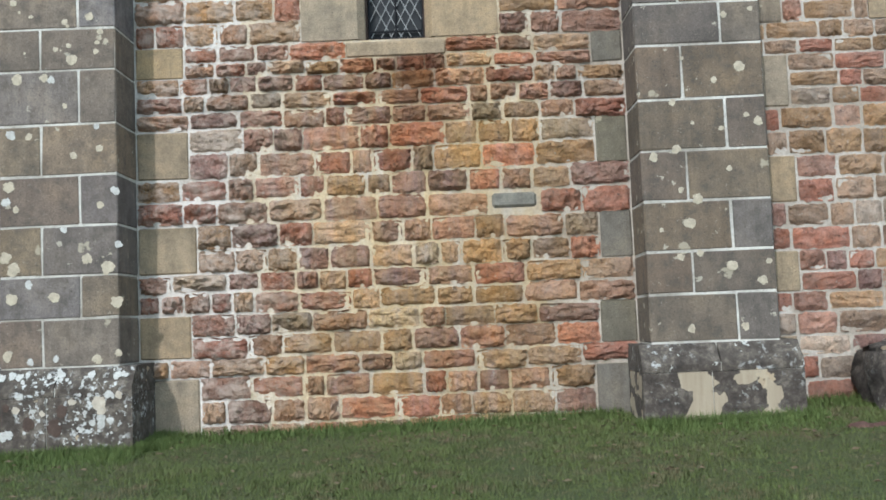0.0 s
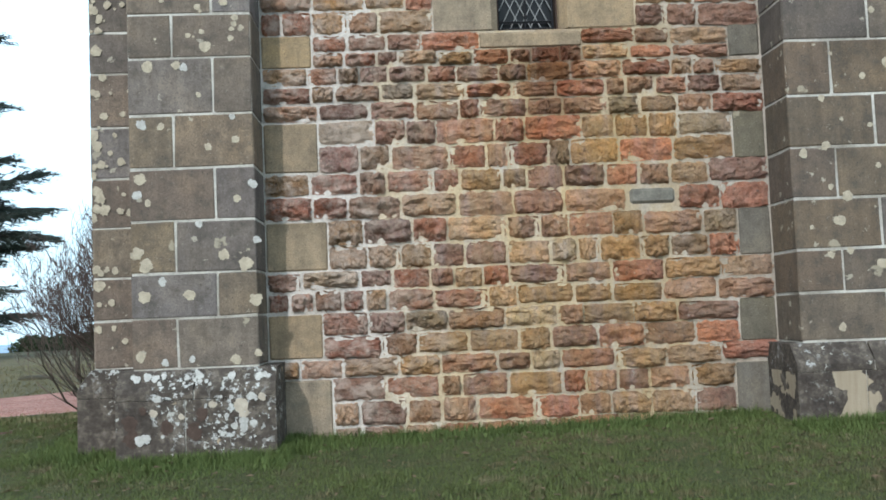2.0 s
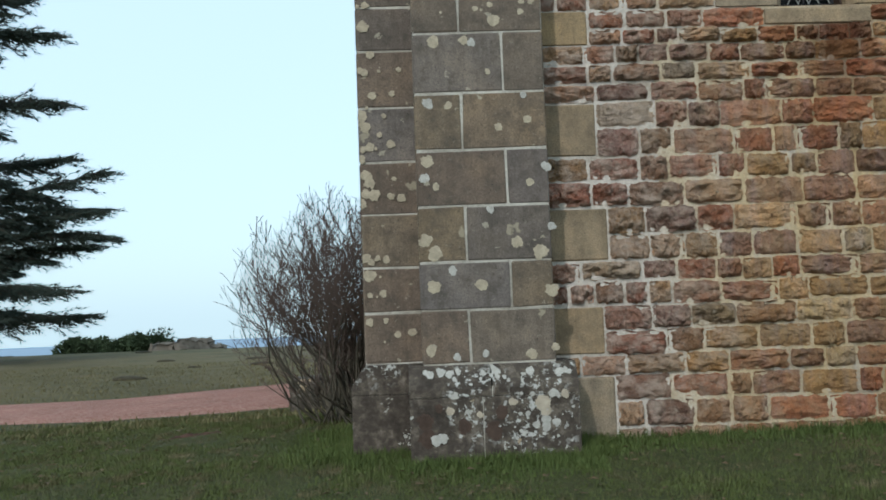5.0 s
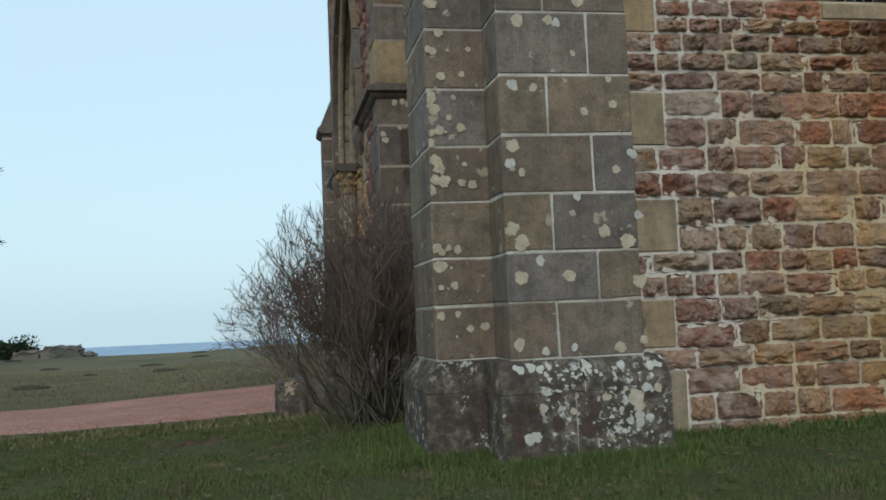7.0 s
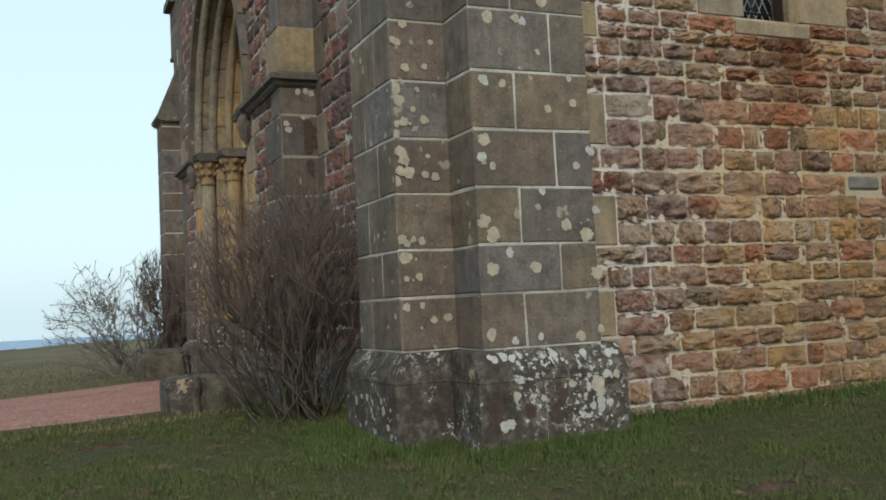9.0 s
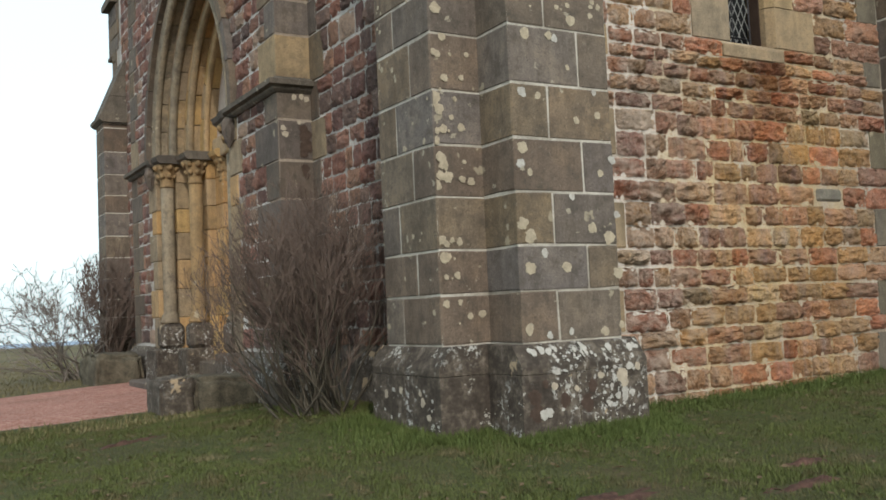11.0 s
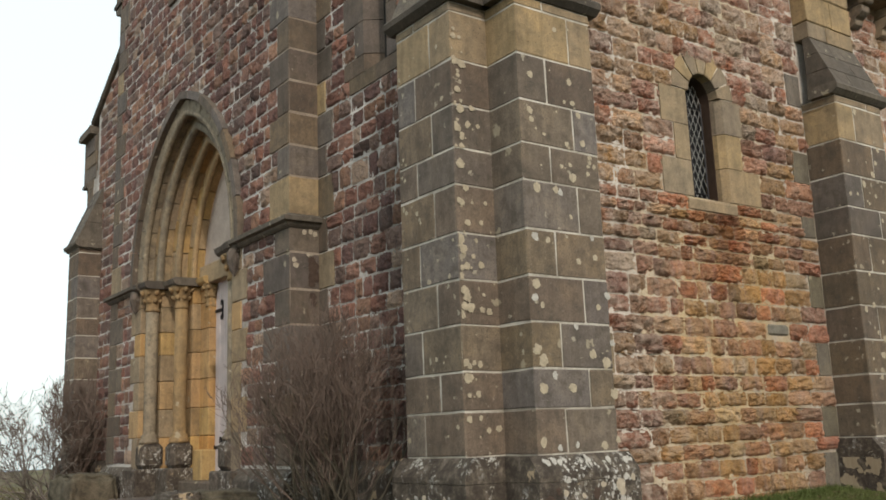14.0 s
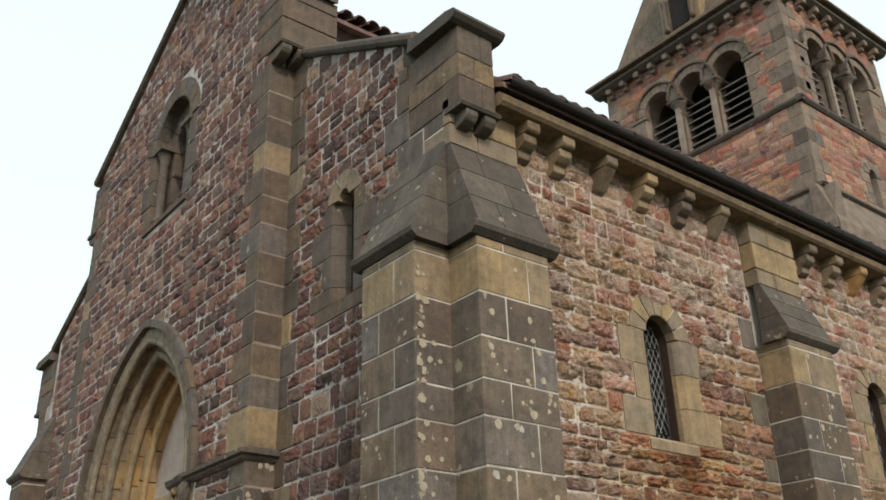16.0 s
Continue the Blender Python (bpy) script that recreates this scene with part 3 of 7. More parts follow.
STONES_NEAR = [rough_stone(18, 11, 300 + k) for k in range(24)]
STONES_FAR = [rough_stone(3, 2, 200 + k) for k in range(8)]


def free_spans(u0, u1, blocked):
    spans, a = [], u0
    for b0, b1 in sorted(blocked):
        if b0 > a:
            spans.append((a, min(b0, u1)))
        a = max(a, b1)
    if a < u1:
        spans.append((a, u1))
    return [s for s in spans if s[1] - s[0] > 0.05]


def courses(z0, z1, lo=0.12, hi=0.2, seed=1):
    r, out, z = random.Random(seed), [z0], z0
    while z < z1 - hi * 1.2:
        z += r.uniform(lo, hi)
        out.append(z)
    out.append(z1)
    return out


def rubble(parent, ax, u0, u1, levels, blocked, material, material_far, near=None, relief=0.03, widths=(0.15, 0.42), joint=0.018, seed=3):
    """Coursed rubble laid on a wall. blocked(zlo, zhi) gives the stretches kept free; near(u, z) says which stones are single pieces."""
    r = random.Random(seed)
    shared = {}

    def sway(u, z):
        # beds that were never quite level
        return 0.020 * noise.noise(Vector((u * 1.1, z * 3.0, seed))) + 0.010 * noise.noise(Vector((u * 4.0, z * 7.0, seed + 9)))

    rest_v, rest_f, n0, singles = [], [], 0, 0
    for lo, hi in zip(levels, levels[1:]):
        for a, b in free_spans(u0, u1, blocked(lo, hi)):
            ends, u = [a], a
            while b - u > widths[1] * 1.15:
                u += r.uniform(*widths) * min(1.25, 0.72 + (hi - lo) * 1.8)
                ends.append(u)
            if b - ends[-1] < 0.09 and len(ends) > 1:
                ends.pop()
            ends.append(b)
            for p, q in zip(ends, ends[1:]):
                rows = [(lo, hi)]
                if hi - lo > 0.17 and r.random() < 0.008:
                    m = lo + (hi - lo) * r.uniform(0.4, 0.6)
                    rows = [(lo, m), (m, hi)]
                for zl, zh in rows:
                    zl, zh = zl + sway((p + q) / 2, zl), zh + sway((p + q) / 2, zh)
                    j = joint * r.uniform(0.22, 0.74)
                    single = near is not None and singles < 300 and near((p + q) / 2, (zl + zh) / 2)
                    pool = STONES_NEAR if single else STONES if near else STONES_FAR
                    k = r.randrange(len(pool))
                    v, f = pool[k]
                    su, sz, so = q - p - 2 * j, zh - zl - 2 * j * 0.9, relief * r.uniform(0.6, 1.5) * (1.0 if single or not near else 0.72)
                    flip = r.random() < 0.5
                    if single:
                        singles += 1
                        key = (k, flip)
                        if key not in shared:
                            vv = [ax(1 - w[0] if flip else w[0], -w[1], w[2]) for w in v]
                            o = ax(0, 0, 0)
                            vv = [tuple(c - d for c, d in zip(w, o)) for w in vv]
                            bm = bmesh.new()
                            bv = [bm.verts.new(w) for w in vv]
                            for g in f:
                                bm.faces.new([bv[i] for i in g])
                            bmesh.ops.recalc_face_normals(bm, faces=bm.faces)
                            me = bpy.data.meshes.new("stone")
                            bm.to_mesh(me)
                            bm.free()
                            me.materials.append(material)
                            shared[key] = me
                        ob = new("stone", shared[key])
                        ob.parent = parent
                        o, e = ax(p + j, 0, zl + j * 0.9), ax(1, 1, 1)
                        z_ = ax(0, 0, 0)
                        along_x = abs(e[0] - z_[0]) > 0 and abs(ax(1, 0, 0)[0] - z_[0]) > 0.5
                        ob.location = o
                        ob.scale = (su, so, sz) if along_x else (so, su, sz)
                        tip = r.gauss(0, 0.012)
                        ob.rotation_euler = (0, tip, 0) if along_x else (tip, 0, 0)
                    else:
                        for w in v:
                            uu = 1 - w[0] if flip else w[0]
                            rest_v.append(ax(p + j + uu * su, -w[1] * so, zl + j * 0.9 + w[2] * sz))
                        rest_f.extend([tuple(n0 + i for i in g) for g in f])
                        n0 += len(v)
    if rest_v:
        ob = link_part("stonework", mesh_of("stonework", rest_v, rest_f, material_far), parent, "coursed red and ochre rubble stones")
        tagged(ob, kind="stuff")


def arch_ring(parent, ax, kind, uc, hw, zs, rise, thick, d0, d1, material, count, name="voussoir", rise_out=None, joint=0.004):
    """Wedge stones round an arch, from springing to springing, each a piece of its own."""
    def line(h, ri, t):
        # t from -1 to 1 along the arch
        if kind == "round":
            an = math.pi / 2 * (1 - t)
            return uc + h * math.cos(an), zs + h * math.sin(an)
        rr = (h * h + ri * ri) / (2 * h)
        a1 = math.asin(min(1.0, ri / rr))
        an = a1 * (1 - abs(t))
        s = math.copysign(1, t)
        return uc + s * (rr * math.cos(an) - (rr - h)), zs + rr * math.sin(an)
    ro = rise_out if rise_out is not None else rise + thick * (1.15 if kind == "pointed" else 1)
    if kind == "round":
        ro = 0
    for k in range(count):
        t0, t1 = -1 + 2 * k / count, -1 + 2 * (k + 1) / count
        bm = bmesh.new()
        rows = []
        steps = 4
        for i in range(steps + 1):
            t = t0 + (t1 - t0) * i / steps
            if i == 0:
                t += joint / hw
            if i == steps:
                t -= joint / hw
            (ua, za), (ub, zb) = line(hw, rise, t), line(hw + thick, ro, t)
            c = 0.006
            rows.append([bm.verts.new(ax(u, d, z)) for u, d, z in ((ua, d1, za), (ua, d0 + c, za), (ua + (ub - ua) * 0.04, d0, za + (zb - za) * 0.04), (ub + (ua - ub) * 0.04, d0, zb + (za - zb) * 0.04), (ub, d0 + c, zb), (ub, d1, zb))])
        for A, B in zip(rows, rows[1:]):
            for i in range(5):
                bm.faces.new((A[i], A[i + 1], B[i + 1], B[i]))
        bm.faces.new(rows[0])
        bm.faces.new(rows[-1][::-1])
        part(name, bm, material, parent)


def lathe(bm, profile, cx, cy, seg=20, half=False):
    """A turned form from (radius, z) pairs about an upright axis."""
    rings = []
    for r, z in profile:
        rings.append([bm.verts.new((cx + r * math.cos(2 * math.pi * k / seg), cy + r * math.sin(2 * math.pi * k / seg), z)) for k in range(seg)])
    for A, B in zip(rings, rings[1:]):
        for k in range(seg):
            q = (k + 1) % seg
            bm.faces.new((A[k], A[q], B[q], B[k]))
    bm.faces.new(rings[0][::-1])
    bm.faces.new(rings[-1])
    return bm


# ---- ground ----
def ground_z(x, y):
    z = 0.045 * max(-6.0, x - 1.5) if x < 1.5 else 0.02 * min(x - 1.5, 8.0)
    z -= 0.062 * min(12.0, max(0.0, -y))
    z -= 0.06 * min(1.0, max(0.0, (x - 0.3) / 1.3))
    z += 0.09 * math.exp(-((x + 0.75) ** 2 + (y - 1.7) ** 2) / 0.9)
    r = math.hypot(x - 3, y - 4)
    if r > 14:
        z += 0.22 * noise.noise((x * 0.09, y * 0.09, 3.0)) * min(1.0, (r - 14) / 15)
    if r > 32:
        z -= 0.0036 * min(r - 32, 70) ** 2 + max(0.0, r - 102) * 0.5
    return max(z, -75.0)


def make_ground():
    rad = [0.6 * k for k in range(1, 30)] + [18 + 1.6 * k for k in range(1, 26)] + [60 + 8 * k for k in range(1, 12)] + [160, 190, 230, 300, 420]
    seg = 96
    verts, faces = [(3, 4, ground_z(3, 4))], []
    for r in rad:
        for k in range(seg):
            a = 2 * math.pi * k / seg
            x, y = 3 + r * math.cos(a), 4 + r * math.sin(a)
            verts.append((x, y, ground_z(x, y) + 0.012 * noise.noise((x * 1.7, y * 1.7, 0))))
    for k in range(seg):
        faces.append((0, 1 + k, 1 + (k + 1) % seg))
    for i in range(len(rad) - 1):
        for k in range(seg):
            a, b = 1 + i * seg + k, 1 + i * seg + (k + 1) % seg
            faces.append((a, a + seg, b + seg, b))
    ob = new("ground", mesh_of("ground", verts, faces, M_GROUND, True))
    tagged(ob, "uneven green turf with dry olive meadow on the hilltop", "ground", kind="structure")
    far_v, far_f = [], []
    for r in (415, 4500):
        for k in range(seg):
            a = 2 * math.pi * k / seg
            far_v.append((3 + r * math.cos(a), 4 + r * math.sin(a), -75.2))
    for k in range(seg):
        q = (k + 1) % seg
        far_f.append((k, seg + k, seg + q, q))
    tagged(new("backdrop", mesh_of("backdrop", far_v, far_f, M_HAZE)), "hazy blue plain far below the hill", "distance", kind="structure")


make_ground()

PATH_NEAR = ((-0.55, 4.05), (-1.5, 3.92), (-2.3, 3.95), (-3.1, 4.15), (-4.7, 4.6), (-8.0, 4.9), (-16.0, 4.6))
PATH_FAR = ((-0.55, 8.3), (-1.3, 8.45), (-2.1, 8.3), (-3.2, 8.2), (-4.5, 7.9), (-8.0, 7.2), (-16.0, 7.0))


def along(line, s):
    k = min(int(s), len(line) - 2)
    f = s - k
    return tuple(line[k][i] * (1 - f) + line[k + 1][i] * f for i in (0, 1))


def make_gravel():
    verts, faces, nu, nv = [], [], 60, 10
    for i in range(nu + 1):
        a, b = along(PATH_NEAR, i / nu * 6), along(PATH_FAR, i / nu * 6)
        for j in range(nv + 1):
            f = j / nv
            x, y = a[0] * (1 - f) + b[0] * f, a[1] * (1 - f) + b[1] * f
            if j in (0, nv):
                y += 0.10 * noise.noise((x * 3, y, 5))
            rim = 1 if 0 < j < nv else -0.6
            verts.append((x, y, ground_z(x, y) + 0.03 * rim))
    for i in range(nu):
        for j in range(nv):
            a = i * (nv + 1) + j
            faces.append((a, a + 1, a + nv + 2, a + nv + 1))
    tagged(new("gravel_path", mesh_of("gravel_path", verts, faces, M_GRAVEL, True)), "pinkish red crushed gravel path to the church door", "path", kind="structure")


make_gravel()

# ---- plan of the church ----
X_W = -0.12          # west face of the aisle
X_N = -0.46          # west face of the nave front
Y_C = 6.01           # middle line of the nave
Y_NS, Y_NN = 2.93, 9.09
Y_N = 12.02          # north face of the other aisle
X_E = 12.7           # where the tower begins
LEVELS = [0.0, 0.165, 0.335, 0.495, 0.83, 1.125, 1.478, 1.83, 2.195, 2.58, 2.88, 3.237, 3.622, 4.034, 4.36, 4.72, 5.06, 5.40, 5.70]
Z_EAVE = 5.68
SLOPE = 0.535        # pitch of the aisle roof
G_SLOPE = 0.59      # pitch of the nave gable


def aisle_top(y):
    d = min(y, Y_N - y)
    return 6.40 + SLOPE * d


def gable_top(y):
    return 10.86 - G_SLOPE * abs(y - Y_C)


S_WINDOWS = [("round", 2.655, 0.225, 2.83, 3.92, 0), ("round", 6.90, 0.225, 2.83, 3.92, 0), ("round", 11.1, 0.225, 2.83, 3.92, 0)]
wall_south = wall("wall_south", frame_south(0.0), X_W, 13.2, -0.3, Z_EAVE, [(k, u, hw + 0.075, s, z, r) for k, u, hw, s, z, r in S_WINDOWS], 0.6, M_MORTAR, label="sunlit side wall of coursed red and ochre rubble")
SLIT = ("round", 1.70, 0.22, 4.27, 5.42, 0)
wall_west_south = wall("wall_west_south", frame_west(X_W), 0.62, Y_NS + 0.1, -0.3, aisle_top, [SLIT], 0.55, M_MORTAR_W, label="aisle front of dark weathered red rubble")
wall_west_north = wall("wall_west_north", frame_west(X_W), Y_NN - 0.1, Y_N - 0.6, -0.3, aisle_top, [], 0.55, M_MORTAR_W, label="far aisle front of dark weathered rubble")
PORTAL = ("pointed", Y_C, 1.75, -0.3, 2.94, 2.20)
ROSE = ("round", 5.95, 0.62, 6.95, 8.28, 0)
wall_west_nave = wall("wall_west_nave", frame_west(X_N), Y_NS, Y_NN, -0.3, gable_top, [PORTAL, ROSE], 0.8, M_MORTAR_W, kinks=(Y_C,), label="nave gable front of dark weathered red rubble")
wall_north = wall("wall_north", frame_south(Y_N - 0.6), X_W, 13.2, -0.3, Z_EAVE, [], 0.6, M_MORTAR_W, label="north side wall of rubble")
wall_clerestory_south = wall("wall_clerestory_south", frame_south(Y_NS + 0.1), X_N + 0.8, X_E, 6.5, 8.85, [], 0.4, M_MORTAR_W, label="upper nave wall of rubble")
wall_clerestory_north = wall("wall_clerestory_north", frame_south(Y_NN - 0.5), X_N + 0.8, X_E, 6.5, 8.85, [], 0.4, M_MORTAR_W, label="upper nave wall of rubble")
wall_east = wall("wall_east", frame_west(13.2), 0.6, Y_N, -0.3, 5.6, [], 0.5, M_MORTAR_W, label="plain east end wall")


# ---- corner piers and buttresses ----
M_WEATHER = ashlar_mat("weathered_slope", [(0.0, (0.078, 0.066, 0.056)), (0.5, (0.105, 0.088, 0.072)), (1.0, (0.135, 0.115, 0.092))], False, 0.16)
M_PEEL = ashlar_mat("peeling_plinth", [(0.0, (0.10, 0.088, 0.075)), (1.0, (0.12, 0.105, 0.09))], False, 0.0, 0.35, 0.85)


def weathering(parent, x0, x1, y_out, y_in, z0, z1, material, axis='x'):
    """Sloped top of a buttress in courses of long stones, over a projecting drip mould."""
    drip = [(y_out - 0.075, z0 - 0.015), (y_out - 0.085, z0 + 0.03), (y_out - 0.06, z0 + 0.06), (y_in + 0.05, z0 + 0.06), (y_in + 0.05, z0 - 0.06), (y_out - 0.015, z0 - 0.06)]
    prism("drip_mould", drip, axis, x0 - 0.07, x1 + 0.07, material, parent, "dark moulded drip stone")
    n = 3
    for k in range(n):
        f0, f1 = k / n, (k + 1) / n
        ya, yb = y_out - 0.05 + (y_in - y_out + 0.05) * f0, y_out - 0.05 + (y_in - y_out + 0.05) * f1
        za, zb = z0 + 0.05 + (z1 - z0 - 0.05) * f0, z0 + 0.05 + (z1 - z0 - 0.05) * f1
        prof = [(ya, za), (yb, zb - 0.006), (y_in + 0.08, zb - 0.006), (y_in + 0.08, za)]
        cut = x0 + (x1 - x0) * (0.62 if k % 2 else 0.36)
        for a, b in ((x0, cut - 0.004), (cut + 0.004, x1)):
            prism("weathering_stone", prof, axis, a, b, material, parent)


def south_buttress(x0, x1, y_out, pier_y, z_pier, levels, mat_body, mat_top, phase, label, mat_plinth=M_PLINTH):
    t = thing("buttress", label, "buttress", "buttresses of the church", at=((x0 + x1) / 2, y_out, 0))
    box("core", x0 + 0.011, x1 - 0.011, y_out + 0.006, 0.02, -0.3, 4.12, M_JOINT, t, bevel=0)
    lv = [z for z in levels if 0.49 < z < 4.1] + [4.12]
    for k, (a, b) in enumerate(zip(lv, lv[1:])):
        cut = x0 + (x1 - x0) * (0.36 if (k + phase) % 2 else 0.68)
        m = mat_body if b < 3.9 else mat_top
        block(t, x0, cut, y_out, 0.0, a, b, m)
        block(t, cut, x1, y_out, 0.0, a, b, m)
    # plinth with chamfered top
    px0, px1, py = x0 - 0.085, x1 + 0.11, y_out - 0.10
    box("core", px0 + 0.012, px1 - 0.012, py + 0.010, 0.0, -0.3, 0.36, M_JOINT, t, bevel=0)
    cut = x0 + (x1 - x0) * 0.43
    for a, b in ((px0, cut - 0.003), (cut + 0.003, px1)):
        prism("plinth_stone", [(py + 0.003, -0.3), (py + 0.003, 0.300), (0.0, 0.300), (0.0, -0.3)], 'x', a, b, mat_plinth, t, "dark stone crusted with white lichen", bevel=0.002)
    cut = x0 + (x1 - x0) * 0.50
    for a, b in ((px0, cut - 0.004), (cut + 0.004, px1)):
        prism("plinth_stone", [(py, 0.302), (py, 0.352), (py + 0.012, 0.376), (y_out + 0.005, 0.492), (0.0, 0.492), (0.0, 0.302)], 'x', a, b, M_PLINTH, t, "dark sloped plinth stone crusted with lichen", bevel=0.003)
    weathering(t, x0, x1, y_out, pier_y, 4.18, z_pier, M_WEATHER)
    # upper pier
    if z_pier < 5.5:
        lv = [z_pier] + [z for z in levels if z_pier + 0.15 < z < 5.6] + [Z_EAVE]
        for k, (a, b) in enumerate(zip(lv, lv[1:])):
            cut = x0 + (x1 - x0) * (0.55 if k % 2 else 0.4)
            block(t, x0, cut, pier_y, 0.0, a, b, M_QUOIN)
            block(t, cut, x1, pier_y, 0.0, a, b, M_QUOIN)
    return t


butt_corner = south_buttress(-0.14, 0.70, -0.41, -0.11, 5.18, LEVELS, M_ASHLAR, M_QUOIN, 1, "grey sandstone corner buttress spotted with cream lichen")
butt_bay = south_buttress(4.35, 5.25, -0.41, -0.19, 4.86, LEVELS, M_ASHLAR_DARK, M_QUOIN, 0, "grey sandstone buttress between two windows, peeling plinth", M_PEEL)
south_buttress(8.6, 9.5, -0.41, -0.19, 4.86, LEVELS, M_ASHLAR_DARK, M_QUOIN, 0, "plain grey sandstone buttress farther along the side wall")


def west_buttress(y0, y1, label, near):
    x_out = -0.51
    t = thing("buttress", label, "buttress", "buttresses of the church", at=(x_out, (y0 + y1) / 2, 0))
    box("core", x_out + 0.006, 0.2, y0 + 0.011, y1 - 0.011, -0.3, 4.12, M_JOINT, t, bevel=0)
    lv = [z for z in LEVELS if 0.49 < z < 4.1] + [4.12]
    for k, (a, b) in enumerate(zip(lv, lv[1:])):
        cut = y0 + (y1 - y0) * (0.38 if k % 2 else 0.66)
        m = M_ASHLAR if b < 3.9 else M_QUOIN if near else M_ASHLAR_PLAIN
        block_y(t, x_out, 0.0, y0, cut, a, b, m)
        block_y(t, x_out, 0.0, cut, y1, a, b, m)
    px = x_out - 0.09
    box("core", px + 0.010, 0.0, y0 - 0.078, y1 + 0.078, -0.4, 0.36, M_JOINT, t, bevel=0)
    for a, b in ((y0 - 0.09, (y0 + y1) / 2 - 0.003), ((y0 + y1) / 2 + 0.003, y1 + 0.09)):
        prism("plinth_stone", [(px + 0.003, -0.4), (px + 0.003, 0.300), (0.0, 0.300), (0.0, -0.4)], 'y', a, b, M_PLINTH, t, "dark stone crusted with white lichen", bevel=0.002)
        prism("plinth_stone", [(px, 0.302), (px, 0.352), (px + 0.012, 0.376), (x_out + 0.005, 0.492), (0.0, 0.492), (0.0, 0.302)], 'y', a, b, M_PLINTH, t, "dark sloped plinth stone crusted with lichen", bevel=0.003)
    weathering(t, y0, y1, x_out, X_W + 0.01, 4.18, 5.30, M_WEATHER, 'y')
    return t


def block_y(parent, x0, x1, y0, y1, z0, z1, material, name="stone", joint=0.005):
    v, f = chamfered(x0, x1, y0 + joint, y1 - joint, z0 + joint, z1 - joint, 0.008, 0.6)
    bm = bmesh.new()
    bv = [bm.verts.new(p) for p in v]
    for q in f:
        bm.faces.new([bv[i] for i in q])
    return part(name, bm, material, parent)


butt_west = west_buttress(-0.04, 0.76, "grey sandstone buttress on the corner of the church front", True)
west_buttress(10.98, 11.64, "grey sandstone buttress on the far corner of the front", False)

# quoins of the far corner of the front, beyond its buttress
lv = LEVELS[3:]
for k, (a, b) in enumerate(zip(lv, lv[1:])):
    block_y(wall_north, X_W - 0.014, 0.42 if k % 2 else 0.26, 11.655, Y_N + 0.014, a, b, M_ASHLAR_PLAIN, "quoin")

# upper corner pier carrying the kneeler
corner_pier = thing("corner_pier", "tan and grey ashlar corner pier above the buttresses", "pier", at=(0.2, 0.0, 5.2))
lv = [5.18, 5.40, 5.66]
for k, (a, b) in enumerate(zip(lv, lv[1:])):
    cut = 0.25 if k % 2 else 0.4
    block(corner_pier, X_W - 0.01, cut, -0.10, 0.30, a, b, M_ASHLAR_PLAIN if k else M_QUOIN)
    block(corner_pier, cut, 0.70, -0.10, 0.30, a, b, M_QUOIN)


# ---- roofs ----
def slab(name, pts, thick, material, label, category="roof"):
    bm = bmesh.new()
    lo = [bm.verts.new(p) for p in pts]
    hi = [bm.verts.new((p[0], p[1], p[2] + thick)) for p in pts]
    bm.faces.new(lo[::-1])
    bm.faces.new(hi)
    for i in range(len(pts)):
        j = (i + 1) % len(pts)
        bm.faces.new((lo[i], lo[j], hi[j], hi[i]))
    return tagged(part(name, bm, material, None), label, category, kind="structure")


Z_R = 5.835
roof_aisle_south = slab("roof_aisle_south", [(0.32, -0.37, Z_R), (13.0, -0.37, Z_R), (13.0, Y_NS + 0.1, Z_R + 0.52 * 3.53), (0.32, Y_NS + 0.1, Z_R + 0.52 * 3.53)], 0.06, M_TILE, "dark brown tiled lean-to roof")
roof_aisle_north = slab("roof_aisle_north", [(0.42, Y_NN - 0.1, Z_R + 0.52 * 3.53), (13.0, Y_NN - 0.1, Z_R + 0.52 * 3.53), (13.0, Y_N + 0.5, Z_R), (0.42, Y_N + 0.5, Z_R)], 0.06, M_TILE, "dark brown tiled lean-to roof")
roof_nave_south = slab("roof_nave_south", [(0.3, Y_NS - 0.25, 8.62), (X_E + 0.5, Y_NS - 0.25, 8.62), (X_E + 0.5, Y_C, 10.62), (0.3, Y_C, 10.62)], 0.06, M_TILE, "dark brown tiled nave roof")
roof_nave_north = slab("roof_nave_north", [(0.3, Y_C, 10.62), (X_E + 0.5, Y_C, 10.62), (X_E + 0.5, Y_NN + 0.25, 8.62), (0.3, Y_NN + 0.25, 8.62)], 0.06, M_TILE, "dark brown tiled nave roof")


# ---- bell tower ----
TX0, TX1, TY0, TY1 = 12.78, 17.2, 3.05, 8.55
Z_LOW, Z_BELL, Z_TOP = 10.4, 12.75, 16.0
W_BELLS = [("round", 5.78 + k * 1.08, 0.47, Z_BELL, 14.47, 0) for k in (-1, 0, 1)]
S_BELLS = [("round", 15.0 + k * 0.96, 0.42, Z_BELL, 14.47, 0) for k in (-1, 0, 1)]
tower_west = wall("wall_tower_west", frame_west(TX0), TY0, TY1, 7.0, Z_TOP, W_BELLS, 0.55, M_TOWER_MORTAR, label="west face of the bell tower in red rubble")
tower_south = wall("wall_tower_south", frame_south(TY0), TX0 + 0.55, TX1, 7.0, Z_TOP, S_BELLS + [("round", 15.40, 0.17, 10.65, 11.5, 0)], 0.55, M_TOWER_MORTAR, label="south face of the bell tower in red rubble")
wall("wall_tower_east", frame_west(TX1 - 0.5), TY0 + 0.55, TY1, 5.0, Z_TOP, [], 0.5, M_TOWER_MORTAR, label="east face of the bell tower")
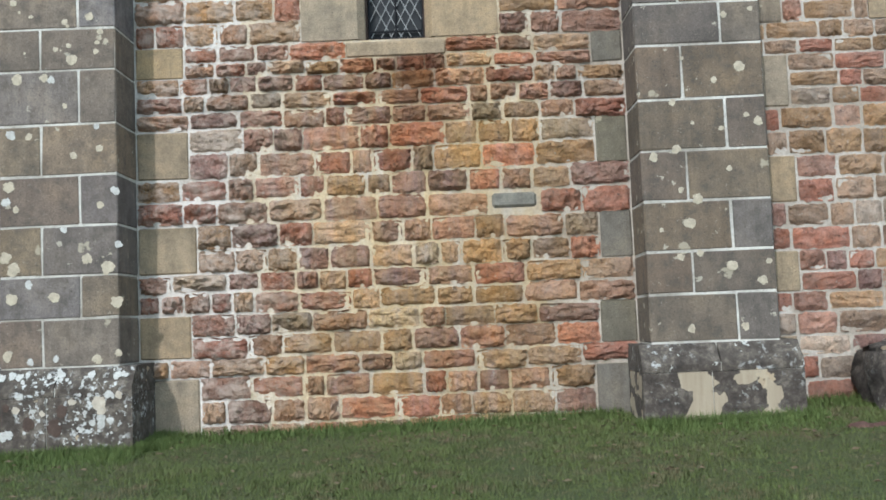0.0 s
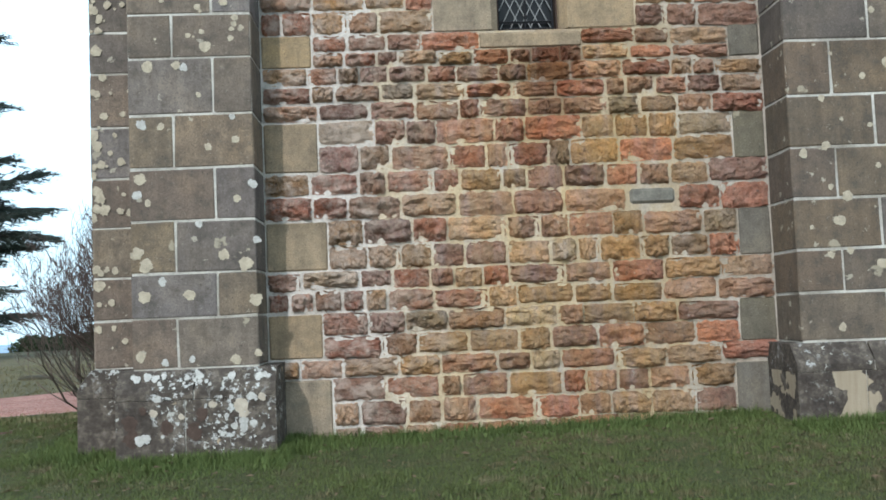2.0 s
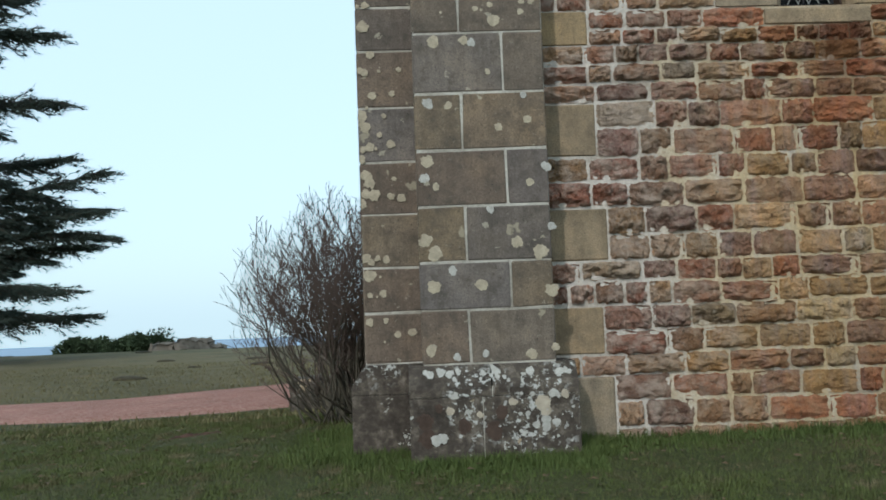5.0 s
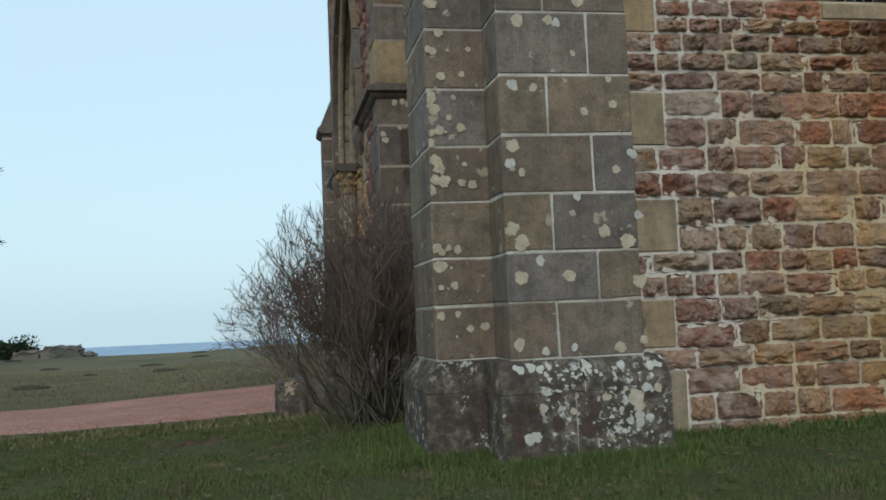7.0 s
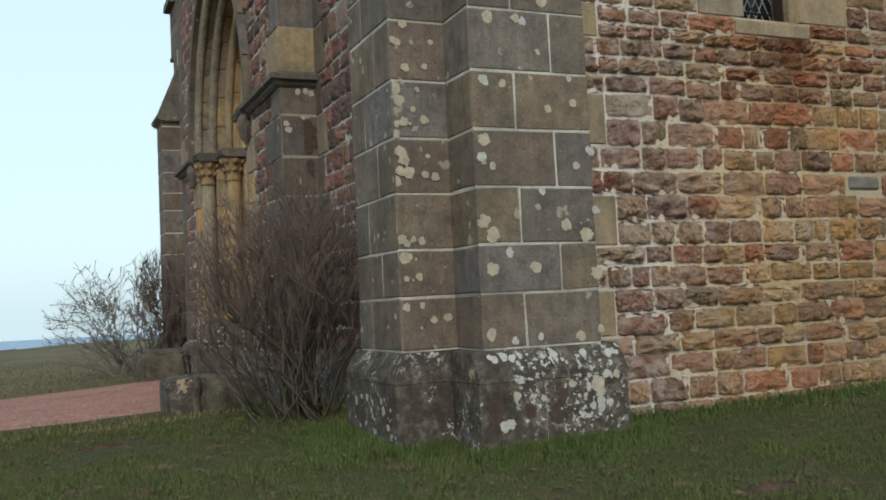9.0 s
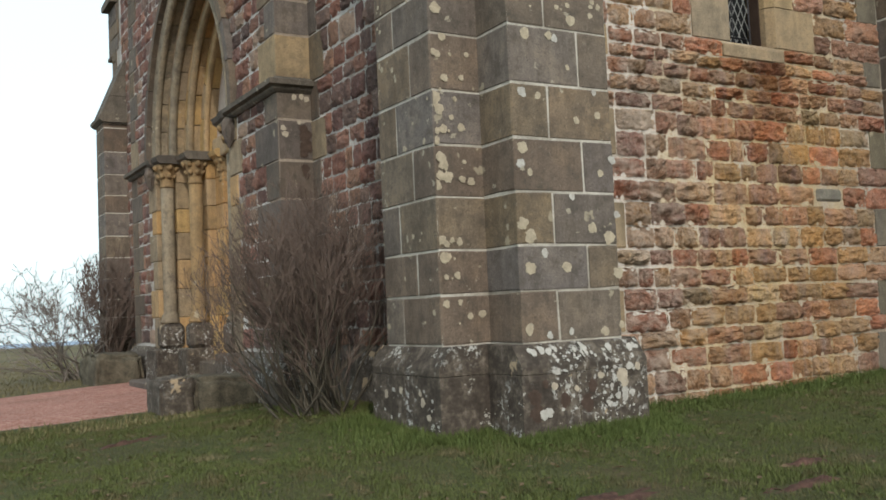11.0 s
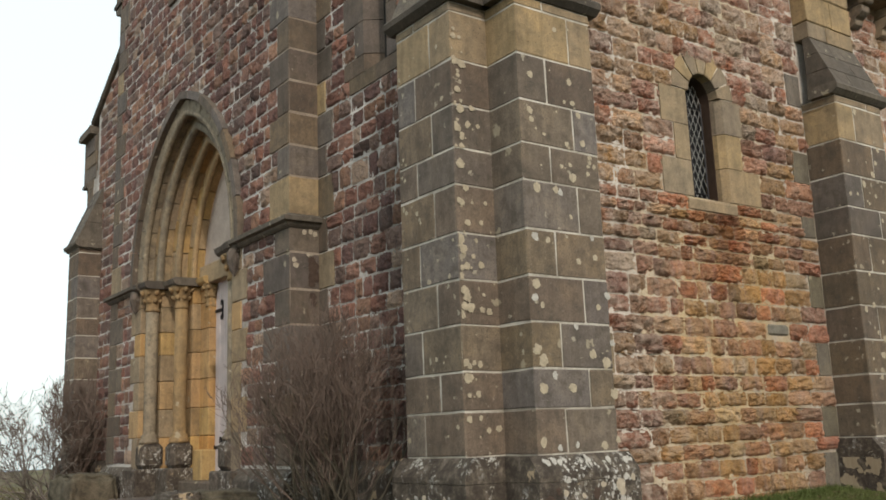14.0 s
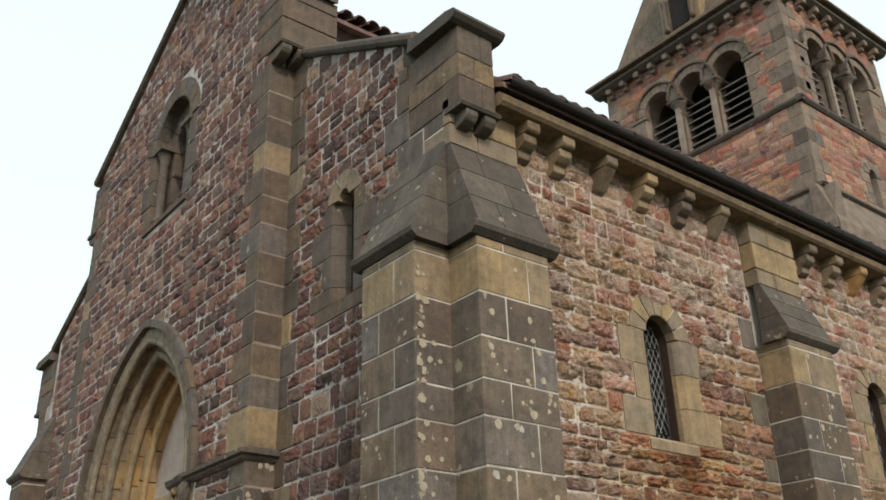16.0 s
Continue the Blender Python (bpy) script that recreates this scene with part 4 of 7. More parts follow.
wall("wall_tower_north", frame_south(TY1 - 0.5), TX0 + 0.55, TX1 - 0.5, 5.0, Z_TOP, [], 0.5, M_TOWER_MORTAR, label="north face of the bell tower")


# ---- dressings of the side wall ----
SOUTH, WEST_A, WEST_N = frame_south(0.0), frame_west(X_W), frame_west(X_N)


def dressed(parent, ax, u0, u1, z0, z1, material, proud=0.012, deep=0.12, name="quoin", joint=0.005):
    """A dressed block set flush in a rubble wall."""
    a, b = ax(u0, -proud, z0), ax(u1, deep, z1)
    lo, hi = [min(p, q) for p, q in zip(a, b)], [max(p, q) for p, q in zip(a, b)]
    along_x = abs(ax(1, 0, 0)[0] - ax(0, 0, 0)[0]) > 0.5
    f = block if along_x else block_y
    return f(parent, lo[0], hi[0], lo[1], hi[1], z0, z1, material, name, joint)


south_quoins = []
M_TOWER_STONE = ashlar_mat("tower_ashlar", [(0.0, (0.225, 0.172, 0.130)), (0.4, (0.180, 0.146, 0.120)), (0.7, (0.262, 0.196, 0.140)), (1.0, (0.200, 0.165, 0.138))], False, 0.0, grime=0.4)
M_GREYSTONE = plain("grey_green_stone", (0.150, 0.136, 0.110), 0.9, 0.35, 14.0, 0.8)


S_COURSES = [-0.12, 0.02, 0.19, 0.36, 0.505, 0.67, 0.82, 0.975, 1.125, 1.30, 1.478, 1.66, 1.83, 2.01, 2.19, 2.33, 2.46, 2.59, 2.70, 2.83, 3.00, 3.19, 3.37, 3.55, 3.72, 3.90]
S_COURSES += courses(3.90, 5.66, 0.13, 0.205, 5)[1:]


def snap(z):
    c = min(S_COURSES, key=lambda q: abs(q - z))
    return c if abs(c - z) < 0.11 else z


def quoin_run(parent, ax, u_edge, side, spans, material):
    for z0, z1, w in spans:
        z0, z1 = snap(z0), snap(z1)
        u0, u1 = (u_edge, u_edge + w) if side > 0 else (u_edge - w, u_edge)
        dressed(parent, ax, u0, u1, z0, z1, material)
        south_quoins.append((u0, u1, z0, z1))


quoin_run(wall_south, SOUTH, 0.70, 1, [(-0.12, 0.318, 0.44), (0.485, 0.803, 0.385), (1.125, 1.478, 0.44), (1.83, 2.19, 0.39), (2.59, 2.86, 0.365), (3.237, 3.622, 0.40), (3.95, 4.25, 0.38)], M_QUOIN)
quoin_run(wall_south, SOUTH, 4.35, -1, [(-0.12, 0.36, 0.32), (0.51, 0.83, 0.27), (1.125, 1.478, 0.24), (1.83, 2.19, 0.24), (2.60, 2.88, 0.24), (3.237, 3.60, 0.30), (4.034, 4.36, 0.26)], M_QUOIN_GREY)
quoin_run(wall_south, SOUTH, 5.25, 1, [(0.31, 0.49, 0.26), (0.83, 1.125, 0.31), (1.478, 1.86, 0.33), (2.19, 2.59, 0.32), (2.88, 3.237, 0.3), (3.622, 4.034, 0.32)], M_QUOIN)
quoin_run(wall_south, SOUTH, 8.6, -1, [(0.31, 0.8, 0.26), (1.2, 1.5, 0.31), (1.83, 2.19, 0.3), (2.6, 2.88, 0.3), (3.237, 3.6, 0.3), (4.0, 4.3, 0.3)], M_QUOIN)


# ---- windows ----
def lattice(parent, uc, hw, z0, zs, d):
    """Leaded diamond panes between iron saddle bars, behind a rebate."""
    bm = bmesh.new()

    def bar(p, q, r):
        a, b = Vector((uc + p[0], d, p[1])), Vector((uc + q[0], d, q[1]))
        m = (b - a).to_track_quat('Z', 'Y').to_matrix().to_4x4()
        bmesh.ops.create_cone(bm, segments=5, radius1=r, radius2=r, depth=(b - a).length, cap_ends=True, matrix=Matrix.Translation((a + b) / 2) @ m)

    def clip(u, z):
        return z <= arch_z("round", 0, hw, zs, u) and abs(u) <= hw
    z = z0 - 2 * hw
    while z < zs + hw * 2:
        for s in (1, -1):
            pts = []
            for i in range(41):
                u = -hw + 2 * hw * i / 40
                zz = z + (u + hw) * 2.0 if s > 0 else z + (hw - u) * 2.0
                if zz >= z0 and clip(u, zz):
                    pts.append((u, zz))
            if len(pts) > 2:
                bar(pts[0], pts[-1], 0.004)
        z += 0.15
    part("lead_lattice", bm, M_LEAD, parent, "pale leaded diamond lattice")
    bm = bmesh.new()
    for z in (z0 + 0.06, z0 + 0.115, zs - 0.06):
        bar((-hw, z), (hw, z), 0.011)
    for u in (-hw * 0.5, 0.0, hw * 0.5):
        bar((u, z0), (u, z0 + 0.06), 0.009)
    bar((0.0, z0 + 0.06), (0.0, zs + hw * 0.96), 0.009)
    for u in (-hw + 0.012, hw - 0.012):
        bar((u, z0), (u, zs), 0.012)
    part("saddle_bar", bm, M_IRON, parent, "black iron bars")


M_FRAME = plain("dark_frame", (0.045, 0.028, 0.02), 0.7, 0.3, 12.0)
M_LEAD = plain("lead_came", (0.26, 0.26, 0.25), 0.6, 0.2, 20.0, 0.1, 0.5)
window_blocks = []


def side_window(k, uc, hw, sill, zs):
    w = thing("window_%d" % k, "round-arched leaded lancet window in tan stone surround", "window", kind="structure", at=(uc, 0, sill))
    # glass
    bm = bmesh.new()
    outline = [(uc - hw, sill), (uc + hw, sill)] + [(uc + hw * math.cos(math.pi * i / 14), zs + hw * math.sin(math.pi * i / 14)) for i in range(15)]
    f = bm.faces.new([bm.verts.new((u, 0.24, z)) for u, z in outline])
    ext = bmesh.ops.extrude_face_region(bm, geom=[f])
    bmesh.ops.translate(bm, verts=[e for e in ext["geom"] if isinstance(e, bmesh.types.BMVert)], vec=(0, 0.012, 0))
    pane = part("pane", bm, M_GLASS, w, "dark leaded glass")
    lattice(pane, uc, hw - 0.005, sill + 0.005, zs, 0.205)
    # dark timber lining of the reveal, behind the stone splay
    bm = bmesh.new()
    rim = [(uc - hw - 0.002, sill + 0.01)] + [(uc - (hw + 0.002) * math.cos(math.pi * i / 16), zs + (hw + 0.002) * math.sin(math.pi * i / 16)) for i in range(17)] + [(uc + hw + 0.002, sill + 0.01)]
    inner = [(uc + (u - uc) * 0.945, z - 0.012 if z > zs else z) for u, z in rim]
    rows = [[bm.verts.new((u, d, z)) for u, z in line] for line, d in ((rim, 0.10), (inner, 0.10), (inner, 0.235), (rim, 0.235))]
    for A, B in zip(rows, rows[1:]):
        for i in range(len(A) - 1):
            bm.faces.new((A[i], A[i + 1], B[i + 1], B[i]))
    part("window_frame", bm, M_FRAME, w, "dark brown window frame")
    # sill, jambs and arch stones
    prism("window_sill", [(-0.016, sill - 0.125), (-0.016, sill - 0.03), (0.0, sill - 0.012), (0.23, sill + 0.03), (0.23, sill - 0.125)], 'x', uc - 0.37, uc + 0.37, M_QUOIN, w, "tan sandstone sill", bevel=0.006)
    window_blocks.append((uc - 0.37, uc + 0.37, sill - 0.13, sill + 0.05))
    lv = [sill + 0.003, 3.19, 3.55, zs]
    for i, (a, b) in enumerate(zip(lv, lv[1:])):
        wl_, wr = ((0.48, 0.55), (0.27, 0.30), (0.44, 0.34))[i]
        for s, ww in ((-1, wl_), (1, wr)):
            # splayed inner edge
            u_in, u_out = uc + s * hw, uc + s * (hw + ww)
            bm = bmesh.new()
            j = 0.004
            prof = [(u_in - s * 0.012, 0.23), (u_in + s * 0.004, 0.05), (u_in + s * 0.055, -0.012), (u_out - s * j, -0.012), (u_out - s * j, 0.1), (u_in + s * 0.02, 0.23)]
            lo = [bm.verts.new((p, d, a + j)) for p, d in prof]
            hi = [bm.verts.new((p, d, b - j)) for p, d in prof]
            for q in range(len(prof)):
                r_ = (q + 1) % len(prof)
                bm.faces.new((lo[q], lo[r_], hi[r_], hi[q]))
            bm.faces.new(lo)
            bm.faces.new(hi[::-1])
            part("jamb_stone", bm, M_QUOIN, w)
            window_blocks.append((min(u_in, u_out), max(u_in, u_out), a, b))
    arch_ring(w, SOUTH, "round", uc, hw - 0.004, zs, hw, 0.25, -0.012, 0.23, M_QUOIN, 7)
    return w


for k, o in enumerate(S_WINDOWS):
    side_window(k + 1, o[1], o[2], o[3], o[4])


def south_blocked(lo, hi):
    out = [(a, b) for a, b, z0, z1 in south_quoins + window_blocks if lo < z1 - 0.02 and hi > z0 + 0.02]
    out += [(-0.2, 0.70), (4.35, 5.25), (8.6, 9.5)]
    for kind, uc, hw, sill, zs, rise in S_WINDOWS:
        if hi > sill - 0.1 and lo < zs:
            out.append((uc - hw, uc + hw))
        if hi > zs and lo < zs + hw + 0.25:
            z = max(lo * 0.35 + hi * 0.65, zs)
            if z - zs > hw + 0.24:
                continue
            out.append((uc - math.sqrt(max(0.0, (hw + 0.25) ** 2 - (z - zs) ** 2)), uc + math.sqrt(max(0.0, (hw + 0.25) ** 2 - (z - zs) ** 2))))
    return out



# a smooth grey stone set in a pale mortar frame among the rubble
window_blocks.append((3.30, 3.68, 1.50, 1.64))
box("patch_stone", 3.325, 3.655, -0.022, 0.05, 1.525, 1.635, M_GREYSTONE, wall_south, "smooth grey-green stone framed by pale mortar", 0.02)

# ---- church front: string course, quoins and slit window ----
front_blocks_a, front_blocks_n = [], []
N_LEVELS = [-0.3, 0.42, 0.83, 1.125, 1.478, 1.83, 2.195, 2.58, 2.86]
N_UPPER = [2.95, 3.40, 3.74, 4.10, 4.46, 4.82, 5.18, 5.54, 5.90, 6.26, 6.62, 6.98, 7.34, 7.78]


def nave_corner(y_edge, sgn):
    """Quoins of the projecting nave front: full return on the side, long and short on the face."""
    for k, (a, b) in enumerate(zip(N_LEVELS[1:], N_LEVELS[2:])):
        w = 0.62 if k % 2 else 0.34
        y0, y1 = sorted((y_edge - sgn * 0.022, y_edge + sgn * w))
        block_y(wall_west_nave, X_N - 0.014, X_W + 0.05, y0, y1, a, b, M_ASHLAR_PLAIN, "quoin")
        front_blocks_n.append((y0, y1, a, b))
    for k, (a, b) in enumerate(zip(N_UPPER, N_UPPER[1:])):
        w = 0.46 if k % 2 == 0 else 0.27
        y0, y1 = sorted((y_edge - sgn * 0.022, y_edge + sgn * w))
        block_y(wall_west_nave, X_N - 0.014, X_W + 0.05, y0, y1, a, b, M_QUOIN if k in (0, 9) else M_ASHLAR_PLAIN, "quoin")
        front_blocks_n.append((y0, y1, a, b))


def corner_core(y_edge, sgn):
    y0, y1 = sorted((y_edge - sgn * 0.015, y_edge + sgn * 0.27))
    for z0, z1 in ((0.42, 2.84), (2.97, 7.78)):
        box("joint_core", X_N - 0.006, X_W + 0.04, y0, y1, z0, z1, M_TOWER_MORTAR, wall_west_nave, "mortar in the quoin joints", bevel=0)


corner_core(Y_NS, 1)
corner_core(Y_NN, -1)
nave_corner(Y_NS, 1)
nave_corner(Y_NN, -1)
A_LEVELS = N_LEVELS[1:-1] + N_UPPER
for k, (a, b) in enumerate(zip(A_LEVELS, A_LEVELS[1:])):
    w = 0.34 if k % 2 else 0.2
    for edge, s in ((Y_NS, -1), (Y_NN, 1)):
        u0, u1 = sorted((edge, edge + s * w))
        w_ob = wall_west_south if s < 0 else wall_west_north
        dressed(w_ob, WEST_A, u0, u1, a, b, M_ASHLAR_PLAIN if k % 5 else M_QUOIN)
        front_blocks_a.append((u0, u1, a, b))


def string_corner(y_edge, s):
    """The string course along the front, mitred round the corner and back to the aisle."""
    prof = [(-0.1, 2.84), (0.03, 2.84), (0.06, 2.865), (0.065, 2.885), (0.11, 2.90), (0.115, 2.945), (0.08, 2.96), (0.0, 3.0), (-0.1, 3.0)]
    bm = bmesh.new()
    rings = [[bm.verts.new(p) for p in ring] for ring in (
        [(X_N - o, Y_C - s * 1.60, z) for o, z in prof],
        [(X_N - o, y_edge - s * o, z) for o, z in prof],
        [(X_W + 0.02, y_edge - s * o, z) for o, z in prof])]
    for A, B in zip(rings, rings[1:]):
        for i in range(len(prof)):
            j = (i + 1) % len(prof)
            bm.faces.new((A[i], A[j], B[j], B[i]))
    bm.faces.new(rings[0])
    bm.faces.new(rings[2][::-1])
    part("string_course", bm, M_WEATHER, wall_west_nave, "dark moulded string course")


string_corner(Y_NS, 1)
string_corner(Y_NN, -1)
# plinth of the front
for y0, y1 in ((Y_NS - 0.08, Y_C - 1.80), (Y_C + 1.80, Y_NN + 0.08)):
    prism("plinth_stone", [(X_N - 0.12, -0.4), (X_N - 0.12, 0.27), (X_N - 0.02, 0.39), (X_N + 0.1, 0.39), (X_N + 0.1, -0.4)], 'y', y0, y1, M_PLINTH, wall_west_nave, "dark lichened plinth course", bevel=0.008)
for w_ob, y0, y1 in ((wall_west_south, 0.86, Y_NS - 0.08), (wall_west_north, Y_NN + 0.08, 10.88)):
    prism("plinth_stone", [(X_W - 0.09, -0.4), (X_W - 0.09, 0.345), (X_W - 0.01, 0.47), (X_W + 0.1, 0.47), (X_W + 0.1, -0.4)], 'y', y0, y1, M_PLINTH, w_ob, "dark lichened plinth course", bevel=0.008)

# dressed stones of the corner above the buttress
for k, (a, b) in enumerate(((5.18, 5.54), (5.54, 5.90), (5.90, 6.26), (6.26, 6.44))):
    dressed(wall_south if b < 5.6 else wall_west_south, WEST_A, 0.53 if b > 5.6 else 0.31, 0.70 if b > 6.3 else (0.74, 0.95)[k % 2], a, b, M_ASHLAR_PLAIN)
    front_blocks_a.append((0.3, 0.70 if b > 6.3 else (0.74, 0.95)[k % 2], a, b))
# slit window of the aisle
slit = thing("window_4", "narrow slit window with chamfered grey stone jambs", "window", kind="structure", at=(X_W, 1.70, 4.27))
lv = [4.10, 4.27, 4.46, 4.82, 5.18, 5.42]
for k, (a, b) in enumerate(zip(lv, lv[1:])):
    for s in (-1, 1):
        w = (0.30, 0.52)[k % 2]
        if k == 0:
            w = 0.42
        u_in = 1.70 + s * 0.095
        u0, u1 = sorted((u_in, u_in + s * w))
        bm = bmesh.new()
        prof = [(X_W + 0.16, u_in), (X_W - 0.015, u_in + s * 0.12), (X_W - 0.015, u_in + s * (w - 0.005)), (X_W + 0.16, u_in + s * (w - 0.005))]
        if k == 0:
            prof = [(X_W + 0.16, u_in - s * 0.095), (X_W - 0.015, u_in - s * 0.095), (X_W - 0.015, u_in + s * (w - 0.005)), (X_W + 0.16, u_in + s * (w - 0.005))]
        lo = [bm.verts.new((p, u, a + 0.004)) for p, u in prof]
        hi = [bm.verts.new((p, u, b - 0.004)) for p, u in prof]
        for q in range(4):
            bm.faces.new((lo[q], lo[(q + 1) % 4], hi[(q + 1) % 4], hi[q]))
        bm.faces.new(lo)
        bm.faces.new(hi[::-1])
        part("jamb_stone", bm, M_ASHLAR_PLAIN, slit)
        front_blocks_a.append((u0, u1, a, b))
        if k == 0:
            front_blocks_a.append((1.5, 1.9, a, b))
arch_ring(slit, WEST_A, "round", 1.70, 0.10, 5.42, 0.1, 0.22, -0.018, 0.16, M_QUOIN, 3)
front_blocks_a += [(1.40, 2.0, 5.42, 5.56), (1.47, 1.93, 5.56, 5.72)]
# solid near-black panel closes the slit and paints its inner darkness
box("pane", X_W + 0.162, X_W + 0.18, 1.58, 1.82, 4.2, 5.6, M_DARK, slit, "near-black panel standing for the unlit opening", bevel=0)

# arched window high in the gable, with nook shafts
gwin = thing("window_5", "round-arched gable window with slender nook columns", "window", kind="structure", at=(X_N, 5.95, 6.95))
GY, GS = 5.95, 8.28
arch_ring(gwin, WEST_N, "round", GY, 0.60, GS, 0.6, 0.30, -0.03, 0.16, M_ASHLAR_PLAIN, 9)
arch_ring(gwin, WEST_N, "round", GY, 0.34, GS, 0.34, 0.28, 0.17, 0.40, M_ASHLAR_PLAIN, 5)
for s in (-1, 1):
    lv = [6.98, 7.34, 7.78, 8.28]
    for k, (a, b) in enumerate(zip(lv, lv[1:])):
        w = 0.40 if k % 2 else 0.24
        u0, u1 = sorted((GY + s * 0.60, GY + s * (0.60 + w)))
        dressed(gwin, WEST_N, u0, u1, a, b, M_ASHLAR_PLAIN, 0.014, 0.2, "jamb_stone")
        front_blocks_n.append((u0, u1, a, b))
        u0, u1 = sorted((GY + s * 0.34, GY + s * 0.62))
        dressed(gwin, WEST_N, u0, u1, a, b, M_ASHLAR_PLAIN, -0.18, 0.45, "jamb_stone")
    col = lathe(bmesh.new(), [(0.10, 7.02), (0.10, 7.06), (0.075, 7.10), (0.068, 7.16), (0.068, 8.0), (0.085, 8.03), (0.07, 8.05), (0.10, 8.16), (0.12, 8.20)], X_N + 0.09, GY + s * 0.49, 14)
    part("nook_column", col, M_ASHLAR_PLAIN, gwin, "", True)
    box("impost", X_N - 0.05, X_N + 0.30, *sorted((GY + s * 0.33, GY + s * 0.70)), 8.20, 8.285, M_ASHLAR_PLAIN, gwin)
prism("window_sill", [(X_N - 0.04, 6.86), (X_N - 0.04, 6.94), (X_N + 0.4, 7.02), (X_N + 0.4, 6.86)], 'y', GY - 0.75, GY + 0.75, M_ASHLAR_PLAIN, gwin)
front_blocks_n += [(GY - 0.75, GY + 0.75, 6.86, 6.96), (GY - 0.60, GY + 0.60, 6.9, 8.3)]
box("pane", X_N + 0.42, X_N + 0.44, GY - 0.6, GY + 0.6, 6.95, 8.95, M_GLASS, gwin, "dark glass", bevel=0)


def half_at(z, hw, rise, zs):
    """Half width of a pointed arch at height z."""
    if z <= zs:
        return hw
    if z >= zs + rise:
        return 0.0
    r = (hw * hw + rise * rise) / (2 * hw)
    return math.sqrt(max(0.0, r * r - (z - zs) ** 2)) - (r - hw)


def front_blocked(lo, hi):
    out = [(a, b) for a, b, z0, z1 in front_blocks_n if lo < z1 - 0.02 and hi > z0 + 0.02]
    h = half_at(lo * 0.4 + hi * 0.6, 1.93, 2.36, 2.94) if lo > 2.9 else 1.86
    if h > 0:
        out.append((Y_C - h, Y_C + h))
    if lo > 8.2 and lo < 9.2:
        h = math.sqrt(max(0.0, 0.92 ** 2 - max(0, lo - GS) ** 2))
        out.append((GY - h, GY + h))
    # under the sloping coping
    g = (10.79 - lo * 0.5 - hi * 0.5) / G_SLOPE
    out += [(-5, Y_C - g), (Y_C + g, 30)]
    if lo < 2.93 and hi > 2.88:
        out.append((0, 20))
    return out


def aisle_blocked(lo, hi):
    out = [(a, b) for a, b, z0, z1 in front_blocks_a if lo < z1 - 0.055 and hi > z0 + 0.055]
    y_min = (lo * 0.55 + hi * 0.45 - 6.36) / SLOPE
    out.append((-1, max(0.60, y_min)))
    out.append((Y_N - max(0.70, y_min), 20))
    if 4.27 < hi and lo < 5.6:
        out.append((1.60, 1.80))
    return out


# ---- portal ----
portal = thing("portal", "stepped pointed portal of ochre and grey sandstone", "portal", at=(X_N, Y_C, 0))


def ring_tube(parent, hw, rise, d, r, material, zs=2.95):
    """A roll moulding along a pointed arch."""
    bm = bmesh.new()
    R = (hw * hw + rise * rise) / (2 * hw)
    a1 = math.asin(min(1.0, rise / R))
    path = []
    for k in range(-16, 17):
        an = a1 * (1 - abs(k) / 16)
        path.append((math.copysign(R * math.cos(an) - (R - hw), k) if k else 0.0, zs + R * math.sin(an)))
    rings = []
    for i, (u, z) in enumerate(path):
        p, q = path[max(0, i - 1)], path[min(len(path) - 1, i + 1)]
        t = Vector((q[0] - p[0], q[1] - p[1])).normalized()
        nrm = (-t.y, t.x)
        rings.append([bm.verts.new(WEST_N(Y_C + u + nrm[0] * r * math.cos(w), d + r * math.sin(w), z + nrm[1] * r * math.cos(w))) for w in [2 * math.pi * s / 10 for s in range(10)]])
    for A, B in zip(rings, rings[1:]):
        for k in range(10):
            bm.faces.new((A[k], A[(k + 1) % 10], B[(k + 1) % 10], B[k]))
    part("roll_moulding", bm, material, parent, "", True)


arch_ring(portal, WEST_N, "pointed", Y_C, 1.83, 2.95, 2.27, 0.11, -0.085, 0.05, M_ASHLAR_PLAIN, 13, "hood_stone", rise_out=2.38)
arch_ring(portal, WEST_N, "pointed", Y_C, 1.60, 2.95, 2.10, 0.23, -0.012, 0.26, M_SHAFT, 15, rise_out=2.27)
arch_ring(portal, WEST_N, "pointed", Y_C, 1.36, 2.95, 1.93, 0.25, 0.15, 0.46, M_QUOIN, 13, rise_out=2.11)
arch_ring(portal, WEST_N, "pointed", Y_C, 1.12, 2.95, 1.77, 0.25, 0.32, 0.62, M_OCHRE, 11, rise_out=1.94)
arch_ring(portal, WEST_N, "pointed", Y_C, 0.88, 2.95, 1.61, 0.25, 0.47, 0.78, M_OCHRE, 9, rise_out=1.78)
ring_tube(portal, 1.60, 2.10, 0.02, 0.045, M_SHAFT)
ring_tube(portal, 1.37, 1.94, 0.17, 0.055, M_SHAFT)
ring_tube(portal, 1.13, 1.78, 0.34, 0.05, M_QUOIN)
ring_tube(portal, 0.89, 1.62, 0.49, 0.04, M_OCHRE)
# tympanum
bm = bmesh.new()
outline = [(-0.90, 3.02), (0.90, 3.02)] + [(u, 2.95 + z) for u, z in ((0.90, 0.1), (0.86, 0.5), (0.70, 0.95), (0.48, 1.28), (0.22, 1.52), (0, 1.66), (-0.22, 1.52), (-0.48, 1.28), (-0.70, 0.95), (-0.86, 0.5), (-0.90, 0.1))]
f = bm.faces.new([bm.verts.new(WEST_N(Y_C + u, 0.63, z)) for u, z in outline])
ext = bmesh.ops.extrude_face_region(bm, geom=[f])
bmesh.ops.translate(bm, verts=[e for e in ext["geom"] if isinstance(e, bmesh.types.BMVert)], vec=(0.12, 0, 0))
part("tympanum", bm, M_TYMP, portal, "plain pale pinkish tympanum")
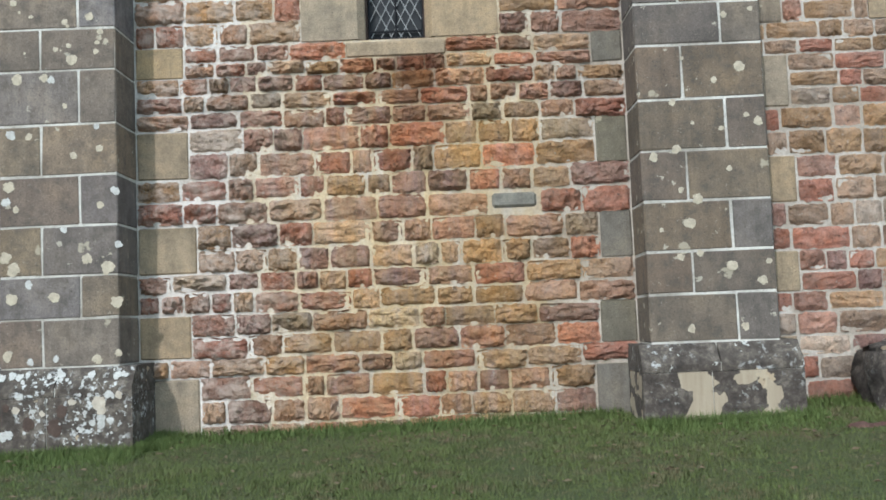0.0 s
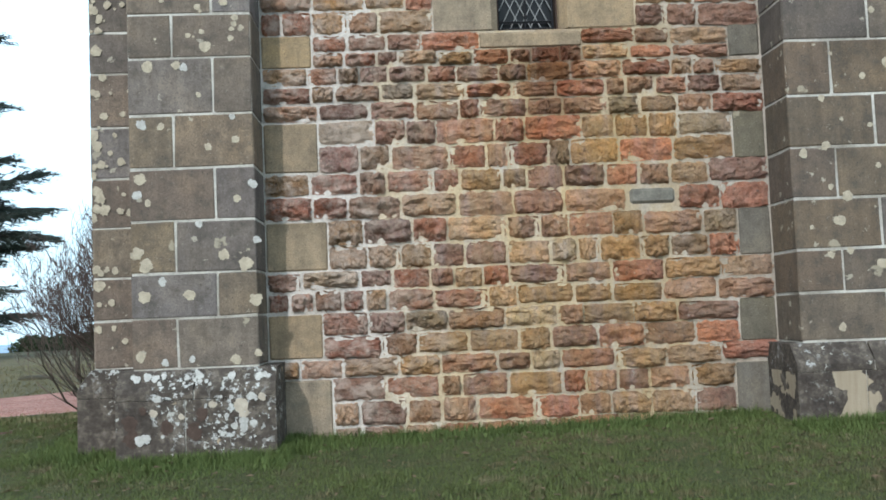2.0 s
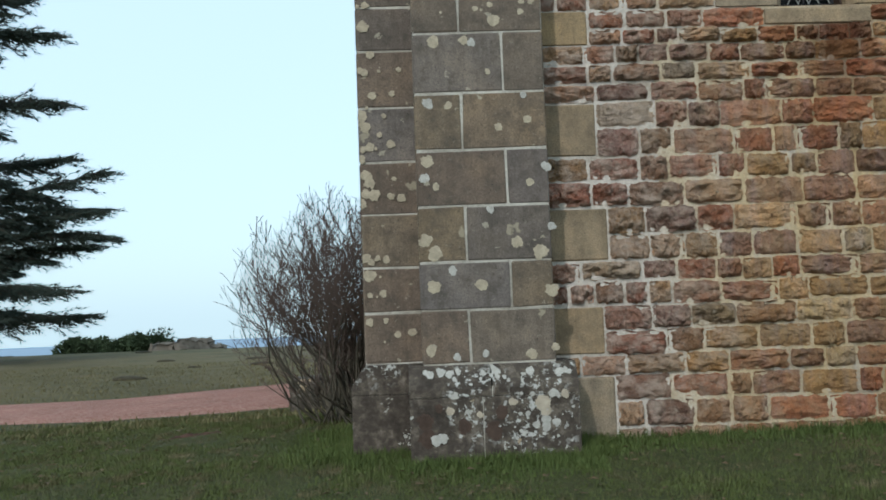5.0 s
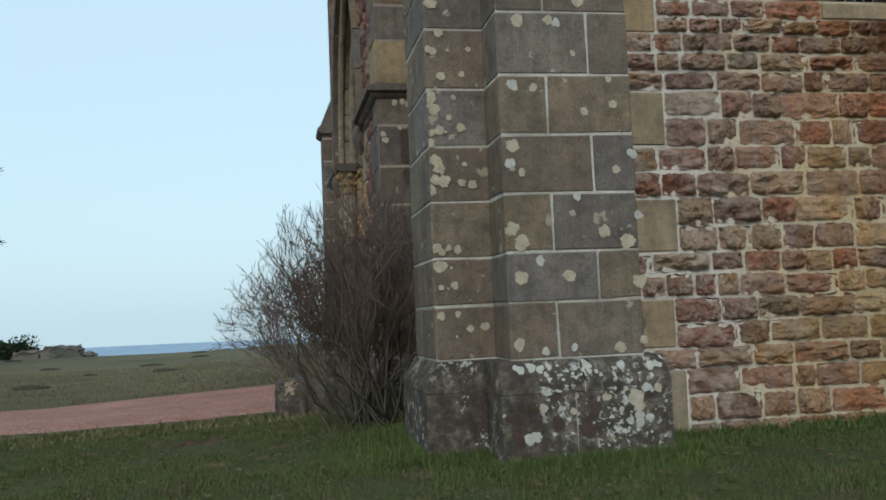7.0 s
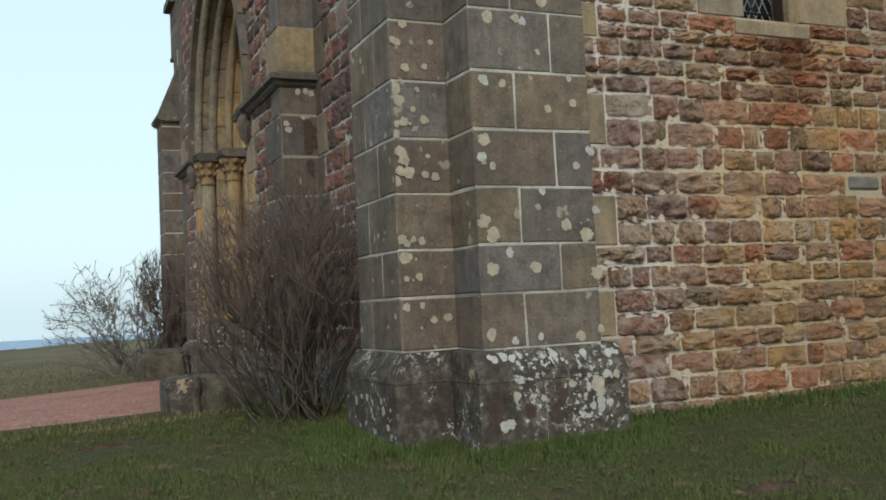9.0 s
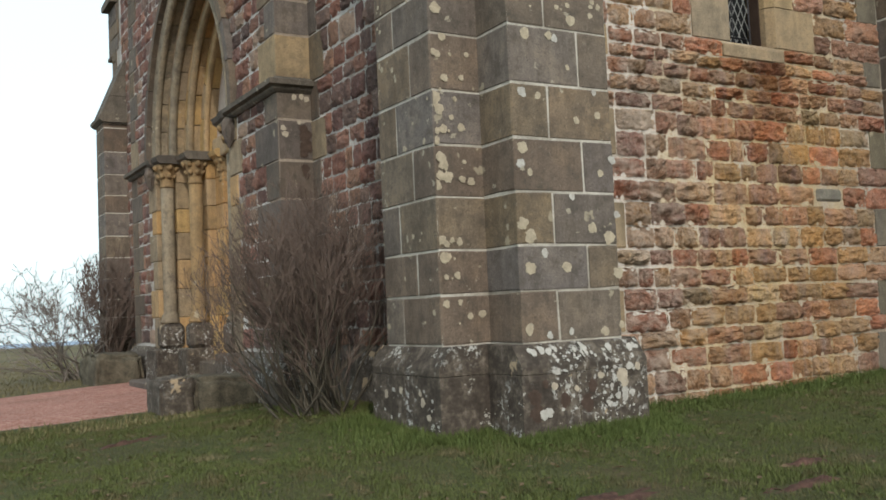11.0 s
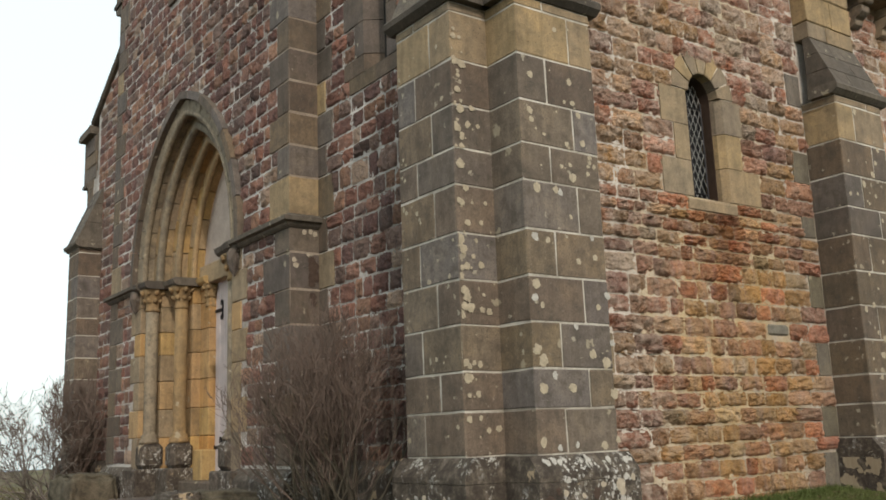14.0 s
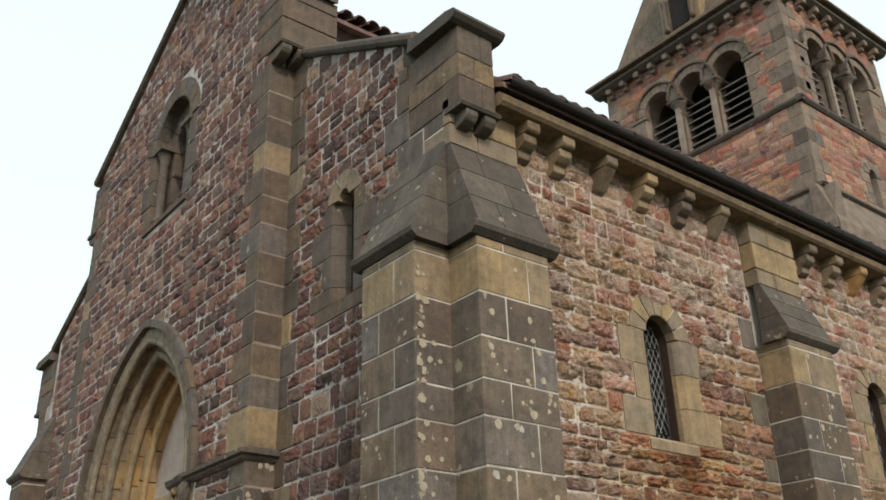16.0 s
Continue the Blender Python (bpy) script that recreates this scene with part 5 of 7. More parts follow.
box("lintel", X_N + 0.56, X_N + 0.82, Y_C - 0.92, Y_C + 0.92, 2.85, 3.12, M_OCHRE, portal, "ochre sandstone lintel", 0.012)


def capital(s, u, d, r, material, under):
    """A carved capital: bell, leaves, abacus."""
    cx, cy = X_N + d, Y_C + s * u
    prof = [(r * 1.02, 2.53), (r * 1.25, 2.55), (r * 1.02, 2.575), (r * 1.05, 2.62), (r * 1.25, 2.70), (r * 1.65, 2.80), (r * 1.85, 2.845)]
    leaf = lathe(bmesh.new(), prof, cx, cy, 16)
    for k in range(8):
        a = 2 * math.pi * k / 8
        for rr, z, sc in ((1.35, 2.68, 0.45), (1.8, 2.79, 0.5)):
            m = Matrix.Translation((cx + r * rr * math.cos(a), cy + r * rr * math.sin(a), z)) @ Matrix.Rotation(a, 4, 'Z') @ Matrix.Rotation(0.5, 4, 'Y') @ Matrix.Diagonal((r * sc * 0.6, r * sc, r * sc * 1.1, 1))
            bmesh.ops.create_icosphere(leaf, subdivisions=1, radius=1.0, matrix=m)
    part("capital", leaf, material, under, "carved leaf capital", True)


for s in (-1, 1):
    # stepped jamb of coursed blocks
    lv = [0.36, 0.78, 1.16, 1.55, 1.92, 2.24, 2.60, 2.86]
    for k, (a, b) in enumerate(zip(lv, lv[1:])):
        for i, (u0, u1, d0, d1, m) in enumerate(((1.62, 1.88, -0.014, 0.30, M_OCHRE if k % 3 == 1 else M_QUOIN), (1.36, 1.64, 0.20, 0.50, M_QUOIN if k % 2 else M_OCHRE), (0.90, 1.38, 0.48, 0.80, M_SHAFT_WARM if k % 3 == 1 else M_OCHRE), (0.59, 0.92, 0.60, 0.86, M_OCHRE))):
            y0, y1 = sorted((Y_C + s * u0, Y_C + s * (u1 if i else 1.88 + 0.16 * (k % 2))))
            block_y(portal, X_N + d0, X_N + d1, y0, y1, a, b, m, "jamb_stone", 0.002)
            if i == 0:
                front_blocks_n.append((y0, y1, a, b))
    for u, d, r, m in ((1.46, 0.10, 0.088, M_SHAFT), (1.01, 0.36, 0.088, M_SHAFT_WARM)):
        cx, cy = X_N + d, Y_C + s * u
        shaft = lathe(bmesh.new(), [(r * 1.5, 0.70), (r * 1.6, 0.735), (r * 1.25, 0.77), (r * 1.35, 0.80), (r * 1.05, 0.83), (r, 0.86), (r, 1.6), (r * 0.99, 2.53)], cx, cy, 18)
        shaft = part("column_shaft", shaft, m, portal, "slender engaged column", True)
        capital(s, u, d, r, M_SHAFT_WARM, shaft)
        box("column_base", cx - 0.155, cx + 0.16, cy - 0.155, cy + 0.155, 0.36, 0.70, M_PLINTH, portal, "dark worn column base", 0.055)
    capital(s, 0.66, 0.66, 0.07, M_SHAFT_WARM, portal)
    # impost moulding that follows the steps
    for u0, u1, d0 in ((1.56, 1.74, -0.10), (1.26, 1.66, -0.075), (0.82, 1.34, 0.18), (0.55, 0.90, 0.50)):
        y0, y1 = sorted((Y_C + s * u0, Y_C + s * u1))
        prism("impost", [(X_N + d0, 2.875), (X_N + d0 - 0.02, 2.93), (X_N + d0 + 0.02, 2.955), (X_N + 0.82, 2.955), (X_N + 0.82, 2.845), (X_N + d0 + 0.04, 2.845)], 'y', y0, y1, M_WEATHER if u1 > 1 else M_OCHRE, portal, "moulded impost")
    for u0, u1, d0 in ((1.30, 1.92, -0.14), (0.86, 1.34, 0.14), (0.57, 0.90, 0.50)):
        y0, y1 = sorted((Y_C + s * u0, Y_C + s * u1))
        box("portal_plinth", X_N + d0, X_N + 0.84, y0, y1, -0.35, 0.365 if u1 > 1 else 0.60, M_PLINTH if u1 > 1 else M_OCHRE, portal, "dark worn plinth stone", 0.02)
def label_stop(s):
    """A weathered carved stop below the end of the string course: curled leaves on a tapering bracket."""
    bm = bmesh.new()
    bmesh.ops.create_icosphere(bm, subdivisions=4, radius=1.0)
    for v in bm.verts:
        q = v.co.copy()
        curl = 1 + 0.35 * noise.noise(q * 2.6 + Vector((s, 3, 0))) + 0.25 * abs(noise.noise(q * 5.5 + Vector((0, s, 7))))
        taper = 0.75 + 0.35 * q.z
        v.co = Vector((X_N - 0.05 + 0.085 * q.x * curl * taper, Y_C + s * 1.76 + 0.105 * q.y * curl * taper, 2.70 + 0.17 * q.z))
    part("label_stop", bm, M_ASHLAR_PLAIN, portal, "worn carved leaf bracket", True)


label_stop(-1)
label_stop(1)
front_blocks_n += [(Y_C - 1.9, Y_C + 1.9, -0.3, 2.98)]

door = thing("door_1", "closed pale weathered plank door with black strap hinges", "door", kind="structure", at=(X_N + 0.70, Y_C, 0.2))
for k in range(8):
    a = Y_C - 0.60 + 0.15 * k
    box("plank", X_N + 0.70, X_N + 0.76, a + 0.002, a + 0.148, 0.20, 2.90, M_DOOR, door, bevel=0.006)
for z in (0.62, 2.46):
    bm = box_bm(bmesh.new(), X_N + 0.685, X_N + 0.70, Y_C + 0.36, Y_C + 0.60, z - 0.022, z + 0.022, 0.004)
    for e in (-1, 1):
        bmesh.ops.create_cone(bm, segments=10, radius1=0.042, radius2=0.036, depth=0.015, cap_ends=True, matrix=Matrix.Translation((X_N + 0.692, Y_C + 0.37, z + e * 0.10)) @ Matrix.Rotation(math.pi / 2, 4, 'Y'))
        bmesh.ops.create_cone(bm, segments=8, radius1=0.012, radius2=0.012, depth=0.12, cap_ends=True, matrix=Matrix.Translation((X_N + 0.692, Y_C + 0.345, z + e * 0.045)))
    part("strap_hinge", bm, M_IRON, door, "black wrought-iron strap hinge")
tagged(box("doorstep", X_N - 0.5, X_N + 0.84, Y_C - 1.3, Y_C + 1.3, -0.35, 0.0, M_ASHLAR_PLAIN, None, bevel=0.02), "worn grey stone doorstep", "step")
box("threshold", X_N + 0.3, X_N + 0.84, Y_C - 0.9, Y_C + 0.9, -0.35, 0.20, M_ASHLAR_PLAIN, portal, bevel=0.02)


# ---- copings and kneelers ----
def coping_run(parent, x0, x1, ya, za, yb, zb, n, material, thick=0.15):
    """Coping stones up a gable, each a piece, with a drip edge that overhangs the face."""
    for k in range(n):
        f0, f1 = k / n, (k + 1) / n
        y0, y1 = ya + (yb - ya) * f0, ya + (yb - ya) * f1
        z0, z1 = za + (zb - za) * f0, za + (zb - za) * f1
        g = 0.004 * (1 if y1 > y0 else -1)
        bm = bmesh.new()
        ends = []
        for y, z in ((y0 + g, z0), (y1 - g, z1)):
            ends.append([bm.verts.new((x, y, z + dz)) for x, dz in ((x0 + 0.03, 0.0), (x0, 0.035), (x0, 0.09), (x0 + 0.05, thick), (x1, thick), (x1, 0.0))])
        for i in range(6):
            j = (i + 1) % 6
            bm.faces.new((ends[0][i], ends[0][j], ends[1][j], ends[1][i]))
        bm.faces.new(ends[0])
        bm.faces.new(ends[1][::-1])
        part("coping_stone", bm, material, parent)


M_COPING = ashlar_mat("coping_dark", [(0.0, (0.075, 0.064, 0.054)), (0.5, (0.105, 0.088, 0.070)), (1.0, (0.135, 0.115, 0.09))], False, 0.05)
for side in (1, -1):
    def yy(y, s=side):
        return y if s > 0 else 2 * Y_C - y
    near = side > 0
    cop = thing("gable_coping", "dark weathered stone coping of the aisle gable", "coping", "gable copings", at=(X_W, yy(1.6), 7.0))
    coping_run(cop, X_W - 0.09, X_W + 0.55, yy(0.36), aisle_top(0.36) - 0.01, yy(Y_NS), aisle_top(Y_NS) - 0.01, 4, M_COPING)
    knee = thing("kneeler", "tan and grey stone kneeler block under a dark rounded cap", "kneeler", "kneelers of the gables", at=(X_W, yy(0.1), 5.7))
    for k, (a, b) in enumerate(((5.56, 5.84), (5.84, 6.10), (6.10, 6.42))):
        cut = 0.06 if k % 2 else 0.14
        for p, q in ((X_W - 0.02, cut), (cut, 0.31)):
            block(knee, p, q, *sorted((yy(-0.27), yy((0.52, 0.52, 0.40)[k]))), a, b, M_ASHLAR_PLAIN if k != 1 else M_CORNICE)
    box("core", X_W + 0.002, 0.29, *sorted((yy(-0.05), yy(0.66))), 5.2, 6.41, M_ASHLAR_PLAIN, knee, bevel=0)
    box("core", X_W - 0.012, 0.30, *sorted((yy(-0.26), yy(-0.051))), 5.52, 6.41, M_ASHLAR_PLAIN, knee, bevel=0)
    prism("cap", [(yy(-0.33), 6.43), (yy(-0.37), 6.47), (yy(-0.35), 6.52), (yy(-0.22), 6.555), (yy(0.30), 6.57), (yy(0.38), 6.60), (yy(0.40), 6.44), (yy(-0.28), 6.41)], 'x', X_W - 0.12, 0.40, M_COPING, knee, "dark rounded capstone")
    prism("moulding", [(yy(-0.30), 5.50), (yy(-0.32), 5.53), (yy(-0.29), 5.565), (yy(-0.05), 5.565), (yy(-0.05), 5.50)], 'x', X_W - 0.03, 0.33, M_COPING, knee)
    for cx in (0.0, 0.22):
        prism("corbel", [(yy(-0.28), 5.50), (yy(-0.285), 5.44), (yy(-0.25), 5.39), (yy(-0.17), 5.36), (yy(-0.05), 5.34), (yy(-0.05), 5.50)], 'x', cx - 0.07, cx + 0.07, M_COPING, knee, bevel=0.008)
    # nave gable
    gcop = thing("gable_coping", "dark stone coping up the tall nave gable", "coping", "gable copings", at=(X_N, yy(4.3), 9.9))
    coping_run(gcop, X_N - 0.10, X_N + 0.75, yy(2.60 if near else 2.72), gable_top(2.60 if near else 2.72) - 0.01, yy(Y_C - 0.002), gable_top(Y_C) - 0.01, 8, M_COPING)
    gk = thing("kneeler", "grey stone kneeler of the nave gable on small corbels", "kneeler", "kneelers of the gables", at=(X_N, yy(2.8), 7.9))
    y0, y1 = sorted((yy(2.66), yy(3.35)))
    for k, (a, b) in enumerate(((7.96, 8.32), (8.32, 8.66), (8.66, gable_top(2.66) - 0.02))):
        block_y(gk, X_N - 0.016, X_N + 0.78, y0 if k < 2 or not near else y0, y1, a, b, M_ASHLAR_PLAIN)
    prism("moulding", [(yy(2.62), 7.90), (yy(2.60), 7.93), (yy(2.63), 7.965), (yy(3.0), 7.965), (yy(3.0), 7.90)], 'x', X_N - 0.04, X_N + 0.36, M_COPING, gk)
    for cx in (X_N + 0.06, X_N + 0.28):
        prism("corbel", [(yy(2.63), 7.90), (yy(2.63), 7.84), (yy(2.67), 7.79), (yy(2.74), 7.76), (yy(2.95), 7.74), (yy(2.95), 7.90)], 'x', cx - 0.07, cx + 0.07, M_COPING, gk, bevel=0.008)

# ---- eaves of the side aisle ----
cornice = tagged(prism("cornice", [(0.05, 5.50), (-0.05, 5.665), (-0.30, 5.68), (-0.335, 5.71), (-0.345, 5.78), (-0.30, 5.82), (0.05, 5.82)], 'x', 0.33, 13.0, M_CORNICE, None, "moulded tan sandstone cornice under the eaves"), "", "cornice", kind="structure")
CORBELS = [0.80] + [1.28 + 0.635 * k for k in range(5)] + [5.62 + 0.60 * k for k in range(5)] + [9.85 + 0.6 * k for k in range(5)]
for i, cx in enumerate(CORBELS):
    c = thing("corbel", "stepped tan sandstone corbel under the cornice" if i % 3 else "chipped grey sandstone corbel under the cornice", "corbel", "corbels under the eaves", at=(cx, -0.15, 5.5))
    h = 0.085
    m = M_OCHRE if i % 5 == 3 else (M_QUOIN if i % 2 else M_CORNICE)
    prism("upper_block", [(-0.27, 5.675), (-0.27, 5.585), (-0.24, 5.56), (0.03, 5.56), (0.03, 5.675)], 'x', cx - h, cx + h, m, c, bevel=0.008)
    if i % 3 == 2:
        prism("lower_block", [(-0.235, 5.555), (-0.16, 5.48), (-0.05, 5.36), (0.03, 5.31), (0.03, 5.555)], 'x', cx - h, cx + h, m, c, bevel=0.008)
    else:
        prism("lower_block", [(-0.205, 5.555), (-0.205, 5.47), (-0.15, 5.43), (-0.10, 5.415), (-0.10, 5.34), (-0.04, 5.31), (0.03, 5.31), (0.03, 5.555)], 'x', cx - h, cx + h, m, c, bevel=0.008)


def gutter(y, z, x0, x1, label):
    bm = bmesh.new()
    prof = []
    for k in range(9):
        a = math.pi * k / 8
        prof.append((y - 0.05 * math.cos(a), z - 0.052 * math.sin(a)))
    inner = [(y + (p - y) * 0.88, z + (q - z) * 0.88) for p, q in prof[::-1]]
    outline = [(prof[0][0] - 0.012, z + 0.012)] + prof + inner
    ends = [[bm.verts.new((x, p, q)) for p, q in outline] for x in (x0, x1)]
    for i in range(len(outline)):
        j = (i + 1) % len(outline)
        bm.faces.new((ends[0][i], ends[0][j], ends[1][j], ends[1][i]))
    bm.faces.new(ends[0])
    bm.faces.new(ends[1][::-1])
    g = thing("gutter", label, "gutter", at=(x0, y, z))
    part("channel", bm, M_GUTTER, g, "", True)
    x = x0 + 0.7
    while x < x1:
        box("bracket", x - 0.015, x + 0.015, y - 0.066, y + 0.12, z - 0.012, z + 0.012, M_GUTTER, g, bevel=0.002)
        x += 1.0


gutter(-0.43, 5.90, 0.36, 13.0, "dark brown half-round zinc gutter along the eaves")


def pantile_edge(parent, x0, x1, y, z, n_rows, pitch=0.20, slope=0.52, length=0.34):
    """Rows of round under-and-over tiles along the eaves: barrel tiles whose ends show."""
    verts, faces = [], []
    seg = 6
    k = 0
    x = x0
    while x < x1:
        for row in range(n_rows):
            ya, yb = y + row * length * 0.8, y + row * length * 0.8 + length
            za, zb = z + (ya - y) * slope + 0.02, z + (yb - y) * slope
            r0, r1 = 0.095 + rng.uniform(-0.006, 0.006), 0.078
            lift, skew = rng.uniform(-0.008, 0.014), rng.uniform(-0.012, 0.012)
            b0 = len(verts)
            for (yy_, zz, rr) in ((ya, za, r0), (yb, zb, r1)):
                for th in (1.0, 0.86):
                    for i in range(seg + 1):
                        a = math.pi * i / seg
                        verts.append((x + skew + rr * th * math.cos(a), yy_, zz + lift + rr * th * math.sin(a)))
            s = seg + 1
            for i in range(seg):
                faces.append((b0 + i, b0 + i + 1, b0 + 2 * s + i + 1, b0 + 2 * s + i))
                faces.append((b0 + s + i, b0 + i, b0 + i + 1, b0 + s + i + 1))
                faces.append((b0 + s + i + 1, b0 + s + i, b0 + 3 * s + i, b0 + 3 * s + i + 1))
        x += pitch
        k += 1
    ob = link_part("roof_tiles", mesh_of("roof_tiles", verts, faces, M_TILE_J), parent, "rows of dark round clay tiles")
    tagged(ob, kind="stuff")


def tile_mat():
    m, n, l, b = mat("clay_tile", 0.9)
    c = ramp(n, l, per_piece(n, True), [(0.0, (0.10, 0.065, 0.055)), (0.4, (0.17, 0.10, 0.08)), (0.7, (0.13, 0.10, 0.09)), (1.0, (0.24, 0.13, 0.10))])
    c = mix(n, l, 0.8, c, ramp(n, l, noise_tex(n, l, coords(n, "World"), 20.0, 4, 0.7), [(0.3, grey(0.6)), (0.7, grey(1.3))]), 'MULTIPLY')
    l.new(c, b.inputs["Base Color"])
    return m


M_TILE_J = tile_mat()
pantile_edge(roof_aisle_south, 0.46, 13.0, -0.43, 5.885, 12)
pantile_edge(roof_nave_south, 0.45, 12.6, Y_NS - 0.33, 8.70, 10)

# ---- dressings of the bell tower ----
TW, TS = frame_west(TX0), frame_south(TY0)
tower_blocks_w, tower_blocks_s = [], []
T_LEVELS = lv = [7.23 + 0.36 * k for k in range(25)]
for k, (a, b) in enumerate(zip(lv, lv[1:])):
    if b > 15.75:
        break
    ww, ws = (0.62, 0.36) if k % 2 else (0.36, 0.62)
    block_y(tower_west, TX0 - 0.012, TX0 + 0.3, TY0 - 0.012, TY0 + ww, a, b, M_TOWER_STONE if k % 4 else M_ASHLAR_PLAIN, "quoin")
    block(tower_south, TX0 + 0.3, TX0 + ws, TY0 - 0.014, TY0 + 0.1, a, b, M_TOWER_STONE if k % 4 else M_ASHLAR_PLAIN, "quoin")
    block_y(tower_west, TX0 - 0.012, TX0 + 0.2, TY1 - ww, TY1 + 0.012, a, b, M_TOWER_STONE, "quoin")
    block(tower_south, TX1 - ww, TX1 + 0.012, TY0 - 0.012, TY0 + 0.1, a, b, M_TOWER_STONE, "quoin")
    tower_blocks_w += [(TY0 - 0.1, TY0 + ww, a, b), (TY1 - ww, TY1 + 0.1, a, b)]
    tower_blocks_s += [(TX0 - 0.1, TX0 + ws, a, b), (TX1 - ww, TX1 + 0.1, a, b)]


def band(parent, z, h, out, material, name="string_course"):
    """A moulded band round the two visible faces of the tower."""
    prism(name, [(TX0 - out * 0.5, z), (TX0 - out, z + h * 0.4), (TX0 - out, z + h * 0.75), (TX0 - 0.01, z + h), (TX0 + 0.05, z + h), (TX0 + 0.05, z)], 'y', TY0 - out, TY1 + out, material, parent)
    prism(name, [(TY0 - out * 0.5, z), (TY0 - out, z + h * 0.4), (TY0 - out, z + h * 0.75), (TY0 - 0.01, z + h), (TY0 + 0.05, z + h), (TY0 + 0.05, z)], 'x', TX0 - out + 0.003, TX1 + out, material, parent)


band(tower_west, Z_BELL - 0.16, 0.16, 0.10, M_COPING)
band(tower_west, Z_TOP - 0.22, 0.22, 0.30, M_COPING, "eaves_moulding")
band(tower_west, Z_LOW - 0.12, 0.14, 0.18, M_COPING)
# broached base below the lower band
prism("broach", [(TX0 - 0.45, 9.3), (TX0 - 0.10, Z_LOW - 0.10), (TX0 + 0.05, Z_LOW - 0.10), (TX0 + 0.05, 6.5), (TX0 - 0.45, 6.5)], 'y', TY0 - 0.4, TY1 + 0.4, M_TOWER_STONE, tower_west, "sloping tan ashlar base")
prism("broach", [(TY0 - 0.45, 9.3), (TY0 - 0.10, Z_LOW - 0.10), (TY0 + 0.05, Z_LOW - 0.10), (TY0 + 0.05, 6.5), (TY0 - 0.45, 6.5)], 'x', TX0 - 0.40, TX1 + 0.4, M_TOWER_STONE, tower_south, "sloping tan ashlar base")


def belfry(parent, ax, wins, blocks):
    for kind, uc, hw, sill, zs, rise in wins:
        arch_ring(parent, ax, "round", uc, hw - 0.01, zs, hw, 0.22, -0.05, 0.30, M_TOWER_STONE, 7)
        arch_ring(parent, ax, "round", uc, hw + 0.215, zs, hw, 0.06, -0.11, 0.1, M_ASHLAR_PLAIN, 7, "hood_stone")
        blocks.append((uc - hw - 0.1, uc + hw + 0.1, sill, zs + 0.05))
        blocks.append((uc - hw * 0.9 - 0.2, uc + hw * 0.9 + 0.2, zs, zs + hw * 0.6))
        blocks.append((uc - hw * 0.7, uc + hw * 0.7, zs, zs + hw + 0.23))
        for k in range(7):
            z = sill + 0.12 + 0.22 * k
            bm = bmesh.new()
            prof = ((0.28, z), (0.50, z + 0.13), (0.50, z + 0.165), (0.28, z + 0.035))
            ends = [[bm.verts.new(ax(u, d, q)) for d, q in prof] for u in (uc - hw, uc + hw)]
            for i in range(4):
                bm.faces.new((ends[0][i], ends[0][(i + 1) % 4], ends[1][(i + 1) % 4], ends[1][i]))
            bm.faces.new(ends[0])
            bm.faces.new(ends[1][::-1])
            part("louvre", bm, M_LOUVRE, parent, "grey wooden louvre board")
    for (_, ua, hw, sill, zs, _), (_, ub, _, _, _, _) in zip(wins, wins[1:]):
        p = ax((ua + ub) / 2, 0.12, 0)
        r = 0.085
        part("column_shaft", lathe(bmesh.new(), [(0.13, sill), (0.13, sill + 0.08), (0.10, sill + 0.14), (r, sill + 0.2), (r, zs - 0.48), (0.125, zs - 0.45), (r * 1.05, zs - 0.41), (0.13, zs - 0.28), (0.20, zs - 0.16), (0.23, zs - 0.12)], p[0], p[1], 14), M_ASHLAR_PLAIN, parent, "slender belfry column", True)
        q0, q1 = ax((ua + ub) / 2 - 0.085, -0.053, zs), ax((ua + ub) / 2 + 0.085, 0.45, zs)
        box("springer", *sorted((q0[0], q1[0])), *sorted((q0[1], q1[1])), zs + 0.002, zs + 0.34, M_TOWER_STONE, parent, bevel=0.01)
        q0, q1 = ax((ua + ub) / 2 - 0.24, -0.10, zs - 0.12), ax((ua + ub) / 2 + 0.24, 0.5, zs)
        box("abacus", *sorted((q0[0], q1[0])), *sorted((q0[1], q1[1])), zs - 0.12, zs, M_ASHLAR_PLAIN, parent, bevel=0.03)
    for uc, s in ((wins[0][1] - wins[0][2], -1), (wins[-1][1] + wins[-1][2], 1)):
        q0, q1 = ax(uc - 0.03 * s, -0.05, zs), ax(uc + s * 0.55, 0.12, zs)
        box("impost", *sorted((q0[0], q1[0])), *sorted((q0[1], q1[1])), zs - 0.10, zs, M_TOWER_STONE, parent, bevel=0.012)
        lvj = [sill, sill + 0.36, sill + 0.75, sill + 1.15, zs - 0.1]
        for k, (a, b) in enumerate(zip(lvj, lvj[1:])):
            w = 0.42 if k % 2 else 0.24
            u0, u1 = sorted((uc, uc + s * w))
            dressed(parent, ax, u0, u1, a, b, M_TOWER_STONE, 0.014, 0.3, "jamb_stone")
            blocks.append((u0, u1, a, b))
    for k in range(12):
        u0, u1 = (TY0, TY1) if wins is W_BELLS else (TX0, TX1)
        n = 11 if wins is W_BELLS else 8
        if k >= n:
            break
        u = u0 + 0.25 + (u1 - u0 - 0.5) * k / (n - 1)
        q0, q1 = ax(u - 0.08, -0.26, 0), ax(u + 0.08, 0.02, 0)
        box("corbel", *sorted((q0[0], q1[0])), *sorted((q0[1], q1[1])), Z_TOP - 0.36, Z_TOP - 0.2, M_TOWER_STONE, parent, "small eaves corbel", 0.02)
        q0, q1 = ax(u - 0.075, -0.15, 0), ax(u + 0.075, 0.02, 0)
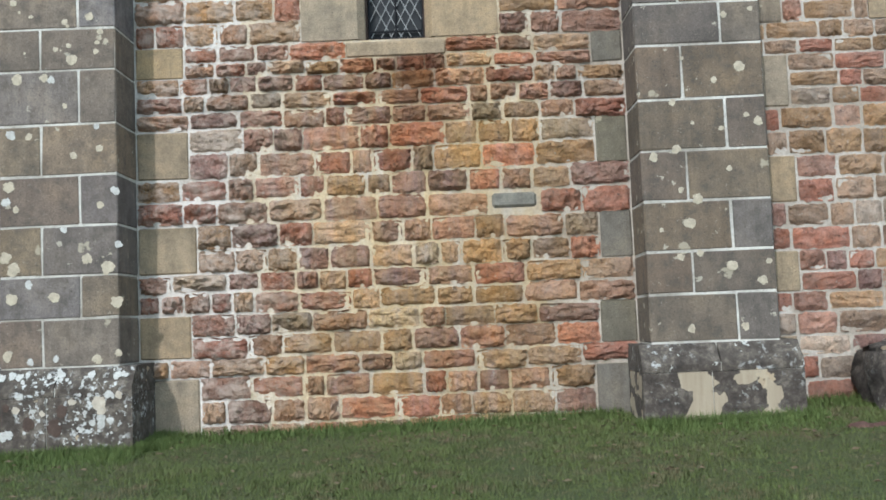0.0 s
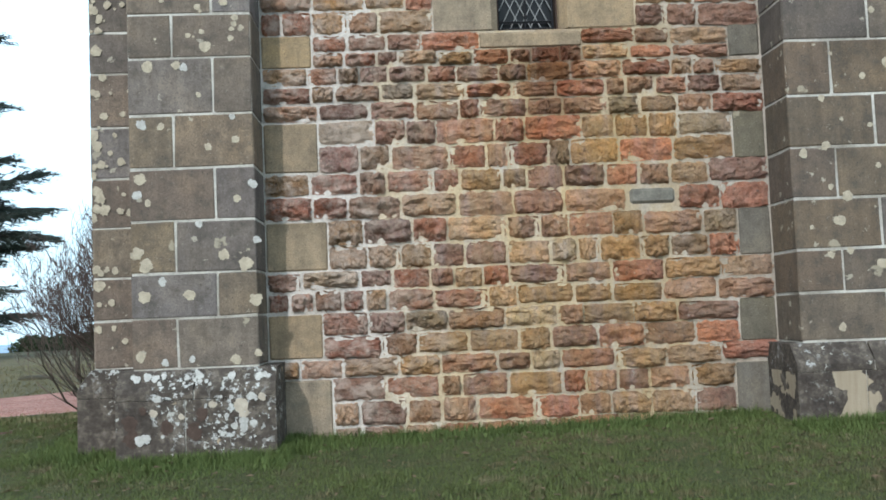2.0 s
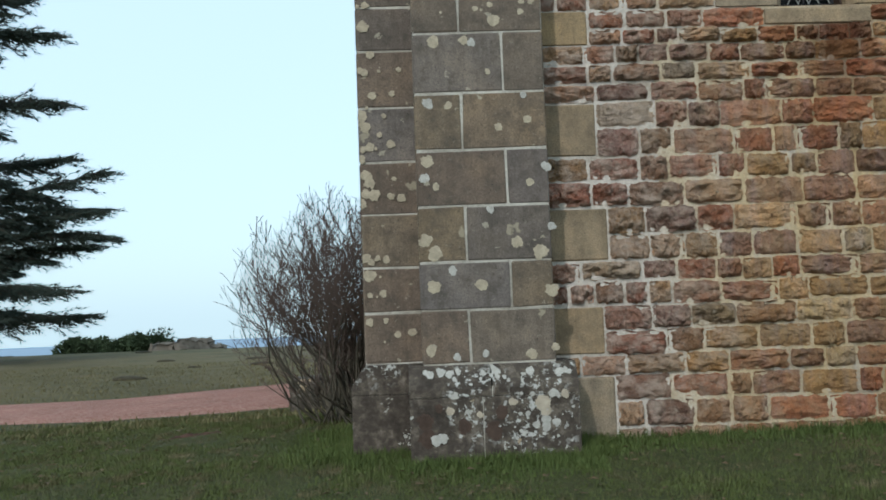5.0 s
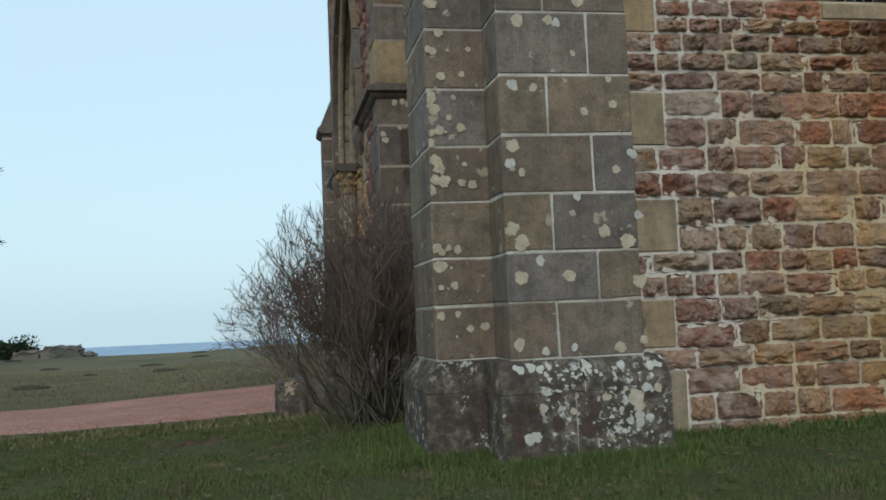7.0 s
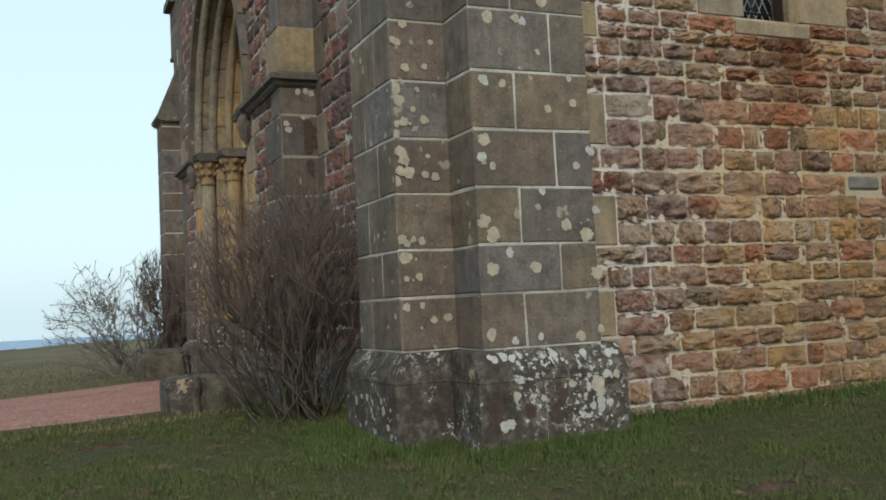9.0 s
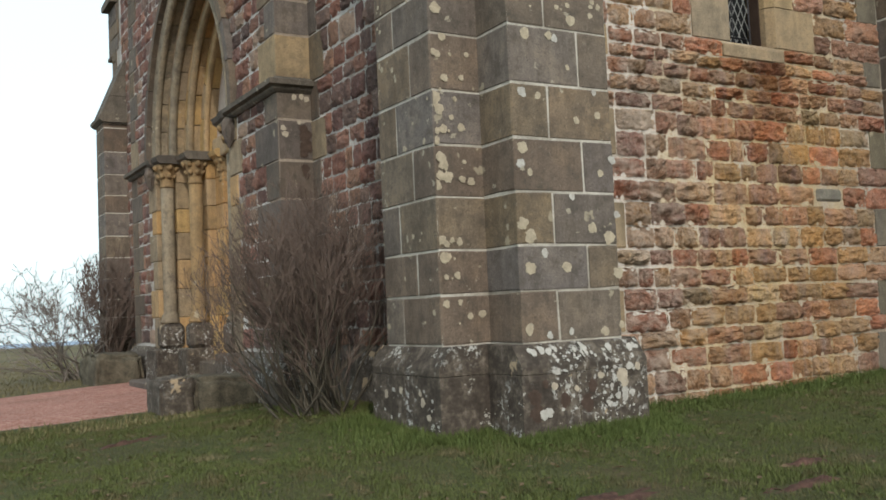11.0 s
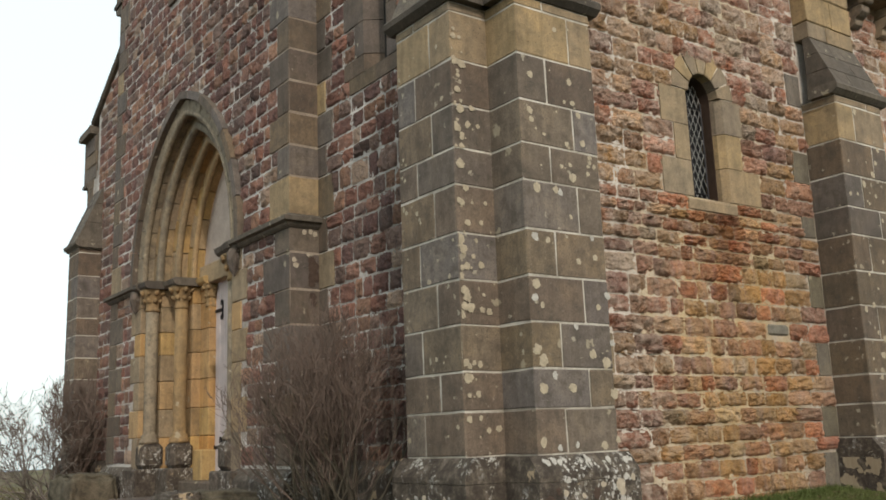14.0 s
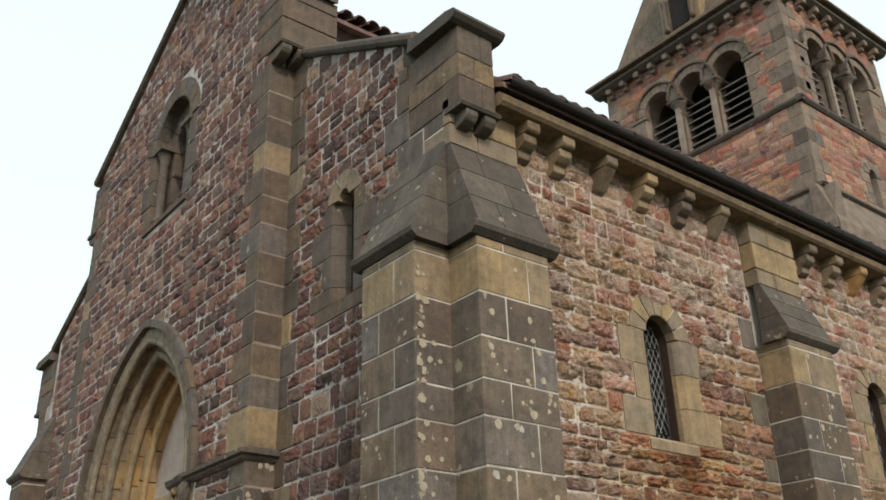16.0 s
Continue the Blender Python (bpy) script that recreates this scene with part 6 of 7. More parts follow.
        box("corbel", *sorted((q0[0], q1[0])), *sorted((q0[1], q1[1])), Z_TOP - 0.47, Z_TOP - 0.365, M_TOWER_STONE, parent, "small eaves corbel", 0.02)


belfry(tower_west, TW, W_BELLS, tower_blocks_w)
belfry(tower_south, TS, S_BELLS, tower_blocks_s)
arch_ring(tower_south, TS, "round", 15.40, 0.165, 11.5, 0.17, 0.22, -0.03, 0.2, M_TOWER_STONE, 5)
for s in (-1, 1):
    for k in range(3):
        u0, u1 = sorted((15.40 + s * 0.17, 15.40 + s * (0.17 + (0.4, 0.25, 0.4)[k])))
        dressed(tower_south, TS, u0, u1, 10.65 + 0.283 * k, 10.65 + 0.283 * (k + 1), M_TOWER_STONE, 0.014, 0.25, "jamb_stone")
        tower_blocks_s.append((u0, u1, 10.65 + 0.283 * k, 10.65 + 0.283 * (k + 1)))
tower_blocks_s += [(15.0, 15.8, 11.5, 11.9), (15.2, 15.6, 10.6, 11.5)]
box("tower_floor", TX0 + 0.56, TX1 - 0.5, TY0 + 0.56, TY1 - 0.5, 12.5, 12.65, M_DARK, tower_west, bevel=0)

# spire: a steep stone pyramid with a lucarne on its west side
AX, AY, AZ = (TX0 + TX1) / 2, (TY0 + TY1) / 2, 24.0
spire = thing("spire", "steep grey-brown stone pyramid spire over the bell tower", "spire", at=(AX, AY, Z_TOP))
bm = bmesh.new()
ov = 0.42
eav = [bm.verts.new((x, y, Z_TOP)) for x, y in ((TX0 - ov, TY0 - ov), (TX1 + ov, TY0 - ov), (TX1 + ov, TY1 + ov), (TX0 - ov, TY1 + ov))]
eav2 = [bm.verts.new((v.co.x, v.co.y, Z_TOP + 0.07)) for v in eav]
foot = [bm.verts.new((x, y, Z_TOP + 0.35)) for x, y in ((TX0 + 0.15, TY0 + 0.2), (TX1 - 0.15, TY0 + 0.2), (TX1 - 0.15, TY1 - 0.2), (TX0 + 0.15, TY1 - 0.2))]
tip = bm.verts.new((AX, AY, AZ))
for A, B in ((eav, eav2), (eav2, foot)):
    for i in range(4):
        bm.faces.new((A[i], A[(i + 1) % 4], B[(i + 1) % 4], B[i]))
for i in range(4):
    bm.faces.new((foot[i], foot[(i + 1) % 4], tip))
bm.faces.new(eav[::-1])
M_SPIRE = ashlar_mat("spire_stone", GREYS, False, 0.0)
part("roof", bm, M_SPIRE, spire)
LZ = Z_TOP + 0.55
box("lucarne", TX0 + 0.05, AX - 0.3, AY - 0.62, AY + 0.62, LZ - 0.1, LZ + 1.5, M_QUOIN, spire, "small gabled stone lucarne", 0.01)
prism("lucarne_roof", [(AY - 0.75, LZ + 1.45), (AY, LZ + 2.5), (AY + 0.75, LZ + 1.45)], 'x', TX0 - 0.05, AX, M_SPIRE, spire)
for s in (-1, 1):
    lathe_bm = lathe(bmesh.new(), [(0.08, LZ), (0.07, LZ + 0.1), (0.07, LZ + 0.9), (0.11, LZ + 1.0)], TX0 - 0.02, AY + s * 0.42, 10)
    part("lucarne_column", lathe_bm, M_ASHLAR_PLAIN, spire, "", True)
# no real hole: a near-black block paints the lucarne's shaded inside
box("opening", TX0 + 0.02, TX0 + 0.3, AY - 0.28, AY + 0.28, LZ, LZ + 1.1, M_DARK, spire, "near-black block in place of the unlit lucarne opening", 0.01)


def tower_blocked(blocks):
    def f(lo, hi):
        return [(a, b) for a, b, z0, z1 in blocks if lo < z1 - 0.02 and hi > z0 + 0.02]
    return f


# ---- plants and loose things ----
M_BOULDER = ashlar_mat("dark_boulder", [(0.0, (0.075, 0.072, 0.072)), (1.0, (0.11, 0.105, 0.10))], False, 0.0, 0.25)
M_TUSSOCK = plain("tussock", (0.048, 0.040, 0.024), 0.95, 0.4, 6.0)
M_PALE = plain("pale_twig", (0.17, 0.145, 0.125), 0.9, 0.3, 18.0)

def tubes(paths, sides=4):
    """Tapered tubes along paths of (point, radius), as plain arrays."""
    verts, faces = [], []
    for path in paths:
        base = len(verts)
        for i, (p, r) in enumerate(path):
            a, b = path[max(0, i - 1)][0], path[min(len(path) - 1, i + 1)][0]
            t = (b - a).normalized()
            u = t.orthogonal().normalized()
            w = t.cross(u)
            for k in range(sides):
                an = 2 * math.pi * k / sides
                verts.append(p + (u * math.cos(an) + w * math.sin(an)) * r)
        for i in range(len(path) - 1):
            for k in range(sides):
                q = (k + 1) % sides
                faces.append((base + i * sides + k, base + i * sides + q, base + (i + 1) * sides + q, base + (i + 1) * sides + k))
    return verts, faces


def grow(r, start, direction, length, radius, depth, out, up=0.25, wander=0.22, kids=(3, 5), spread=(0.35, 0.8), steps=6):
    """A branch that bends upward and forks; appends to out[depth]."""
    p, d, path = Vector(start), Vector(direction).normalized(), []
    for i in range(steps + 1):
        f = i / steps
        path.append((p.copy(), max(0.0012, radius * (1 - 0.75 * f))))
        d = (d + Vector((r.gauss(0, wander), r.gauss(0, wander), r.gauss(0, wander * 0.6) + up * 0.25))).normalized()
        p = p + d * (length / steps)
    out.append((depth, path))
    if depth <= 0:
        return
    for _ in range(r.randint(*kids)):
        i = r.randint(2, steps)
        q, rad = path[i]
        side = Vector((r.gauss(0, 1), r.gauss(0, 1), r.gauss(0, 0.5)))
        base = (path[i][0] - path[i - 1][0]).normalized()
        nd = (base + side.normalized() * r.uniform(*spread)).normalized()
        grow(r, q, nd, length * r.uniform(0.38, 0.62), rad * 0.62, depth - 1, out, up, wander, kids, spread, max(3, steps - 1))


def shrub(name, at, stems, height, lean, seed, label, materials, spread=0.55, depth=3, kids=(3, 4), radius=0.014, up=0.3, thin=0.0015, wander=0.15, hull=(1, 1, 1)):
    r = random.Random(seed)
    t = thing(name, label, "shrub", "bare shrubs by the church", at=at)
    out = []
    for k in range(stems):
        a = r.uniform(0, 2 * math.pi)
        s = r.uniform(0.05, spread)
        d = Vector((math.cos(a) * s + lean[0], math.sin(a) * s + lean[1], 1.0))
        st = Vector(at) + Vector((r.gauss(0, 0.13), r.gauss(0, 0.13), -0.05))
        grow(r, st, d, height * r.uniform(0.62, 0.9), radius * r.uniform(0.6, 1.2), depth, out, up, wander, kids, (0.4, 0.95), 7)
    # the crown keeps within a rounded, ragged outline
    kept = []
    for dp, path in out:
        n_in = 0
        for p, _ in path:
            q = p - Vector(at) - Vector((lean[0] * 0.6, lean[1] * 0.6, hull[2] * 0.36))
            e = q.normalized() * 5.0 if q.length > 0.01 else q
            lim = 0.95 + 0.75 * noise.noise(e + Vector((seed, 0, 0)))
            if (q.x / hull[0]) ** 2 + (q.y / hull[1]) ** 2 + (max(q.z, 0) / (hull[2] * 0.64)) ** 2 > lim:
                break
            n_in += 1
        if n_in > 2:
            kept.append((dp, path[:n_in]))
    out = kept
    for dp, path in out:
        if dp == depth:
            v, f = tubes([path], 5)
            link_part("stem", mesh_of("stem", v, f, materials[0], True), t)
    v, f = tubes([[(p, max(q, thin)) for p, q in path] for dp, path in out if dp < depth], 3)
    tagged(link_part("crown", mesh_of("crown", v, f, materials[1]), t, "dense leafless twigs"), kind="stuff")
    return t


shrub("shrub", (-0.74, 1.52, -0.02), 60, 1.60, (-0.08, 0.10), 11, "leafless grey-brown shrub growing against the church front", (M_BARK, M_TWIG), 1.1, 3, (4, 5), 0.012, 0.46, 0.0021, 0.20, (0.96, 1.10, 1.86))
shrub("shrub", (-0.62, 10.55, -0.10), 36, 1.85, (0.0, 0.0), 12, "reddish leafless shrub beside the far front corner", (M_TWIG, M_TWIG), 0.34, 3, (3, 4), 0.012, 0.4, 0.0045, 0.15, (0.6, 0.7, 2.1))
shrub("shrub", (-1.15, 10.3, -0.10), 30, 1.7, (-0.5, 0.05), 13, "grey leafless shrub beside the far stone slab", (M_PALE, M_PALE), 0.95, 3, (3, 4), 0.014, 0.02, 0.0042, 0.26, (1.05, 0.9, 1.8))


def cedar(at, height, seed):
    """A cedar with level, layered boughs; each bough carries flat sprays of needles."""
    r = random.Random(seed)
    t = thing("cedar_tree", "dark blue-green cedar with level layered boughs", "tree", at=at)
    x, y, z = at
    trunk = [(Vector((x + 0.1 * math.sin(k), y, z - 0.3 + (height + 0.3) * k / 10)), 0.55 * (1 - k / 10.5)) for k in range(11)]
    v, f = tubes([trunk], 12)
    link_part("trunk", mesh_of("trunk", v, f, M_BARK, True), t, "dark bark")
    twigs, nv, nf = [], [], []
    for h, reach in ((1.75, 4.9), (3.0, 4.9), (3.7, 5.0), (4.4, 5.5), (5.0, 5.3), (5.6, 5.9), (6.9, 4.4), (8.9, 4.4), (11.4, 3.6), (12.9, 2.8), (14.2, 2.2), (15.1, 1.5)):
        n = 5
        a0 = r.uniform(-0.3, 0.3)
        for k in range(n):
            a = a0 + 2 * math.pi * k / n + r.uniform(-0.3, 0.3) * (k > 0)
            ln = reach * r.uniform(0.9, 1.05)
            p, d, path = Vector((x, y, z + h - 0.3 + r.uniform(-0.15, 0.15))), Vector((math.cos(a), math.sin(a), 0.10)), []
            for i in range(11):
                path.append((p.copy(), 0.085 * (1 - i / 11.5)))
                d = (d + Vector((r.gauss(0, 0.09), r.gauss(0, 0.09), r.gauss(-0.01, 0.03)))).normalized()
                p = p + d * ln / 10
            lv_, lf = tubes([path], 5)
            link_part("limb", mesh_of("limb", lv_, lf, M_BARK), t)
            for i in range(2, 11):
                q = path[i][0]
                base = (path[i][0] - path[i - 1][0]).normalized()
                full = min(1.0, (11.5 - i) / 5)
                for s in (-1, 1):
                    for _ in range(9):
                        side = Vector((-base.y, base.x, 0)) * s
                        dd = (base * r.uniform(0.7, 1.4) + side * r.uniform(0.15, 0.8) + Vector((0, 0, r.uniform(-0.62, 0.20) * full))).normalized()
                        l2 = r.uniform(0.5, 1.5) * (0.55 + 0.45 * full)
                        s0 = q + base * r.uniform(-0.4, 0.4)
                        e1 = s0 + dd * l2 * 0.5 + Vector((0, 0, 0.03))
                        e2 = s0 + dd * l2 + Vector((0, 0, r.uniform(-0.10, 0.04)))
                        twigs.append([(s0, 0.018), (e1, 0.013), (e2, 0.005)])
                        for w in range(int(26 * l2) + 4):
                            g = r.uniform(0.1, 1.02)
                            c = s0.lerp(e2, g) + Vector((r.gauss(0, 0.05), r.gauss(0, 0.05), r.gauss(0, 0.025)))
                            nd = (dd * r.uniform(0.5, 1.2) + Vector((r.gauss(0, 0.4), r.gauss(0, 0.4), r.uniform(-0.3, 0.3)))).normalized()
                            sd = nd.cross(Vector((r.gauss(0, 1), r.gauss(0, 1), r.gauss(0, 1)))).normalized()
                            L, W = r.uniform(0.12, 0.26), r.uniform(0.012, 0.026)
                            b0 = len(nv)
                            nv.extend((c - sd * W, c + sd * W, c + nd * L))
                            nf.append((b0, b0 + 1, b0 + 2))
    v, f = tubes(twigs, 3)
    tagged(link_part("branchwork", mesh_of("branchwork", v, f, M_BARK), t, "fine dark side branches"), kind="stuff")
    tagged(link_part("crown", mesh_of("crown", nv, nf, M_NEEDLE), t, "flat sprays of blue-green needles"), kind="stuff")


cedar((-16.2, 25.0, -0.5), 16.0, 21)


# low stone blocks flanking the door path
def rough_block(name, x0, x1, y0, y1, z0, z1, material, label, category, seed, cuts=5, amp=0.035):
    bm = bmesh.new()
    bmesh.ops.create_cube(bm, size=1.0, matrix=Matrix.LocRotScale(((x0 + x1) / 2, (y0 + y1) / 2, (z0 + z1) / 2), None, (x1 - x0, y1 - y0, z1 - z0)))
    bmesh.ops.bevel(bm, geom=bm.edges[:], offset=min(x1 - x0, y1 - y0, z1 - z0) * 0.08, segments=2, affect='EDGES')
    bmesh.ops.subdivide_edges(bm, edges=bm.edges[:], cuts=cuts, use_grid_fill=True)
    for v in bm.verts:
        n3 = noise.noise_vector(v.co * 4.0 + Vector((seed, 0, 0)))
        n4 = noise.noise_vector(v.co * 11.0 + Vector((seed, 5, 0)))
        n5 = noise.noise_vector(v.co * 26.0 + Vector((seed, 9, 0)))
        v.co += n3 * amp + n4 * amp * 0.7 + n5 * amp * 0.35
    ob = part(name, bm, material, None, "", True)
    return tagged(ob, label, category)


M_LICHBLOCK = ashlar_mat("lichened_block", [(0.0, (0.22, 0.20, 0.16)), (1.0, (0.28, 0.25, 0.20))], False, 0.0, 0.45)
rough_block("stone_block", -1.48, -1.16, 3.44, 4.05, -0.32, 0.20, M_LICHBLOCK, "low pale lichened stone ending the kerb by the path", "stone", 1, 6, 0.022)
rough_block("stone_block", -1.17, -0.50, 3.42, 4.02, -0.32, 0.185, M_MOSS, "low dark mossy kerb stone beside the door path", "stone", 2, 6, 0.035)
rough_block("stone_block", -1.25, -0.62, 7.95, 9.15, -0.30, 0.30, M_MOSS, "low mossy stone slab on the far side of the door", "stone", 3, 6, 0.06)
rough_block("boulder", 5.88, 6.55, -0.62, -0.02, -0.1, 0.43, M_BOULDER, "dark grey lichened boulder against the side wall", "boulder", 4, 5, 0.06)

# distant hilltop: rock outcrop, gorse, molehills
for k, (x, y, sx, sy, z0, z1) in enumerate(((-12.2, 42.0, 1.3, 0.8, -1.8, -0.10), (-11.2, 41.7, 0.95, 0.6, -1.8, 0.04), (-10.5, 41.9, 0.7, 0.6, -1.8, -0.30))):
    rough_block("outcrop", x - sx, x + sx * 0.8, y - sy, y + sy, z0, z1, M_ROCK, "grey-brown rock outcrop on the hilltop rim", "rock", 20 + k, 4, 0.22)


def leaf_mass(name, centre, size, count, leaf, material, label, category, seed, z_bias=0.0):
    """Evergreen scrub as thousands of small leaves round uneven lobes, on short stems."""
    r = random.Random(seed)
    lobes = [(Vector((centre[0] + r.uniform(-1, 1) * size[0], centre[1] + r.uniform(-1, 1) * size[1], centre[2] + size[2] * r.uniform(0.1, 0.55))), size[2] * r.uniform(0.3, 0.55)) for _ in range(int(size[0] * 14) + 6)]
    v, f = [], []
    for _ in range(count):
        c, rad = r.choice(lobes)
        d = Vector((r.gauss(0, 1), r.gauss(0, 1), r.gauss(0, 0.9))).normalized()
        p = c + d * rad * (r.random() ** 0.35)
        n = (d + Vector((r.gauss(0, 0.6), r.gauss(0, 0.6), r.gauss(0, 0.6) + 0.4))).normalized()
        s = n.orthogonal().normalized() * leaf * r.uniform(0.3, 0.6)
        b0 = len(v)
        v.extend((p - s, p + s, p + n * leaf * r.uniform(0.8, 1.6)))
        f.append((b0, b0 + 1, b0 + 2))
    ob = new(name, mesh_of(name, v, f, material))
    return tagged(ob, label, category, kind="stuff")


leaf_mass("gorse_thicket", (-15.7, 43.2, -0.80), (2.5, 0.8, 1.22), 16000, 0.13, M_HEDGE, "dark green gorse thicket on the hilltop rim", "scrub", 31)
leaf_mass("gorse_thicket", (-13.5, 43.2, -0.62), (0.35, 0.4, 1.25), 1900, 0.11, M_HEDGE, "small taller gorse bush on the hilltop rim", "scrub", 32)
leaf_mass("gorse_thicket", (-27.0, 41.5, -1.1), (5.0, 1.4, 1.5), 7000, 0.16, M_HEDGE, "dark green gorse thicket on the hilltop rim", "scrub", 33)
leaf_mass("scrub_line", (-3.6, 44.0, -1.5), (2.6, 1.2, 1.0), 4000, 0.13, M_HEDGE, "low dark scrub below the hilltop rim", "scrub", 34)
mr = random.Random(5)
for k in range(34):
    x, y = mr.uniform(-24, -3), mr.uniform(12, 38)
    s = mr.uniform(0.09, 0.26)
    bm = bmesh.new()
    bmesh.ops.create_icosphere(bm, subdivisions=2, radius=1.0, matrix=Matrix.Translation((x, y, ground_z(x, y))) @ Matrix.Diagonal((s * 1.5, s, s * 0.32, 1)))
    for v in bm.verts:
        v.co += noise.noise_vector(v.co * 3) * 0.12 * s
    tagged(part("molehill", bm, M_TUSSOCK, None, "", True), "low dark tussock mound in the meadow", "mound", "mounds in the meadow")


# ---- lichen rosettes ----
def lichen(parent, spots, plane, material, name="lichen", seed=1, label="pale round lichen rosettes"):
    """Flat uneven rosettes lying on a face. spots: (along, height, radius); plane maps (u, out, z) to the world."""
    r = random.Random(seed)
    v, f = [], []
    for u, z, rad in spots:
        n, c = 44, len(v)
        e = Vector((r.uniform(0, 90), r.uniform(0, 90), 0))
        lobes = []
        for k in range(n):
            w = Vector((math.cos(2 * math.pi * k / n), math.sin(2 * math.pi * k / n), 0))
            lobes.append(rad * (0.88 + 0.34 * noise.noise(w * 0.9 + e) + 0.22 * noise.noise(w * 2.6 + e) + 0.12 * noise.noise(w * 7.0 + e)))
        lift = 0.0004 * (len(v) // 89 % 12)
        v.append(plane(u, 0.0028 + lift, z))
        for ring, out in ((0.6, 0.0027 + lift), (1.0, 0.0018 + lift)):
            for k in range(n):
                a = 2 * math.pi * k / n
                v.append(plane(u + lobes[k] * ring * math.cos(a), out, z + lobes[k] * ring * math.sin(a)))
        for k in range(n):
            q = (k + 1) % n
            f.append((c, c + 1 + k, c + 1 + q))
            f.append((c + 1 + k, c + 1 + n + k, c + 1 + n + q, c + 1 + q))
    tagged(link_part(name, mesh_of(name, v, f, material, True), parent, label), kind="stuff")


S_SPOTS = [(-0.001, 2.531, 0.042), (0.189, 2.527, 0.033), (0.24, 2.515, 0.029), (0.393, 2.654, 0.042), (0.337, 2.323, 0.02), (-0.05, 2.132, 0.039), (0.079, 2.115, 0.026), (0.39, 1.969, 0.029), (0.555, 2.168, 0.023), (0.575, 2.015, 0.029), (-0.061, 1.764, 0.042), (-0.086, 1.657, 0.036), (-0.016, 1.602, 0.026), (0.574, 1.614, 0.029), (0.682, 1.708, 0.036), (-0.095, 1.265, 0.046), (-0.033, 1.185, 0.049), (0.317, 1.449, 0.026), (0.481, 1.24, 0.042), (0.625, 1.175, 0.052), (0.7, 1.334, 0.029), (-0.047, 0.98, 0.049), (0.244, 0.981, 0.039), (0.07, 1.075, 0.033), (0.687, 0.931, 0.049), (-0.081, 0.579, 0.036), (0.077, 0.539, 0.029), (0.691, 0.581, 0.029), (0.54, 0.54, 0.036), (0.257, 0.554, 0.026)]
F_SPOTS = [(-0.415, 2.554, 0.031), (-0.46, 2.439, 0.028), (-0.408, 2.276, 0.031), (-0.436, 1.931, 0.034), (-0.295, 1.951, 0.031), (-0.369, 2.014, 0.021), (-0.443, 1.691, 0.041), (-0.418, 1.615, 0.045), (-0.238, 1.583, 0.031), (-0.306, 1.6, 0.028), (-0.377, 0.957, 0.028), (-0.463, 0.948, 0.021)]
lichen(butt_corner, S_SPOTS[::3] + S_SPOTS[1::3], lambda u, o, z: (u, -0.41 - o, z), M_LICHEN, seed=2)
lichen(butt_corner, S_SPOTS[2::3], lambda u, o, z: (u, -0.41 - o, z), M_LICHEN_W, seed=3)
lichen(butt_west, F_SPOTS, lambda u, o, z: (u, -0.04 - o, z), M_LICHEN, seed=4)
lr = random.Random(9)
lichen(butt_corner, [(lr.uniform(-0.10, 0.66), lr.uniform(2.7, 4.0), lr.uniform(0.008, 0.036)) for _ in range(30)], lambda u, o, z: (u, -0.41 - o, z), M_LICHEN, seed=6)
lichen(butt_west, [(-0.49 + 0.34 * lr.random() ** 2.2, lr.uniform(0.6, 4.0), lr.uniform(0.008, 0.03)) for _ in range(34)], lambda u, o, z: (u, -0.04 - o, z), M_LICHEN, seed=7)
lichen(butt_west, [(lr.choice((lr.uniform(0.0, 0.74), lr.gauss(0.70, 0.03))), lr.uniform(0.6, 4.0), lr.uniform(0.008, 0.026)) for _ in range(36)], lambda u, o, z: (-0.51 - o, min(u, 0.73), z), M_LICHEN, seed=8)
lichen(butt_bay, [(lr.uniform(4.40, 5.2), lr.uniform(0.55, 4.0), lr.uniform(0.010, 0.042)) for _ in range(38)], lambda u, o, z: (u, -0.41 - o, z), M_LICHEN, seed=9)
# white crust on the plinths
def ledge(u, o, z):
    """Along the sloped top of the corner plinth and down its face."""
    return (u, -0.51 - o, z) if z < 0.34 else (u, -0.50 + (z - 0.36) * 0.62 - o, z + 0.012)


lichen(butt_corner, [(lr.uniform(-0.2, 0.78), lr.uniform(0.38, 0.46), lr.uniform(0.007, 0.022)) for _ in range(22)], ledge, M_LICHEN_W, seed=12)
lichen(butt_corner, [(lr.gauss(0.55, 0.16), lr.uniform(0.02, 0.32), lr.uniform(0.004, 0.016)) for _ in range(40)] + [(-0.07, 0.05, 0.036), (-0.03, 0.06, 0.032), (0.60, 0.15, 0.03)], lambda u, o, z: (min(u, 0.78), -0.51 - o, z), M_LICHEN_W, seed=13)
lichen(butt_west, [(lr.uniform(-0.1, 0.8), lr.uniform(0.0, 0.27), lr.uniform(0.004, 0.018)) for _ in range(24)], lambda u, o, z: (-0.60 - o, u, z), M_LICHEN_W, seed=14)
lichen(butt_west, [(lr.gauss(-0.47, 0.03), lr.uniform(1.0, 3.9), lr.uniform(0.012, 0.045)) for _ in range(34)], lambda u, o, z: (max(u, -0.505), -0.04 - o, z), M_LICHEN, seed=15)
